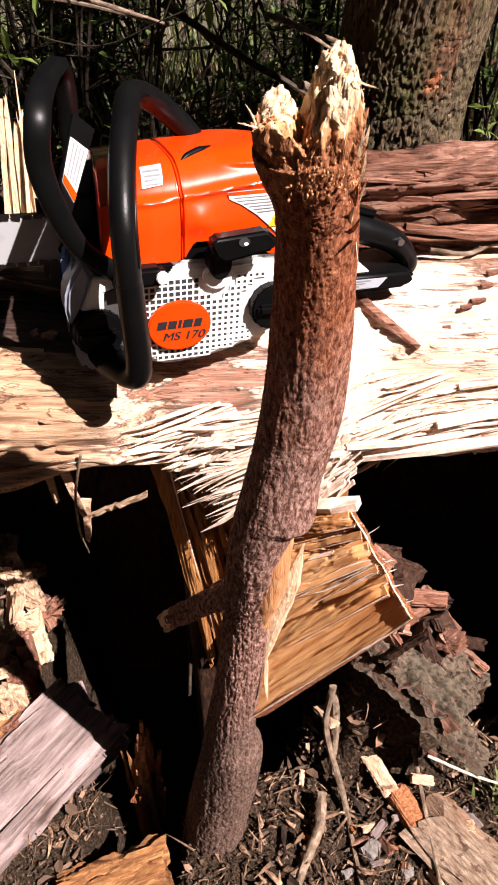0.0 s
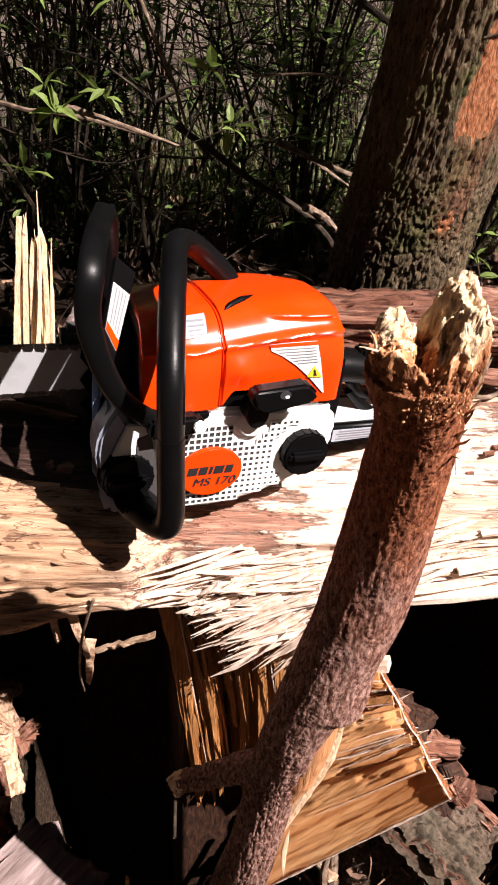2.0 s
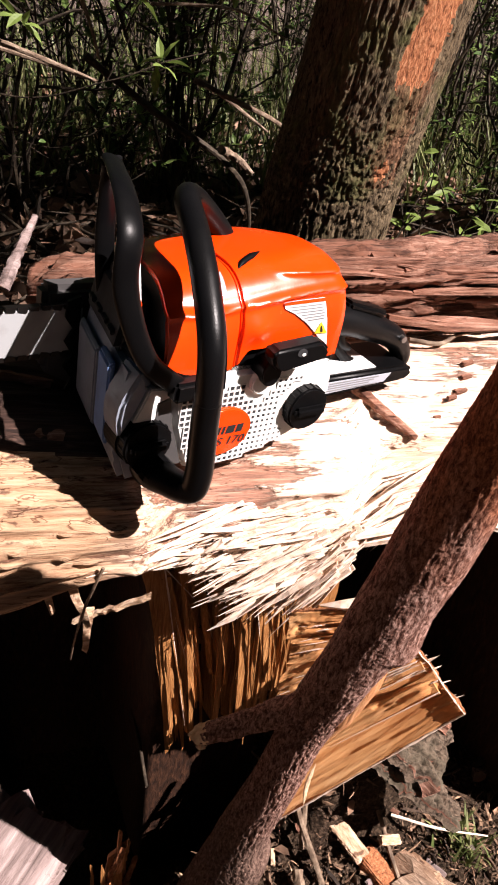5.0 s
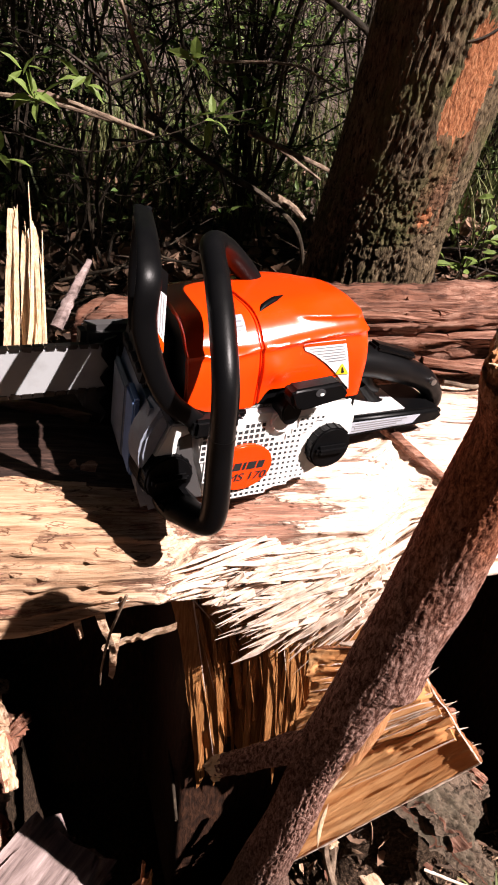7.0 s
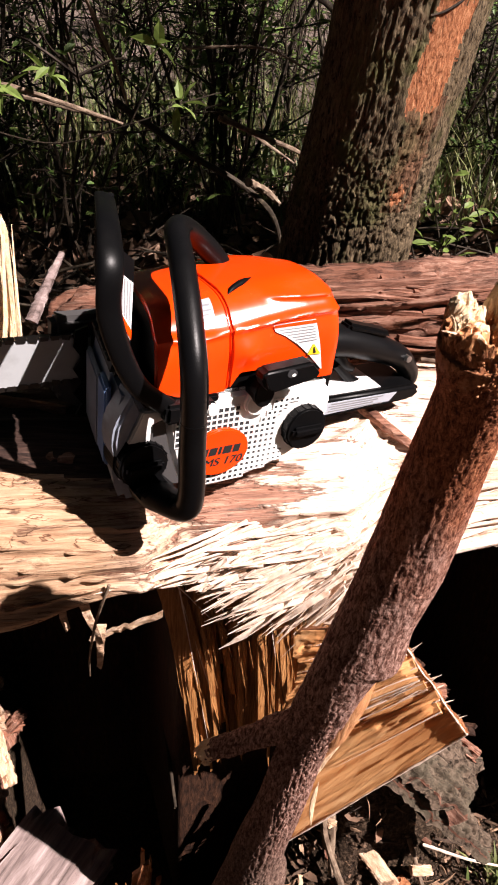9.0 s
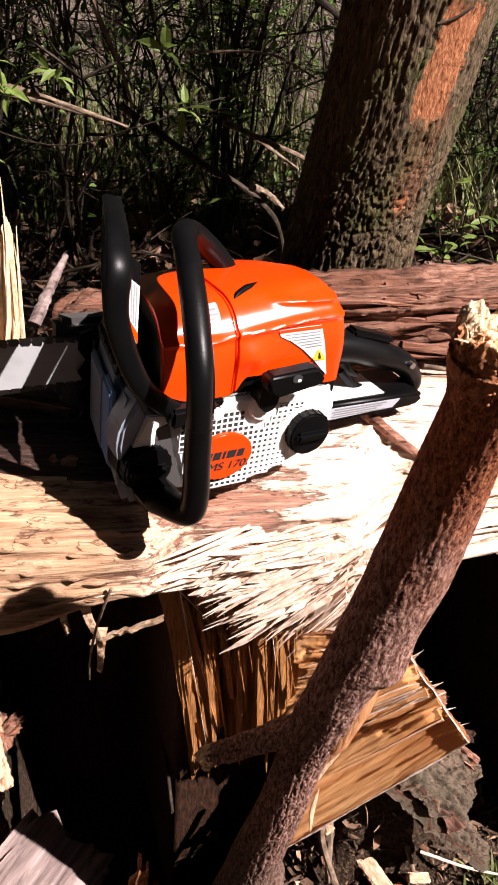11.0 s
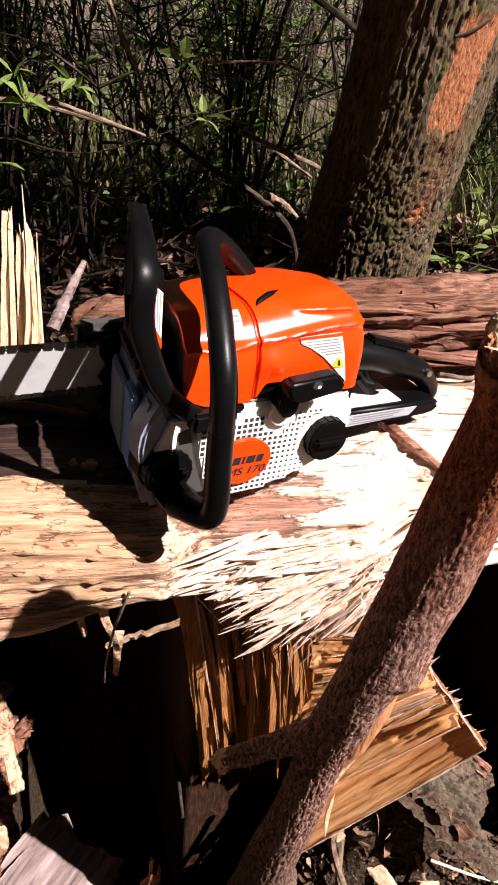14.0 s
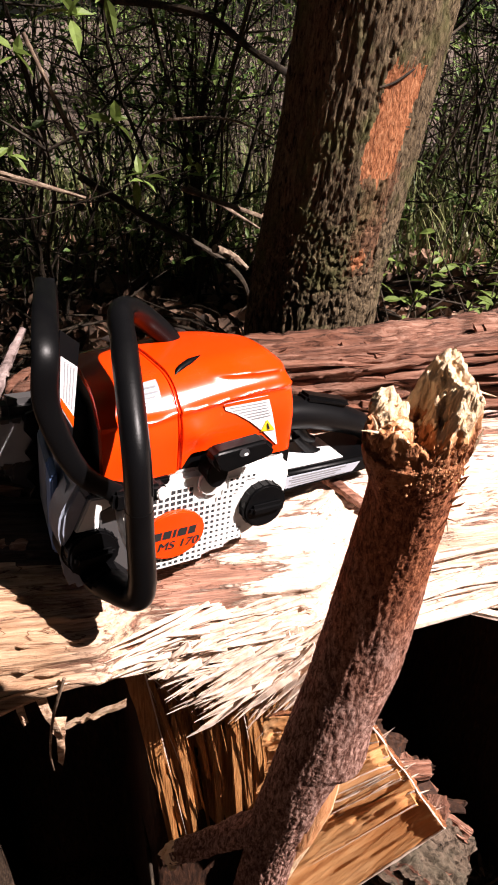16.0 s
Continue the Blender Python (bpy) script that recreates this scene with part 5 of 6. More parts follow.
        h = rng.uniform(0.008, 0.020) if x > XC else rng.uniform(0.004, 0.010)
        out = 0.005 if x < 0.028 else 0.0015
        v, f = shard_data((x, y + 0.08 * (0.898 - z0) * 4, z0), (x + out * math.cos(a) + rng.gauss(0, 0.0008), y + out * math.sin(a) - 0.002, z0 + h), rng.uniform(0.0012, 0.0030), rng.uniform(0.0008, 0.0016), rng, up=(0, 1, 0))
        part("torn_fibre", (v, f), (M_BREAK, M_BARE, M_SCAR)[i % 3], st, smooth=False)
    for p, q in (((0.0545, 0.345, 0.925), (0.0635, 0.341, 0.9225)), ((0.014, 0.345, 0.906), (0.004, 0.342, 0.9095)), ((0.012, 0.345, 0.908), (0.0075, 0.343, 0.917)), ((0.0605, 0.360, 0.862), (0.0640, 0.358, 0.835))):
        v, f = shard_data(p, q, 0.0011, 0.0009, rng)
        part("torn_fibre", (v, f), M_BREAK, st, smooth=False)
    # side snag
    sn = part("snag", tube_data([(0.006, 0.402, 0.545), (-0.032, 0.427, 0.492), (-0.078, 0.456, 0.428)], [0.0150, 0.0112, 0.0095], 24, 60,
                                lambda f, a, r: r * (1 + 0.12 * fbm(math.cos(a) * 2, math.sin(a) * 2, f * 6) + 0.10 * fbm(math.cos(a) * 6, math.sin(a) * 6, f * 30))), M_STICK, st)
    axis = Vector((-0.046, 0.029, -0.064)).normalized()
    sn.data.materials.append(M_BREAK)
    for q in sn.data.polygons:
        d = (Vector((-0.078, 0.456, 0.428)) - q.center).dot(axis)
        if d + 0.006 * fbm(q.center.x * 300, q.center.y * 300, q.center.z * 300) - 0.5 * (q.center.z - 0.437) < 0.012:
            q.material_index = 1
    for i in range(14):
        o = Vector((rng.uniform(-1, 1), rng.uniform(-1, 1), rng.uniform(-1, 1)))
        o = (o - axis * o.dot(axis)).normalized() * 0.0085 * math.sqrt(rng.random())
        e = Vector((-0.078, 0.456, 0.428)) + o
        v, f = shard_data(e - axis * 0.006, e + axis * rng.uniform(0.003, 0.010), 0.006, 0.005, rng)
        part("snag_end", (v, f), M_BREAK, sn, smooth=False)
    for i in range(12):
        e = Vector((-0.078, 0.456, 0.428)) + Vector((-0.0015, -0.0045, 0.0062)) * rng.uniform(0.7, 1.25) + Vector((rng.gauss(0, 0.002), rng.gauss(0, 0.003), 0)) - axis * rng.uniform(0, 0.012)
        v, f = shard_data(e, e + axis * rng.uniform(0.008, 0.014), 0.005, 0.003, rng)
        part("snag_end", (v, f), M_BREAK, sn, smooth=False)
    # bark torn away low on the sunny side
    part("bare_wood", tube_data([(0.036, 0.384, 0.628), (0.025, 0.386, 0.585), (0.017, 0.394, 0.530), (0.010, 0.404, 0.475)], [0.002, 0.0105, 0.0105, 0.002], 24, 60,
                                lambda f, a, r: r * (1 + 0.06 * fbm(math.cos(a) * 2, math.sin(a) * 2, f * 5)), flat=(1.0, 0.75)), M_BARE, st, "bare orange wood under torn bark")
    for k, (pp, w) in enumerate((([(0.046, 0.402, 0.590), (0.036, 0.408, 0.535), (0.025, 0.416, 0.475), (0.012, 0.427, 0.390)], 0.0088), ([(0.014, 0.420, 0.420), (0.004, 0.426, 0.370), (-0.006, 0.430, 0.325)], 0.0050), ([(0.018, 0.408, 0.440), (0.016, 0.408, 0.405), (0.018, 0.406, 0.370)], 0.0026))):
        part("peeled_strip", tube_data(pp, [w * 0.05, w, w * 0.9, w * 0.15], 8, 30, lambda f, a, r: r * (1 + 0.15 * fbm(math.cos(a), math.sin(a) + k, f * 9)), flat=(1.0, 0.4)), M_BREAK, st, "pale peeled strip of wood", smooth=False)


build_stick()


# ---------------------------------------------------------------- torn wedge of wood
def build_wedge():
    wd = thing("torn_wood_slab", "torn slab of amber wood leaning behind the branch", "wood piece")
    tip, top, far, low, foot = [Vector(q) for q in ((0.140, 0.398, 0.505), (0.097, 0.489, 0.541), (0.020, 0.530, 0.500), (0.076, 0.404, 0.412), (-0.005, 0.420, 0.310))]
    fibre = (tip - low).normalized()
    nrm = (top - tip).cross(low - tip).normalized()
    if nrm.y > 0:
        nrm = -nrm
    # one torn face: ridges and steps that run along the grain, smooth near the lower edge, ragged towards the top
    rng = random.Random(8)
    ns, nf = 150, 150
    verts, faces = [], []

    def relief(s, f):
        w = f + 0.025 * fbm(s * 2.2, f * 5, 1.0)
        rough = step(0.22, 0.42, w)
        terr = 0.012 * step(0.24, 0.27, w) - 0.009 * step(0.38, 0.40, w + 0.06 * (s - 0.5)) + 0.010 * step(0.52, 0.54, w - 0.05 * s) - 0.016 * step(0.70, 0.73, w) + 0.010 * step(0.86, 0.88, w)
        fine = 0.0036 * fbm(s * 1.6, w * 10, 3.0) + 0.0006 * fbm(s * 4.0, w * 48, 5.0) - 0.003 * max(0, 1 - 7 * abs(fbm(s * 1.4, w * 9, 9.0)))
        rim = step(0.90, 1.0, s)
        return (terr + fine * (0.12 + rough)) * (1 - 0.85 * rim) + 0.004 * rim + 0.0012 * fbm(s * 3, f * 40, 2.0)

    for i in range(ns + 1):
        for j in range(nf + 1):
            s, f = i / ns, j / nf
            end = 1.0 + (0.010 * fbm(f * 6, 1.0, 0) + 0.003 * fbm(f * 30, 4.0, 0)) * step(0.9, 1.0, s)
            p = foot.lerp(far, f).lerp(tip.lerp(top, f), s * end) + nrm * relief(s, f)
            verts.append(tuple(p))
    m = nf + 1
    faces = [(i * m + j, (i + 1) * m + j, (i + 1) * m + j + 1, i * m + j + 1) for i in range(ns) for j in range(nf)]
    rimv = [i * m for i in range(ns + 1)] + [ns * m + j for j in range(1, nf + 1)] + [i * m + nf for i in range(ns - 1, -1, -1)] + [j for j in range(nf - 1, 0, -1)]
    o = len(verts)
    for k in rimv:
        i = k // m
        verts.append(tuple(Vector(verts[k]) - nrm * (0.030 - 0.024 * i / ns)))
    faces += [(rimv[k], o + k, o + (k + 1) % len(rimv), rimv[(k + 1) % len(rimv)]) for k in range(len(rimv))]
    faces.append(tuple(range(o, o + len(rimv))))
    face = part("torn_face", (verts, faces), M_WEDGE, wd, "amber wood torn in ridges along the grain")
    face.data.materials.append(M_SCAR)
    for q in face.data.polygons[ns * nf:]:
        q.material_index = 1
    for i in range(96):
        f = 0.40 + 0.60 * rng.random()
        a, r = foot.lerp(far, f), tip.lerp(top, min(1, max(0, f + rng.uniform(-0.05, 0.05))))
        t0 = rng.uniform(0.0, 0.75)
        t1 = min(1.02, t0 + rng.uniform(0.15, 0.45))
        p0 = a.lerp(r, t1) + nrm * (relief(t1, f) - 0.001)
        p1 = a.lerp(r, t0) + nrm * (relief(t0, f) + rng.uniform(0.0, 0.006))
        w = rng.uniform(0.002, 0.004) if i % 9 == 0 else rng.uniform(0.0006, 0.0016)
        v, q = shard_data(p0, p1, w, w * 0.5, rng)
        part("fibre", (v, q), M_SPLINT if rng.random() < 0.45 else M_WEDGE, wd, smooth=False)
    # split layers standing proud, each with a thin pale edge
    for i, f in enumerate((0.27, 0.37, 0.46, 0.55, 0.63, 0.71, 0.79, 0.87, 0.95)):
        a, r = foot.lerp(far, f), tip.lerp(top, min(1, f + rng.uniform(-0.03, 0.03)))
        t0, t1 = rng.uniform(0.05, 0.45), rng.uniform(0.95, 1.0)
        p0, p1 = a.lerp(r, t1) + nrm * (relief(t1, f) + 0.001), a.lerp(r, t0) + nrm * (relief(t0, f) - 0.002)
        v, q = strip_data(p0, p1, rng.uniform(0.006, 0.011), rng.uniform(0.0016, 0.003), rng, up=nrm, taper=0.2, n=10)
        part("split_layer", (v, q), M_WEDGE, wd, smooth=False)
        o = fibre.cross(nrm) * 0.004 + nrm * 0.0025
        v, q = strip_data(p0 + o, p0.lerp(p1, 0.8) + o, 0.0012, 0.0010, rng, up=nrm, taper=0.3, n=12)
        part("pale_edge", (v, q), M_SPLINT, wd, smooth=False)
    rim_line = [tip.lerp(top, k / 11) + nrm * (relief(1, k / 11) + 0.0006) + fibre * (0.0015 * fbm(k * 0.9, 3, 0)) for k in range(12)]
    part("torn_edge", tube_data(rim_line, [0.0005, 0.0010, 0.0006, 0.0011, 0.0005], 7, 60, lambda f, a, r: r * (1 + 0.7 * fbm(f * 40, a, 2))), M_SPLINT, wd)
    # hairs along the torn edge
    for i in range(12):
        f = rng.random()
        p0 = tip.lerp(top, f) + nrm * (relief(1, f) - 0.001) - fibre * 0.006
        v, q = shard_data(p0, p0 + fibre * rng.uniform(0.006, 0.016) + Vector((rng.uniform(0, 0.008), 0, rng.uniform(-0.008, 0.006))), rng.uniform(0.0006, 0.0018), 0.0008, rng)
        part("fibre", (v, q), M_SPLINT, wd, smooth=False)
    # pale lower edge
    low_edge = [foot.lerp(tip, 0.03 + 0.97 * k / 9) + nrm * (relief(k / 9, 0.0) + 0.0004) + fibre * rng.uniform(-0.001, 0.001) for k in range(10)]
    part("torn_edge", tube_data(low_edge, [0.0005, 0.0011, 0.0006, 0.0012, 0.0008], 7, 50, lambda f, a, r: r * (1 + 0.6 * fbm(f * 30, a, 0))), M_SPLINT, wd)
    v, q = shard_data(top + Vector((0.004, 0.004, 0.006)), far.lerp(top, 0.25) + Vector((0, -0.004, 0.012)), 0.014, 0.008, rng)
    part("sliver", (v, q), M_SPLINT, wd, smooth=False)


build_wedge()


# ---------------------------------------------------------------- pieces on the ground in front
def chunk(name, label, category, m, size, mat, seed, grooves=1.0, group=""):
    """A broken billet of wood: a long block with split faces and ragged ends."""
    rng = random.Random(seed)
    L, W, H = size
    nx, ns = 40, 36
    verts = []
    for i in range(nx):
        f = i / (nx - 1)
        for k in range(ns):
            a = 2 * math.pi * k / ns
            c = math.copysign(abs(math.cos(a)) ** 0.55, math.cos(a))
            s = math.copysign(abs(math.sin(a)) ** 0.55, math.sin(a))
            n1 = fbm(f * 2 + seed, c * 2.5, s * 2.5)
            n2 = fbm(f * 3 + seed, c * 11, s * 11 + 4)
            r = 1 + 0.14 * n1 + 0.10 * grooves * n2
            end = (0.10 * fbm(c * 5, s * 5, seed + (0 if f < 0.5 else 9))) * L * (1 if f in (0, 1) else 0.6 if min(f, 1 - f) < 0.04 else 0)
            verts.append(((f - 0.5) * L + end, W / 2 * c * r, H / 2 * s * r))
    faces = [(i * ns + k, (i + 1) * ns + k, (i + 1) * ns + (k + 1) % ns, i * ns + (k + 1) % ns) for i in range(nx - 1) for k in range(ns)]
    for e, base in ((-1, 0), (1, (nx - 1) * ns)):
        prev = base
        for sc in (0.72, 0.42, 0.15):
            o = len(verts)
            for k in range(ns):
                vx, vy, vz = verts[base + k]
                verts.append((vx * (1 - 0.5 * (1 - sc)) + e * 0.25 * L * (1 - sc) + 0.035 * L * fbm(vy * 90 * sc, vz * 90 * sc, seed + e), vy * sc, vz * sc))
            for k in range(ns):
                q = (prev + k, prev + (k + 1) % ns, o + (k + 1) % ns, o + k)
                faces.append(q[::-1] if e < 0 else q)
            prev = o
        cap = tuple(prev + k for k in range(ns))
        faces.append(cap if e > 0 else cap[::-1])
    ob = part(name, (verts, faces), mat)
    ob.matrix_world = m
    return tagged(ob, label, category, group)


chunk("wood_billet", "grey weathered split billet lying on the ground", "wood piece", pose(-0.345, 0.455, 0.005, 14, -8, 52), (0.36, 0.125, 0.10), M_GREY, 2, 2.0)


def slivers(ob, L, W, H, mat, n, seed):
    """Split slivers standing a little proud of a billet's upper face."""
    for i in range(n):
        br = random.Random(seed + i)
        y0, x0 = W * (-0.44 + 0.88 * i / n), L * br.uniform(-0.46, -0.05)
        v, f = shard_data((x0, y0, H * 0.49), (x0 + L * br.uniform(0.28, 0.5), y0 + br.uniform(-0.004, 0.004), H * 0.52), br.uniform(0.004, 0.010), 0.006, br)
        part("split_sliver", (v, f), mat, ob, smooth=False)


slivers(bpy.data.objects["wood_billet"], 0.36, 0.125, 0.10, M_GREY, 9, 200)
# rotten broken wood heaped at the foot of the log
heap = random.Random(31)
for i in range(110):
    x, y = -0.335 - 0.16 * heap.random(), 0.55 + 0.27 * heap.random()
    z = max(0.02, ground_z(x, y)) + 0.02 + 0.03 * heap.random()
    big = heap.uniform(0.25, 0.80)
    chunk("rotten_wood_piece", "crumbly pale broken piece of rotten wood", "wood piece", pose(x, y, z, heap.uniform(-50, 50), heap.uniform(20, 100), heap.uniform(0, 360)),
          (0.11 * big, 0.050 * big, 0.026 * big), M_CHIP if i % 4 else M_RED, 40 + i, 2.6, "broken wood by the log")


def orange_piece():
    ob = thing("orange_wood_piece", "crumbling orange rotten wood sliver standing in the hollow", "wood piece")
    rng = random.Random(12)
    for i in range(34):
        u = rng.random()
        x, z0 = -0.166 + 0.034 * u + rng.gauss(0, 0.002), rng.uniform(-0.10, 0.09) if i > 9 else -0.22
        top = min(0.170 - 0.03 * abs(u - 0.6), z0 + rng.uniform(0.05, 0.13)) if i > 9 else rng.uniform(0.02, 0.10)
        y = 0.503 + rng.uniform(-0.009, 0.009)
        v, f = strip_data((x, y, z0), (x + rng.gauss(0.006, 0.006), y + rng.gauss(-0.003, 0.004), top), rng.uniform(0.004, 0.012), rng.uniform(0.003, 0.006), rng, taper=rng.uniform(0.2, 0.9), n=9)
        part("fibre", (v, f), (M_SCAR, M_BARE, M_AMBER)[i % 3], ob, smooth=False)


orange_piece()
chunk("cut_wood_piece", "smooth amber split wood lying by the billet", "wood piece", pose(-0.395, 0.505, 0.055, 20, 6, 62), (0.20, 0.06, 0.05), M_CRUST, 15, 1.2)
fl = random.Random(55)
for i in range(26):
    x, y, s = fl.uniform(0.05, 0.34), fl.uniform(0.36, 0.56), fl.uniform(0.010, 0.030)
    chunk("wood_flake", "broken flake of wood and bark on the dark soil", "wood flake", pose(x, y, ground_z(x, y) + 0.008, fl.uniform(-40, 40), fl.uniform(-30, 30), fl.uniform(0, 360)), (s, s * 0.4, s * 0.18), (M_CHIP, M_RED, M_GREY, M_SCAR)[i % 4], 300 + i, 2.5, "wood flakes")
for x, y, z, s in ((0.168, 0.503, 0.05, 0.055), (0.222, 0.49, 0.055, 0.03), (0.10, 0.56, 0.09, 0.04), (0.26, 0.44, 0.03, 0.045)):
    chunk("wood_flake", "pale tan flake of wood on the dark soil", "wood flake", pose(x, y, z, 20, 15, 300 * s * 40), (s, s * 0.4, 0.008), M_CHIP, int(s * 1000), 2.0, "wood flakes")
chunk("pale_bark_piece", "sandy pale slab of wood half buried in chips", "wood piece", pose(0.322, 0.350, 0.008, 8, 6, -47), (0.28, 0.080, 0.034), M_SAND, 18, 3.2)
chunk("orange_bark_piece", "reddish inner bark piece among the chips", "wood piece", pose(0.218, 0.440, 0.022, 0, 12, -58), (0.11, 0.03, 0.02), M_SCAR, 19, 1.4)
chunk("amber_wood_piece", "amber broken wood lying at the branch's foot", "wood piece", pose(-0.168, 0.372, 0.012, 8, -5, 20), (0.13, 0.075, 0.04), M_CRUST, 23, 3.0)
for x, y, r in ((0.150, 0.418, 0.014), (0.118, 0.392, 0.008), (0.192, 0.392, 0.009)):
    chunk("pebble", "smooth grey pebble among the chips", "stone", pose(x, y, ground_z(x, y) + r * 0.5, 10, 20, 3000 * r), (r * 1.8, r * 1.4, r), M_STONE, int(r * 9000), 0.2, "pebbles")
for i in range(44):
    x = heap.uniform(0.13, 0.30)
    y = heap.uniform(0.53, 0.61)
    z = max(ground_z(x, y) + 0.01, 0.40 - 1.25 * (x - 0.13) + heap.uniform(-0.05, 0.01) - 0.4 * abs(y - 0.6))
    chunk("rotten_red_piece", "crumbling red-brown piece of rotten wood", "wood piece", pose(x, y, z, heap.uniform(-60, 60), heap.uniform(-60, 60), heap.uniform(0, 360)),
          (heap.uniform(0.03, 0.07), heap.uniform(0.015, 0.03), heap.uniform(0.010, 0.022)), M_ROT_SHADE if i % 2 else M_RED, 80 + i, 2.5, "rotten wood by the slab")


def bark_slab(label, m, L, W, T, seed):
    """A curved plate of thick bark: furrowed on its outer face, crumbling along its outline."""
    n, k = 110, 64
    verts = []
    for i in range(n + 1):
        for j in range(k + 1):
            u, v = i / n * 2 - 1, j / k * 2 - 1
            eu = 1 + 0.10 * fbm(v * 3, seed, 0) + 0.03 * fbm(v * 9, seed, 3)
            ev = 1 + 0.12 * fbm(u * 3, seed, 6) + 0.025 * fbm(u * 9, seed, 9)
            x, y = u * L / 2 * eu, v * W / 2 * ev
            w = fbm(x * 9, y * 9, seed)
            g = min(1, abs(fbm(x * 8 + 0.4 * w, y * 42, seed + 2, 3)) * 4.2)
            h = min(1, abs(fbm(x * 60, y * 90 + w, seed + 5, 3)) * 2.6)
            edge = max(abs(u), abs(v))
            z = T * (0.5 - 0.38 * step(0.90, 1.0, edge)) - 0.0100 * (1 - g) - 0.0032 * (1 - h) + 0.003 * fbm(x * 120, y * 120, seed) - 1.6 * y * y
            verts.append((x, y, z))
    q = k + 1
    faces = [(i * q + j, (i + 1) * q + j, (i + 1) * q + j + 1, i * q + j + 1) for i in range(n) for j in range(k)]
    rim = [i * q for i in range(n + 1)] + [n * q + j for j in range(1, k + 1)] + [i * q + k for i in range(n - 1, -1, -1)] + [j for j in range(k - 1, 0, -1)]
    o = len(verts)
    verts += [(verts[r][0] * 0.97, verts[r][1] * 0.97, verts[r][2] - T * 0.6) for r in rim]
    faces += [(rim[a], o + a, o + (a + 1) % len(rim), rim[(a + 1) % len(rim)]) for a in range(len(rim))]
    faces.append(tuple(range(o, o + len(rim))))
    ob = part("bark_slab", (verts, faces), M_PLATE)
    ob.data.materials.append(M_RED)
    for f in ob.data.polygons:
        i, j = divmod(f.index, k)
        c = f.center
        if j < 1 or fbm(c.x * 12, c.y * 70, seed + 8) > 0.56:
            f.material_index = 1
    ob.matrix_world = m
    return tagged(ob, label, "bark", "fallen bark")


bark_slab("thick grey-brown slab of fallen bark", pose(0.212, 0.566, 0.232, -8, 22, -42), 0.175, 0.100, 0.028, 25)
bark_slab("long strip of fallen bark propped on chips", pose(0.214, 0.520, 0.186, -14, 20, -40), 0.19, 0.042, 0.020, 27)


def twig(label, pts, r, mat=M_TWIG):
    rr = random.Random(len(label) + int(1000 * abs(pts[0][0])))
    return tagged(part("twig", tube_data(pts, [r, r * 0.9, r * 0.75, r * 0.5], 9, 40, lambda f, a, q: q * (1 + 0.18 * fbm(math.cos(a), math.sin(a), f * 14 + r * 900))), mat), label, "twig", "fallen twigs")


twig("grey-brown twig standing among the chips", [(0.105, 0.560, 0.16), (0.098, 0.540, 0.09), (0.120, 0.480, 0.03), (0.128, 0.430, 0.012), (0.135, 0.360, 0.02)], 0.0050)
twig("thin grey-brown twig leaning on the chips", [(0.110, 0.575, 0.13), (0.112, 0.545, 0.075), (0.106, 0.510, 0.03)], 0.0065)
twig("thin brown twig lying on the chips", [(0.215, 0.525, 0.07), (0.222, 0.470, 0.04), (0.226, 0.40, 0.03), (0.228, 0.33, 0.03)], 0.0035)
twig("knobbly grey twig lying on the chips", [(0.090, 0.480, 0.04), (0.085, 0.440, 0.03), (0.065, 0.400, 0.02), (0.045, 0.350, 0.02)], 0.0075)
twig("pale dry grass stalk lying over the chips", [(0.235, 0.520, 0.06), (0.290, 0.490, 0.065), (0.36, 0.470, 0.06)], 0.0022, M_SPLINT)
twig("thin dry stalk hanging before the hollow", [(-0.160, 0.548, 0.560), (-0.176, 0.556, 0.50), (-0.186, 0.575, 0.43), (-0.190, 0.60, 0.37)], 0.0016)
tagged(part("twig", strip_data((-0.186, 0.610, 0.420), (-0.112, 0.588, 0.472), 0.0042, 0.005, random.Random(6), taper=1.2, n=12), M_CHIP, smooth=False), "pale broken stick leaning in the hollow", "twig", "fallen twigs")
twig("reddish peeled stick lying on the log", [(0.085, 0.715, 0.668), (0.130, 0.680, 0.640), (0.175, 0.655, 0.612)], 0.0075, M_RED)
twig("dark crooked twig lying on the log", [(0.200, 0.770, 0.668), (0.240, 0.768, 0.664), (0.275, 0.785, 0.668), (0.33, 0.79, 0.672)], 0.0030)
twig("stripped reddish branch end lying on the log", [(-0.190, 0.640, 0.628), (-0.250, 0.655, 0.632), (-0.33, 0.68, 0.640)], 0.0130, M_RED)
twig("thin stripped branch lying on the log", [(-0.200, 0.720, 0.640), (-0.26, 0.735, 0.646), (-0.36, 0.75, 0.650)], 0.0080, M_RED)
twig("pale birch-like stub leaning behind the log", [(-0.255, 0.945, 0.640), (-0.236, 0.975, 0.675), (-0.215, 1.010, 0.708)], 0.0085, M_GREY)
for k, pts in enumerate(([(-0.196, 0.580, 0.540), (-0.186, 0.565, 0.505), (-0.172, 0.560, 0.470)], [(-0.172, 0.572, 0.480), (-0.170, 0.568, 0.450), (-0.176, 0.566, 0.425)], [(-0.22, 0.60, 0.53), (-0.21, 0.585, 0.50), (-0.205, 0.58, 0.47)])):
    tagged(part("hanging_splinter", strip_data(pts[0], pts[2], 0.011, 0.004, random.Random(k), taper=0.45, n=9), M_CHIP, smooth=False), "pale splinter hanging in the hollow", "splinter", "hanging splinters")

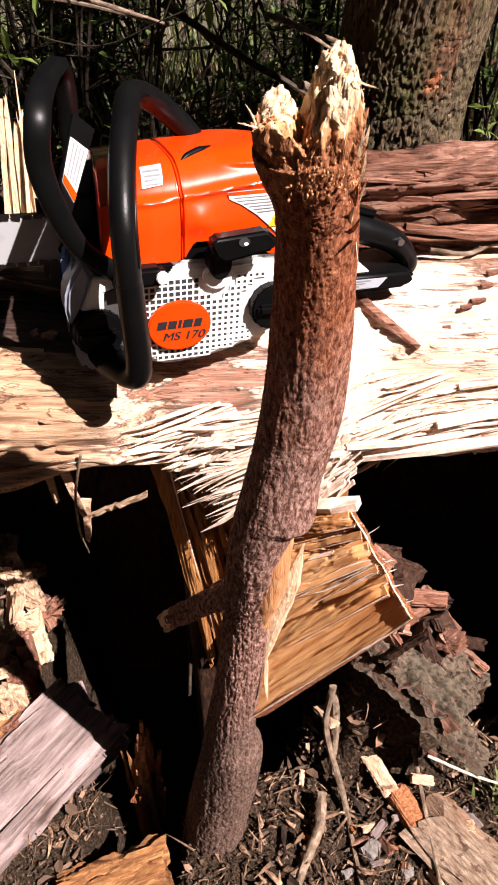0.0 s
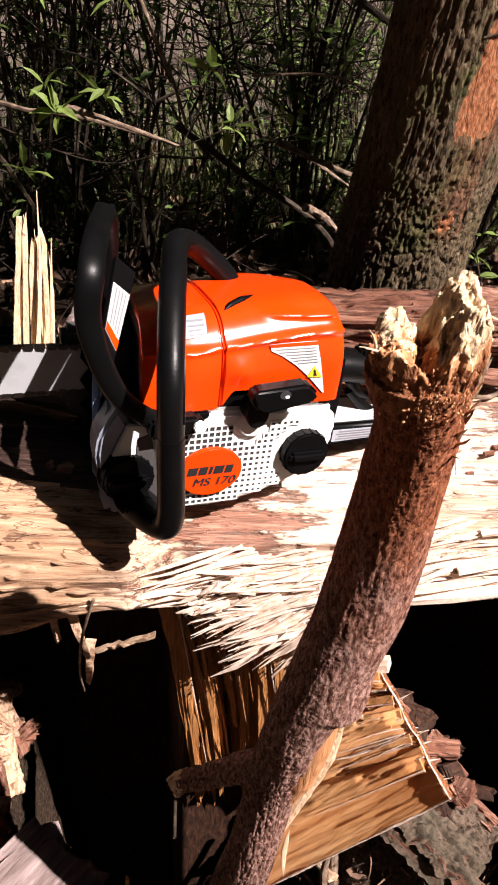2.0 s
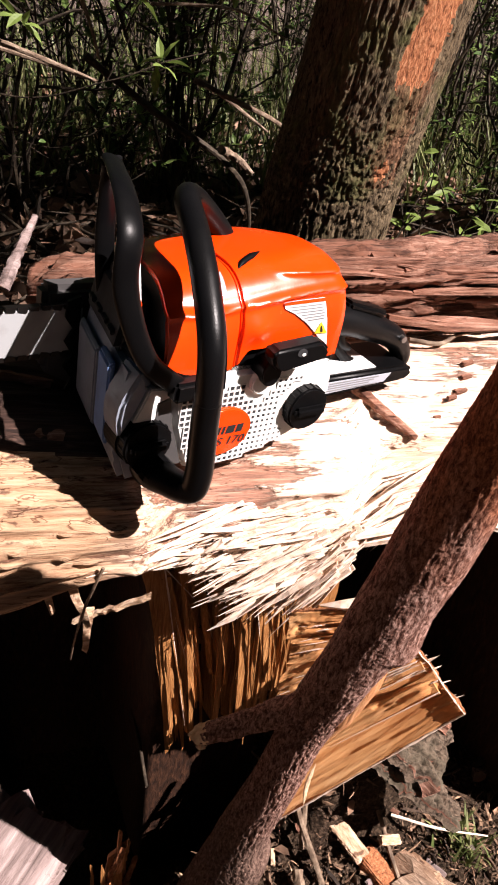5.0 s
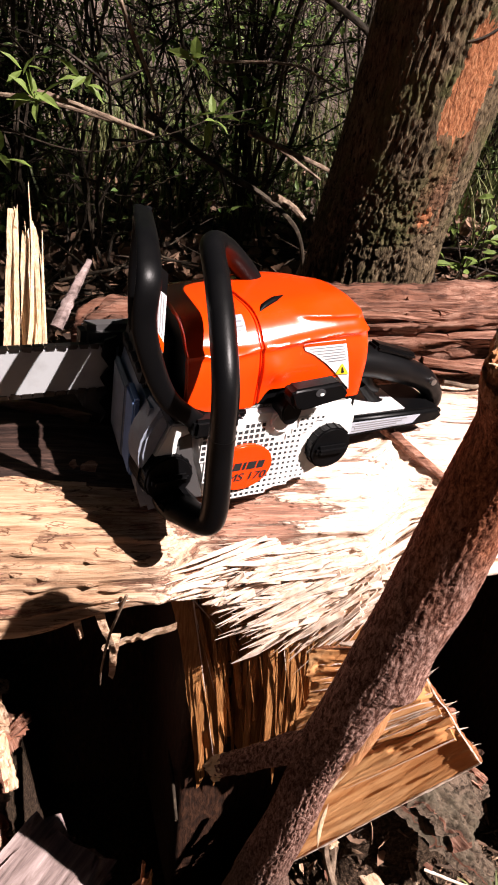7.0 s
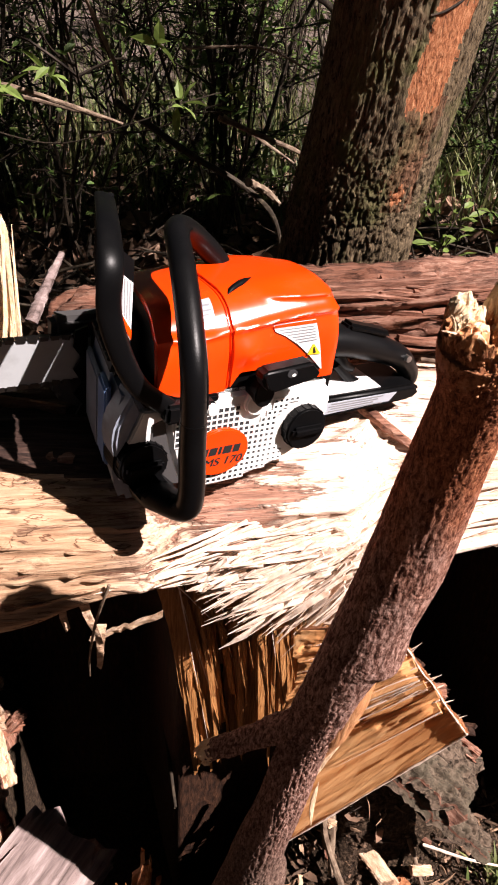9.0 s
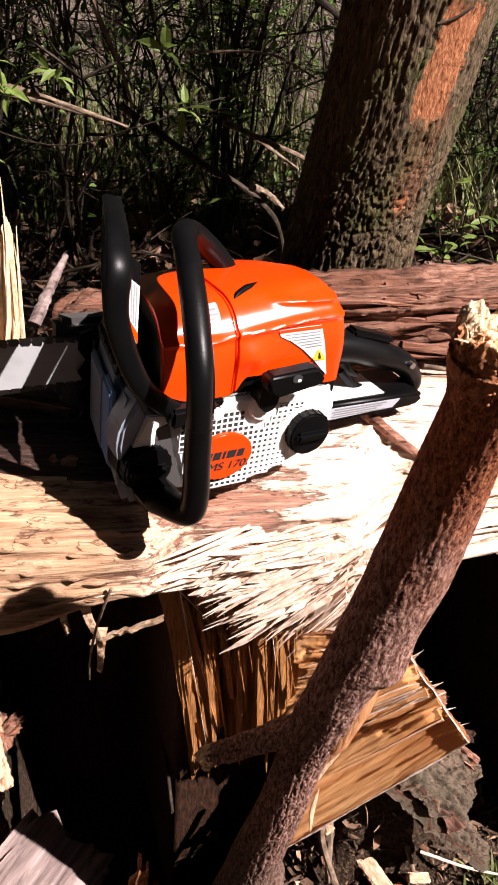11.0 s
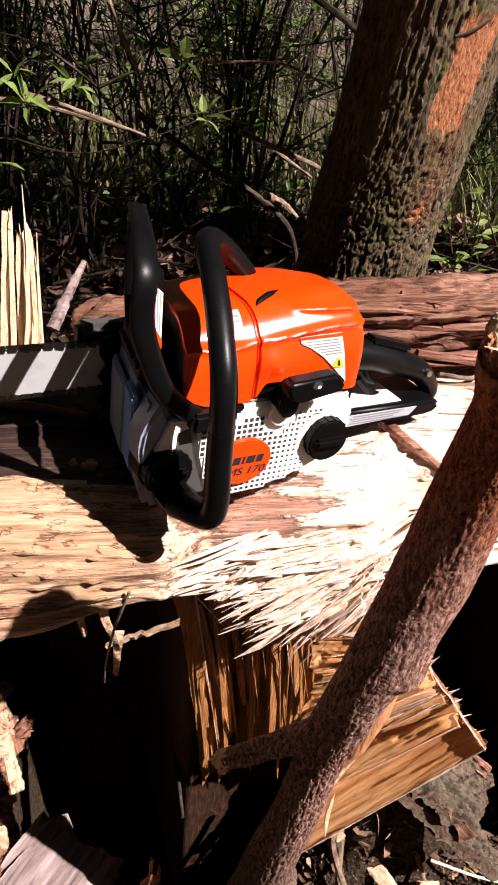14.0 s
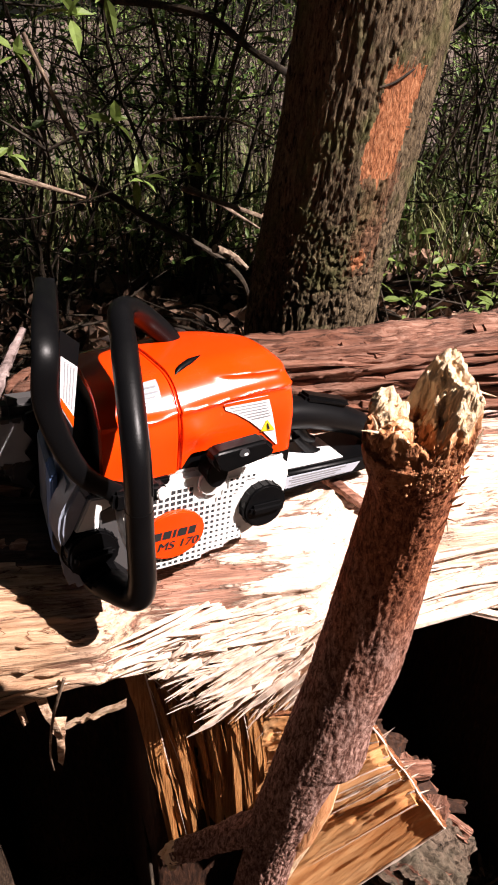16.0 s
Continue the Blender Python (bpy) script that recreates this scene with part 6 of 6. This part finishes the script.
for x, y, s in ((0.240, 0.700, 0.015), (0.226, 0.690, 0.011), (0.250, 0.712, 0.012), (0.205, 0.675, 0.008), (0.262, 0.735, 0.014)):
    yy, zz = min((log_skin(x, f / 400) for f in range(120, 300)), key=lambda q: abs(q[0] - y))
    chunk("bark_flake", "small dark flake of bark lying on the log", "bark", pose(x, yy, zz + 0.003, 5, -4, 900 * s), (s, s * 0.45, 0.004), M_RED, int(s * 2000), 2.5, "bark flakes on the log")


def litter():
    rng = random.Random(21)
    datas = []
    for i in range(15000):
        if i < 420:
            x, y = rng.uniform(-0.6, 0.9), rng.uniform(0.25, 0.75)
            L = rng.uniform(0.008, 0.028)
        elif i < 4200:
            x, y = rng.uniform(-4.5, 4.5), rng.uniform(-4, 0.3)
            L = rng.uniform(0.03, 0.085)
        else:
            y = 0.98 + abs(rng.gauss(0, 1.5))
            x = rng.uniform(-0.5, 0.5) * (1.2 + y)
            L = rng.uniform(0.03, 0.085)
        if math.hypot(x - 0.2, y - 1.12) < 0.14 or ground_z(x, y) < -0.08:
            continue
        z = ground_z(x, y) + rng.uniform(0.0, 0.02 if i < 4200 else 0.07)
        W = L * rng.uniform(0.4, 0.7)
        rot = Euler((rng.gauss(0, 0.6), rng.gauss(0, 0.6), rng.uniform(0, 6.28))).to_matrix()
        cu = rng.uniform(0.1, 0.7)
        sh = [(-L / 2, 0, 0), (-L / 5, -W / 2, cu * W), (L / 4, -W / 2.4, cu * W), (L / 2, 0, 0.1 * L), (L / 4, W / 2.4, cu * W), (-L / 5, W / 2, cu * W), (0, 0, 0)]
        v = [tuple(Vector((x, y, z)) + rot @ Vector(p)) for p in sh]
        datas.append((v, [(6, 0, 1), (6, 1, 2), (6, 2, 3), (6, 3, 4), (6, 4, 5), (6, 5, 0)]))
    tagged(part("leaf_litter", merged(datas), M_DEAD, smooth=False), "brown dead leaves covering the forest floor", "leaf litter", kind="stuff")
    datas = []
    crumbs = []
    for i in range(17000):
        x, y = rng.uniform(-0.42, 0.55), rng.uniform(0.25, 0.66)
        if ground_z(x, y) < -0.30:
            continue
        z = ground_z(x, y) + rng.uniform(-0.002, 0.008)
        if rng.random() < 0.84:
            r = rng.choice((0.0008, 0.0012, 0.0016, 0.0022, 0.0034)) * rng.uniform(0.6, 1.3)
            c = Vector((x, y, z))
            rot = Euler((rng.uniform(0, 6), rng.uniform(0, 6), rng.uniform(0, 6))).to_matrix()
            v = [tuple(c + rot @ (Vector(d) * r * rng.uniform(0.4, 1.6))) for d in ((1, 0, 0), (0, 1, 0), (-1, 0, 0), (0, -1, 0), (0, 0, 1), (0, 0, -1))]
            crumbs.append((v, [(0, 1, 4), (1, 2, 4), (2, 3, 4), (3, 0, 4), (1, 0, 5), (2, 1, 5), (3, 2, 5), (0, 3, 5)]))
        else:
            a, L = rng.uniform(0, 6.28), rng.choice((rng.uniform(0.006, 0.02), rng.uniform(0.008, 0.045)))
            w = rng.choice((rng.uniform(0.0008, 0.0018), rng.uniform(0.001, 0.003), rng.uniform(0.002, 0.005), rng.uniform(0.003, 0.008)))
            datas.append(shard_data((x, y, z), (x + L * math.cos(a), y + L * math.sin(a), z + rng.uniform(-0.004, 0.016)), w, w * 0.6, rng, twist=0.9))
    tagged(part("soil_crumbs", merged(crumbs), M_CRUMB, smooth=False), "dark crumbs of soil and rotten wood on the ground", "soil", kind="stuff")
    tagged(part("wood_chips", merged(datas), M_LITTER, smooth=False), "small pale and brown wood chips scattered on the ground", "wood chips", kind="stuff")
    datas = []
    for i in range(600):
        y = 1.0 + abs(rng.gauss(0, 1.2))
        x = rng.uniform(-0.5, 0.5) * (1.2 + y)
        if math.hypot(x - 0.2, y - 1.12) < 0.3:
            continue
        z = ground_z(x, y) + rng.uniform(0.01, 0.10)
        a, L = rng.uniform(0, 6.28), rng.uniform(0.08, 0.5)
        p0 = Vector((x, y, z))
        p1 = p0 + Vector((L * math.cos(a), L * math.sin(a), rng.uniform(-0.03, 0.12)))
        m = p0.lerp(p1, 0.5) + Vector((rng.gauss(0, 0.02), rng.gauss(0, 0.02), 0.01))
        r = rng.uniform(0.0015, 0.006)
        datas.append(tube_data([p0, m, p1], [r, r * 0.9, r * 0.5], 5, 6, cap=False))
    tagged(part("brushwood", merged(datas), M_SHRUB), "thin dry sticks lying over the forest floor", "brushwood", kind="stuff")


litter()


# ---------------------------------------------------------------- undergrowth
def shrub(x, y, height, spread, seed, leaves, label):
    rng = random.Random(seed)
    sh = thing("shrub", label, "shrub", Matrix.Translation((x, y, ground_z(x, y) - 0.02)), group="undergrowth shrubs")
    stems, lv = [], []
    for i in range(rng.randint(9, 14)):
        a = rng.uniform(0, 6.28)
        h = height * rng.uniform(0.55, 1.1)
        lean = spread * rng.uniform(0.1, 1.0)
        pts = [(rng.gauss(0, 0.05), rng.gauss(0, 0.05), 0)]
        for k in range(1, 5):
            f = k / 4
            pts.append((lean * f ** 1.3 * math.cos(a) + rng.gauss(0, 0.04), lean * f ** 1.3 * math.sin(a) + rng.gauss(0, 0.04), h * f))
        r = rng.uniform(0.003, 0.009)
        stems.append(tube_data(pts, [r, r * 0.8, r * 0.5, r * 0.25], 5, 12, cap=False))
        c = smooth_path(pts, 30)
        for j in range(9):
            k = rng.randint(4, 28)
            b = rng.uniform(0, 6.28)
            ln = rng.uniform(0.08, 0.35)
            e = c[k] + Vector((math.cos(b), math.sin(b), rng.uniform(-0.2, 0.9))) * ln
            mid = c[k].lerp(e, 0.5) + Vector((rng.gauss(0, 0.02), rng.gauss(0, 0.02), rng.gauss(0, 0.02)))
            stems.append(tube_data([c[k], mid, e], [r * 0.45, r * 0.3, r * 0.12], 4, 6, cap=False))
            for q in range(leaves):
                t = rng.uniform(0.3, 1.0)
                p = c[k].lerp(e, t)
                d = (rng.gauss(0, 1), rng.gauss(0, 1), rng.gauss(0.3, 0.6))
                lv.append(leaf_data(p, d, rng.uniform(0.02, 0.05), rng.uniform(0.008, 0.02), rng))
    part("stem_tangle", merged(stems), M_SHRUB, sh)
    if lv:
        part("foliage", merged(lv), M_LEAFD, sh, smooth=False)


rngs = random.Random(77)
for i in range(96):
    y = 2.15 + 6.0 * (i / 96) ** 1.25 + rngs.uniform(-0.2, 0.2)
    x = rngs.uniform(-0.5, 0.62) * (0.6 + y) + 0.1
    shrub(x, y, rngs.uniform(0.8, 2.2), rngs.uniform(0.3, 0.9), 100 + i, rngs.choice((2, 3, 5, 7)), "tangled thin-stemmed shrub with small green leaves")


# young leafy sapling behind the saw
def sapling():
    sp = thing("sapling", "young sapling with fresh light green leaves", "sapling", Matrix.Translation((0, 0, 0)))
    rng = random.Random(4)
    twigs = [[(-0.62, 1.36, 0.18), (-0.56, 1.34, 0.60), (-0.46, 1.32, 0.84), (-0.359, 1.30, 0.855), (-0.277, 1.30, 0.848), (-0.131, 1.318, 0.813)],
             [(-0.277, 1.30, 0.848), (-0.28, 1.22, 0.87), (-0.29, 1.15, 0.885)],
             [(-0.46, 1.32, 0.84), (-0.25, 1.22, 0.80), (-0.12, 1.16, 0.84), (-0.045, 1.15, 0.872)],
             [(-0.12, 1.16, 0.84), (-0.09, 1.15, 0.90), (-0.083, 1.15, 0.94)], [(-0.045, 1.15, 0.872), (0.0, 1.15, 0.885), (0.029, 1.15, 0.890)],
             [(-0.187, 1.30, 1.02), (-0.165, 1.30, 0.95), (-0.145, 1.30, 0.905)]]
    for t, r in zip(twigs, (0.005, 0.0016, 0.0012, 0.0010, 0.0010, 0.002)):
        part("twig", tube_data(t, [r, r * 0.8, r * 0.6], 7, 30), M_TWIG if r > 0.003 else M_SHRUB, sp)
    for cx, cy, cz, n, s in ((-0.048, 1.15, 0.870, 7, 1.0), (-0.291, 1.15, 0.876, 8, 1.15), (-0.303, 1.15, 0.910, 5, 1.0), (-0.083, 1.15, 0.940, 5, 1.1), (0.029, 1.15, 0.893, 4, 0.7),
                             (-0.225, 1.15, 0.905, 6, 0.9), (-0.34, 1.15, 0.80, 5, 1.1), (-0.20, 1.16, 1.02, 5, 1.1), (-0.13, 1.16, 1.06, 5, 1.2), (-0.30, 1.16, 1.03, 6, 1.1), (-0.08, 1.2, 1.09, 5, 1.1)):
        for k in range(n):
            a = 2 * math.pi * (k + rng.uniform(-0.3, 0.3)) / n
            d = (math.cos(a), rng.gauss(-0.25, 0.35), math.sin(a) * 0.8 + 0.15)
            part("leaf", leaf_data((cx + rng.gauss(0, 0.004), cy, cz + rng.gauss(0, 0.004)), d, s * rng.uniform(0.026, 0.045), s * rng.uniform(0.010, 0.016), rng), M_LEAF, sp, smooth=False)


sapling()


# leafy seedlings on the sunny side of the trunk
def seedling(x, y, h, seed):
    rng = random.Random(seed)
    z0 = ground_z(x, y)
    sd = thing("seedling", "small green-leaved seedling beside the tree trunk", "seedling", Matrix.Translation((x, y, z0)), group="seedlings by the trunk")
    for i in range(4):
        a, ln = rng.uniform(0, 6.28), h * rng.uniform(0.6, 1.1)
        e = Vector((0.35 * ln * math.cos(a), 0.35 * ln * math.sin(a), ln))
        path = [Vector((0, 0, -0.02)), e * 0.5 + Vector((rng.gauss(0, 0.02), rng.gauss(0, 0.02), 0.03)), e]
        part("stem", tube_data(path, [0.0028, 0.0020, 0.0012], 6, 14), M_SHRUB, sd)
        for k in range(7):
            t = rng.uniform(0.45, 1.0)
            b = rng.uniform(0, 6.28)
            p = path[1].lerp(path[2], max(0, t * 2 - 1)) if t > 0.5 else path[1]
            part("leaf", leaf_data(p, (math.cos(b), math.sin(b), rng.uniform(-0.2, 0.5)), rng.uniform(0.03, 0.055), rng.uniform(0.012, 0.020), rng), M_LEAF, sd, smooth=False)


for i, (x, y, h) in enumerate(((0.56, 1.42, 0.46), (0.64, 1.55, 0.56), (0.50, 1.62, 0.62), (0.74, 1.48, 0.50), (0.47, 1.45, 0.30))):
    seedling(x, y, h, 500 + i)


def grass(name, label, n, place, low, high, seed):
    """Loose blades, each a thin bent strip."""
    rng = random.Random(seed)
    datas = []
    for i in range(n):
        x, y = place(rng)
        h, a, w = rng.uniform(low, high), rng.uniform(0, 6.28), rng.uniform(0.0012, 0.003) * (1 + 2 * high)
        bend = h * rng.uniform(0.2, 0.8)
        z = ground_z(x, y) - 0.01
        side = Vector((-math.sin(a), math.cos(a), 0)) * w
        pts = [Vector((x + bend * t * t * math.cos(a), y + bend * t * t * math.sin(a), z + h * t)) for t in (0, 0.35, 0.7, 1)]
        v = [tuple(p + side * k) for p, f in zip(pts, (1, 0.9, 0.6, 0.08)) for k in (-f, f)]
        datas.append((v, [(0, 1, 3, 2), (2, 3, 5, 4), (4, 5, 7, 6)]))
    tagged(part(name, merged(datas), M_GRASS, smooth=False), label, "grass", kind="stuff")


def in_brush(rng):
    y = 2.5 + abs(rng.gauss(0, 1.8))
    return rng.uniform(-0.55, 0.6) * (0.8 + y) + 0.1, y


grass("tall_grass", "thin green and straw grass growing through the undergrowth", 5200, in_brush, 0.10, 0.42, 61)
grass("grass_tuft", "small green grass tuft among the wood chips", 110, lambda r: (0.335 + r.gauss(0, 0.016), 0.478 + r.gauss(0, 0.016)), 0.015, 0.05, 62)


# bare branches in the undergrowth just behind the log
for lab, pts, r in (("bare dead branch slanting through the undergrowth", [(0.022, 1.30, 0.828), (0.10, 1.31, 0.799), (0.161, 1.32, 0.776), (0.26, 1.40, 0.72)], 0.0045),
                    ("pale broken dead branch on the forest floor", [(0.080, 1.33, 0.722), (0.116, 1.345, 0.703), (0.140, 1.33, 0.684)], 0.0075),
                    ("thin pale dead branch in the undergrowth", [(-0.200, 1.30, 1.04), (-0.166, 1.30, 0.96), (-0.138, 1.30, 0.898), (-0.12, 1.31, 0.84)], 0.0035),
                    ("thin pale dead branch in the undergrowth", [(-0.30, 1.25, 0.872), (-0.250, 1.25, 0.859), (-0.188, 1.25, 0.841), (-0.129, 1.25, 0.823)], 0.0042),
                    ("thin pale dead branch in the undergrowth", [(0.037, 1.35, 0.822), (0.093, 1.35, 0.792), (0.163, 1.35, 0.750)], 0.0036),
                    ("thin pale dead branch in the undergrowth", [(0.53, 1.5, 0.80), (0.576, 1.5, 0.903), (0.605, 1.5, 0.97)], 0.0030),
                    ("thin pale dead branch in the undergrowth", [(-0.014, 1.6, 0.895), (0.139, 1.6, 0.901), (0.242, 1.6, 0.864)], 0.0030),
                    ("dark arching branch in the undergrowth", [(-0.14, 1.34, 0.84), (-0.02, 1.36, 0.76), (0.10, 1.37, 0.69), (0.16, 1.40, 0.60), (0.18, 1.45, 0.40)], 0.0060),
                    ("dark arching branch in the undergrowth", [(-0.10, 1.9, 1.10), (0.10, 1.8, 1.08), (0.20, 1.7, 1.02), (0.34, 1.65, 0.9), (0.45, 1.6, 0.5)], 0.0080)):
    tagged(part("branch", tube_data(pts, [r, r * 0.9, r * 0.6], 9, 40, lambda f, a, q: q * (1 + 0.2 * fbm(math.cos(a), math.sin(a), f * 12))), M_TWIG if "d" == lab[5] or r < 0.0055 or r == 0.0075 else M_SHRUB), lab, "branch", "dead branches")


# pale splinters standing behind the bar
def spikes():
    sp = thing("standing_splinters", "upright pale splinters on a broken stub", "splinters")
    rng = random.Random(9)
    for i in range(7):
        u = i / 6
        top = 0.784 + 0.010 * rng.random() if i < 3 else 0.750 + 0.03 * rng.random()
        x0, x1 = -0.320 + 0.050 * u, -0.300 + (0.016 if i < 3 else 0.026) * u
        v, f = strip_data((x0, 0.900 + rng.uniform(-0.006, 0.006), 0.560), (x1, 0.955 + rng.uniform(-0.006, 0.006), top), rng.uniform(0.0045, 0.0075), 0.006, rng, taper=0.75, n=9)
        part("splinter", (v, f), M_BREAK, sp, smooth=False)
    for i in range(7):
        u = rng.random()
        x0, x1 = -0.316 + 0.052 * u, -0.298 + 0.032 * u
        top = 0.817 if i == 0 else rng.uniform(0.72, 0.775)
        v, f = shard_data((x0 if i else -0.292, 0.896, 0.580), (x1 if i else -0.279, 0.960, top), rng.uniform(0.003, 0.006), 0.004, rng, up=(0, 1, 0))
        part("splinter", (v, f), M_BREAK, sp, smooth=False)


spikes()
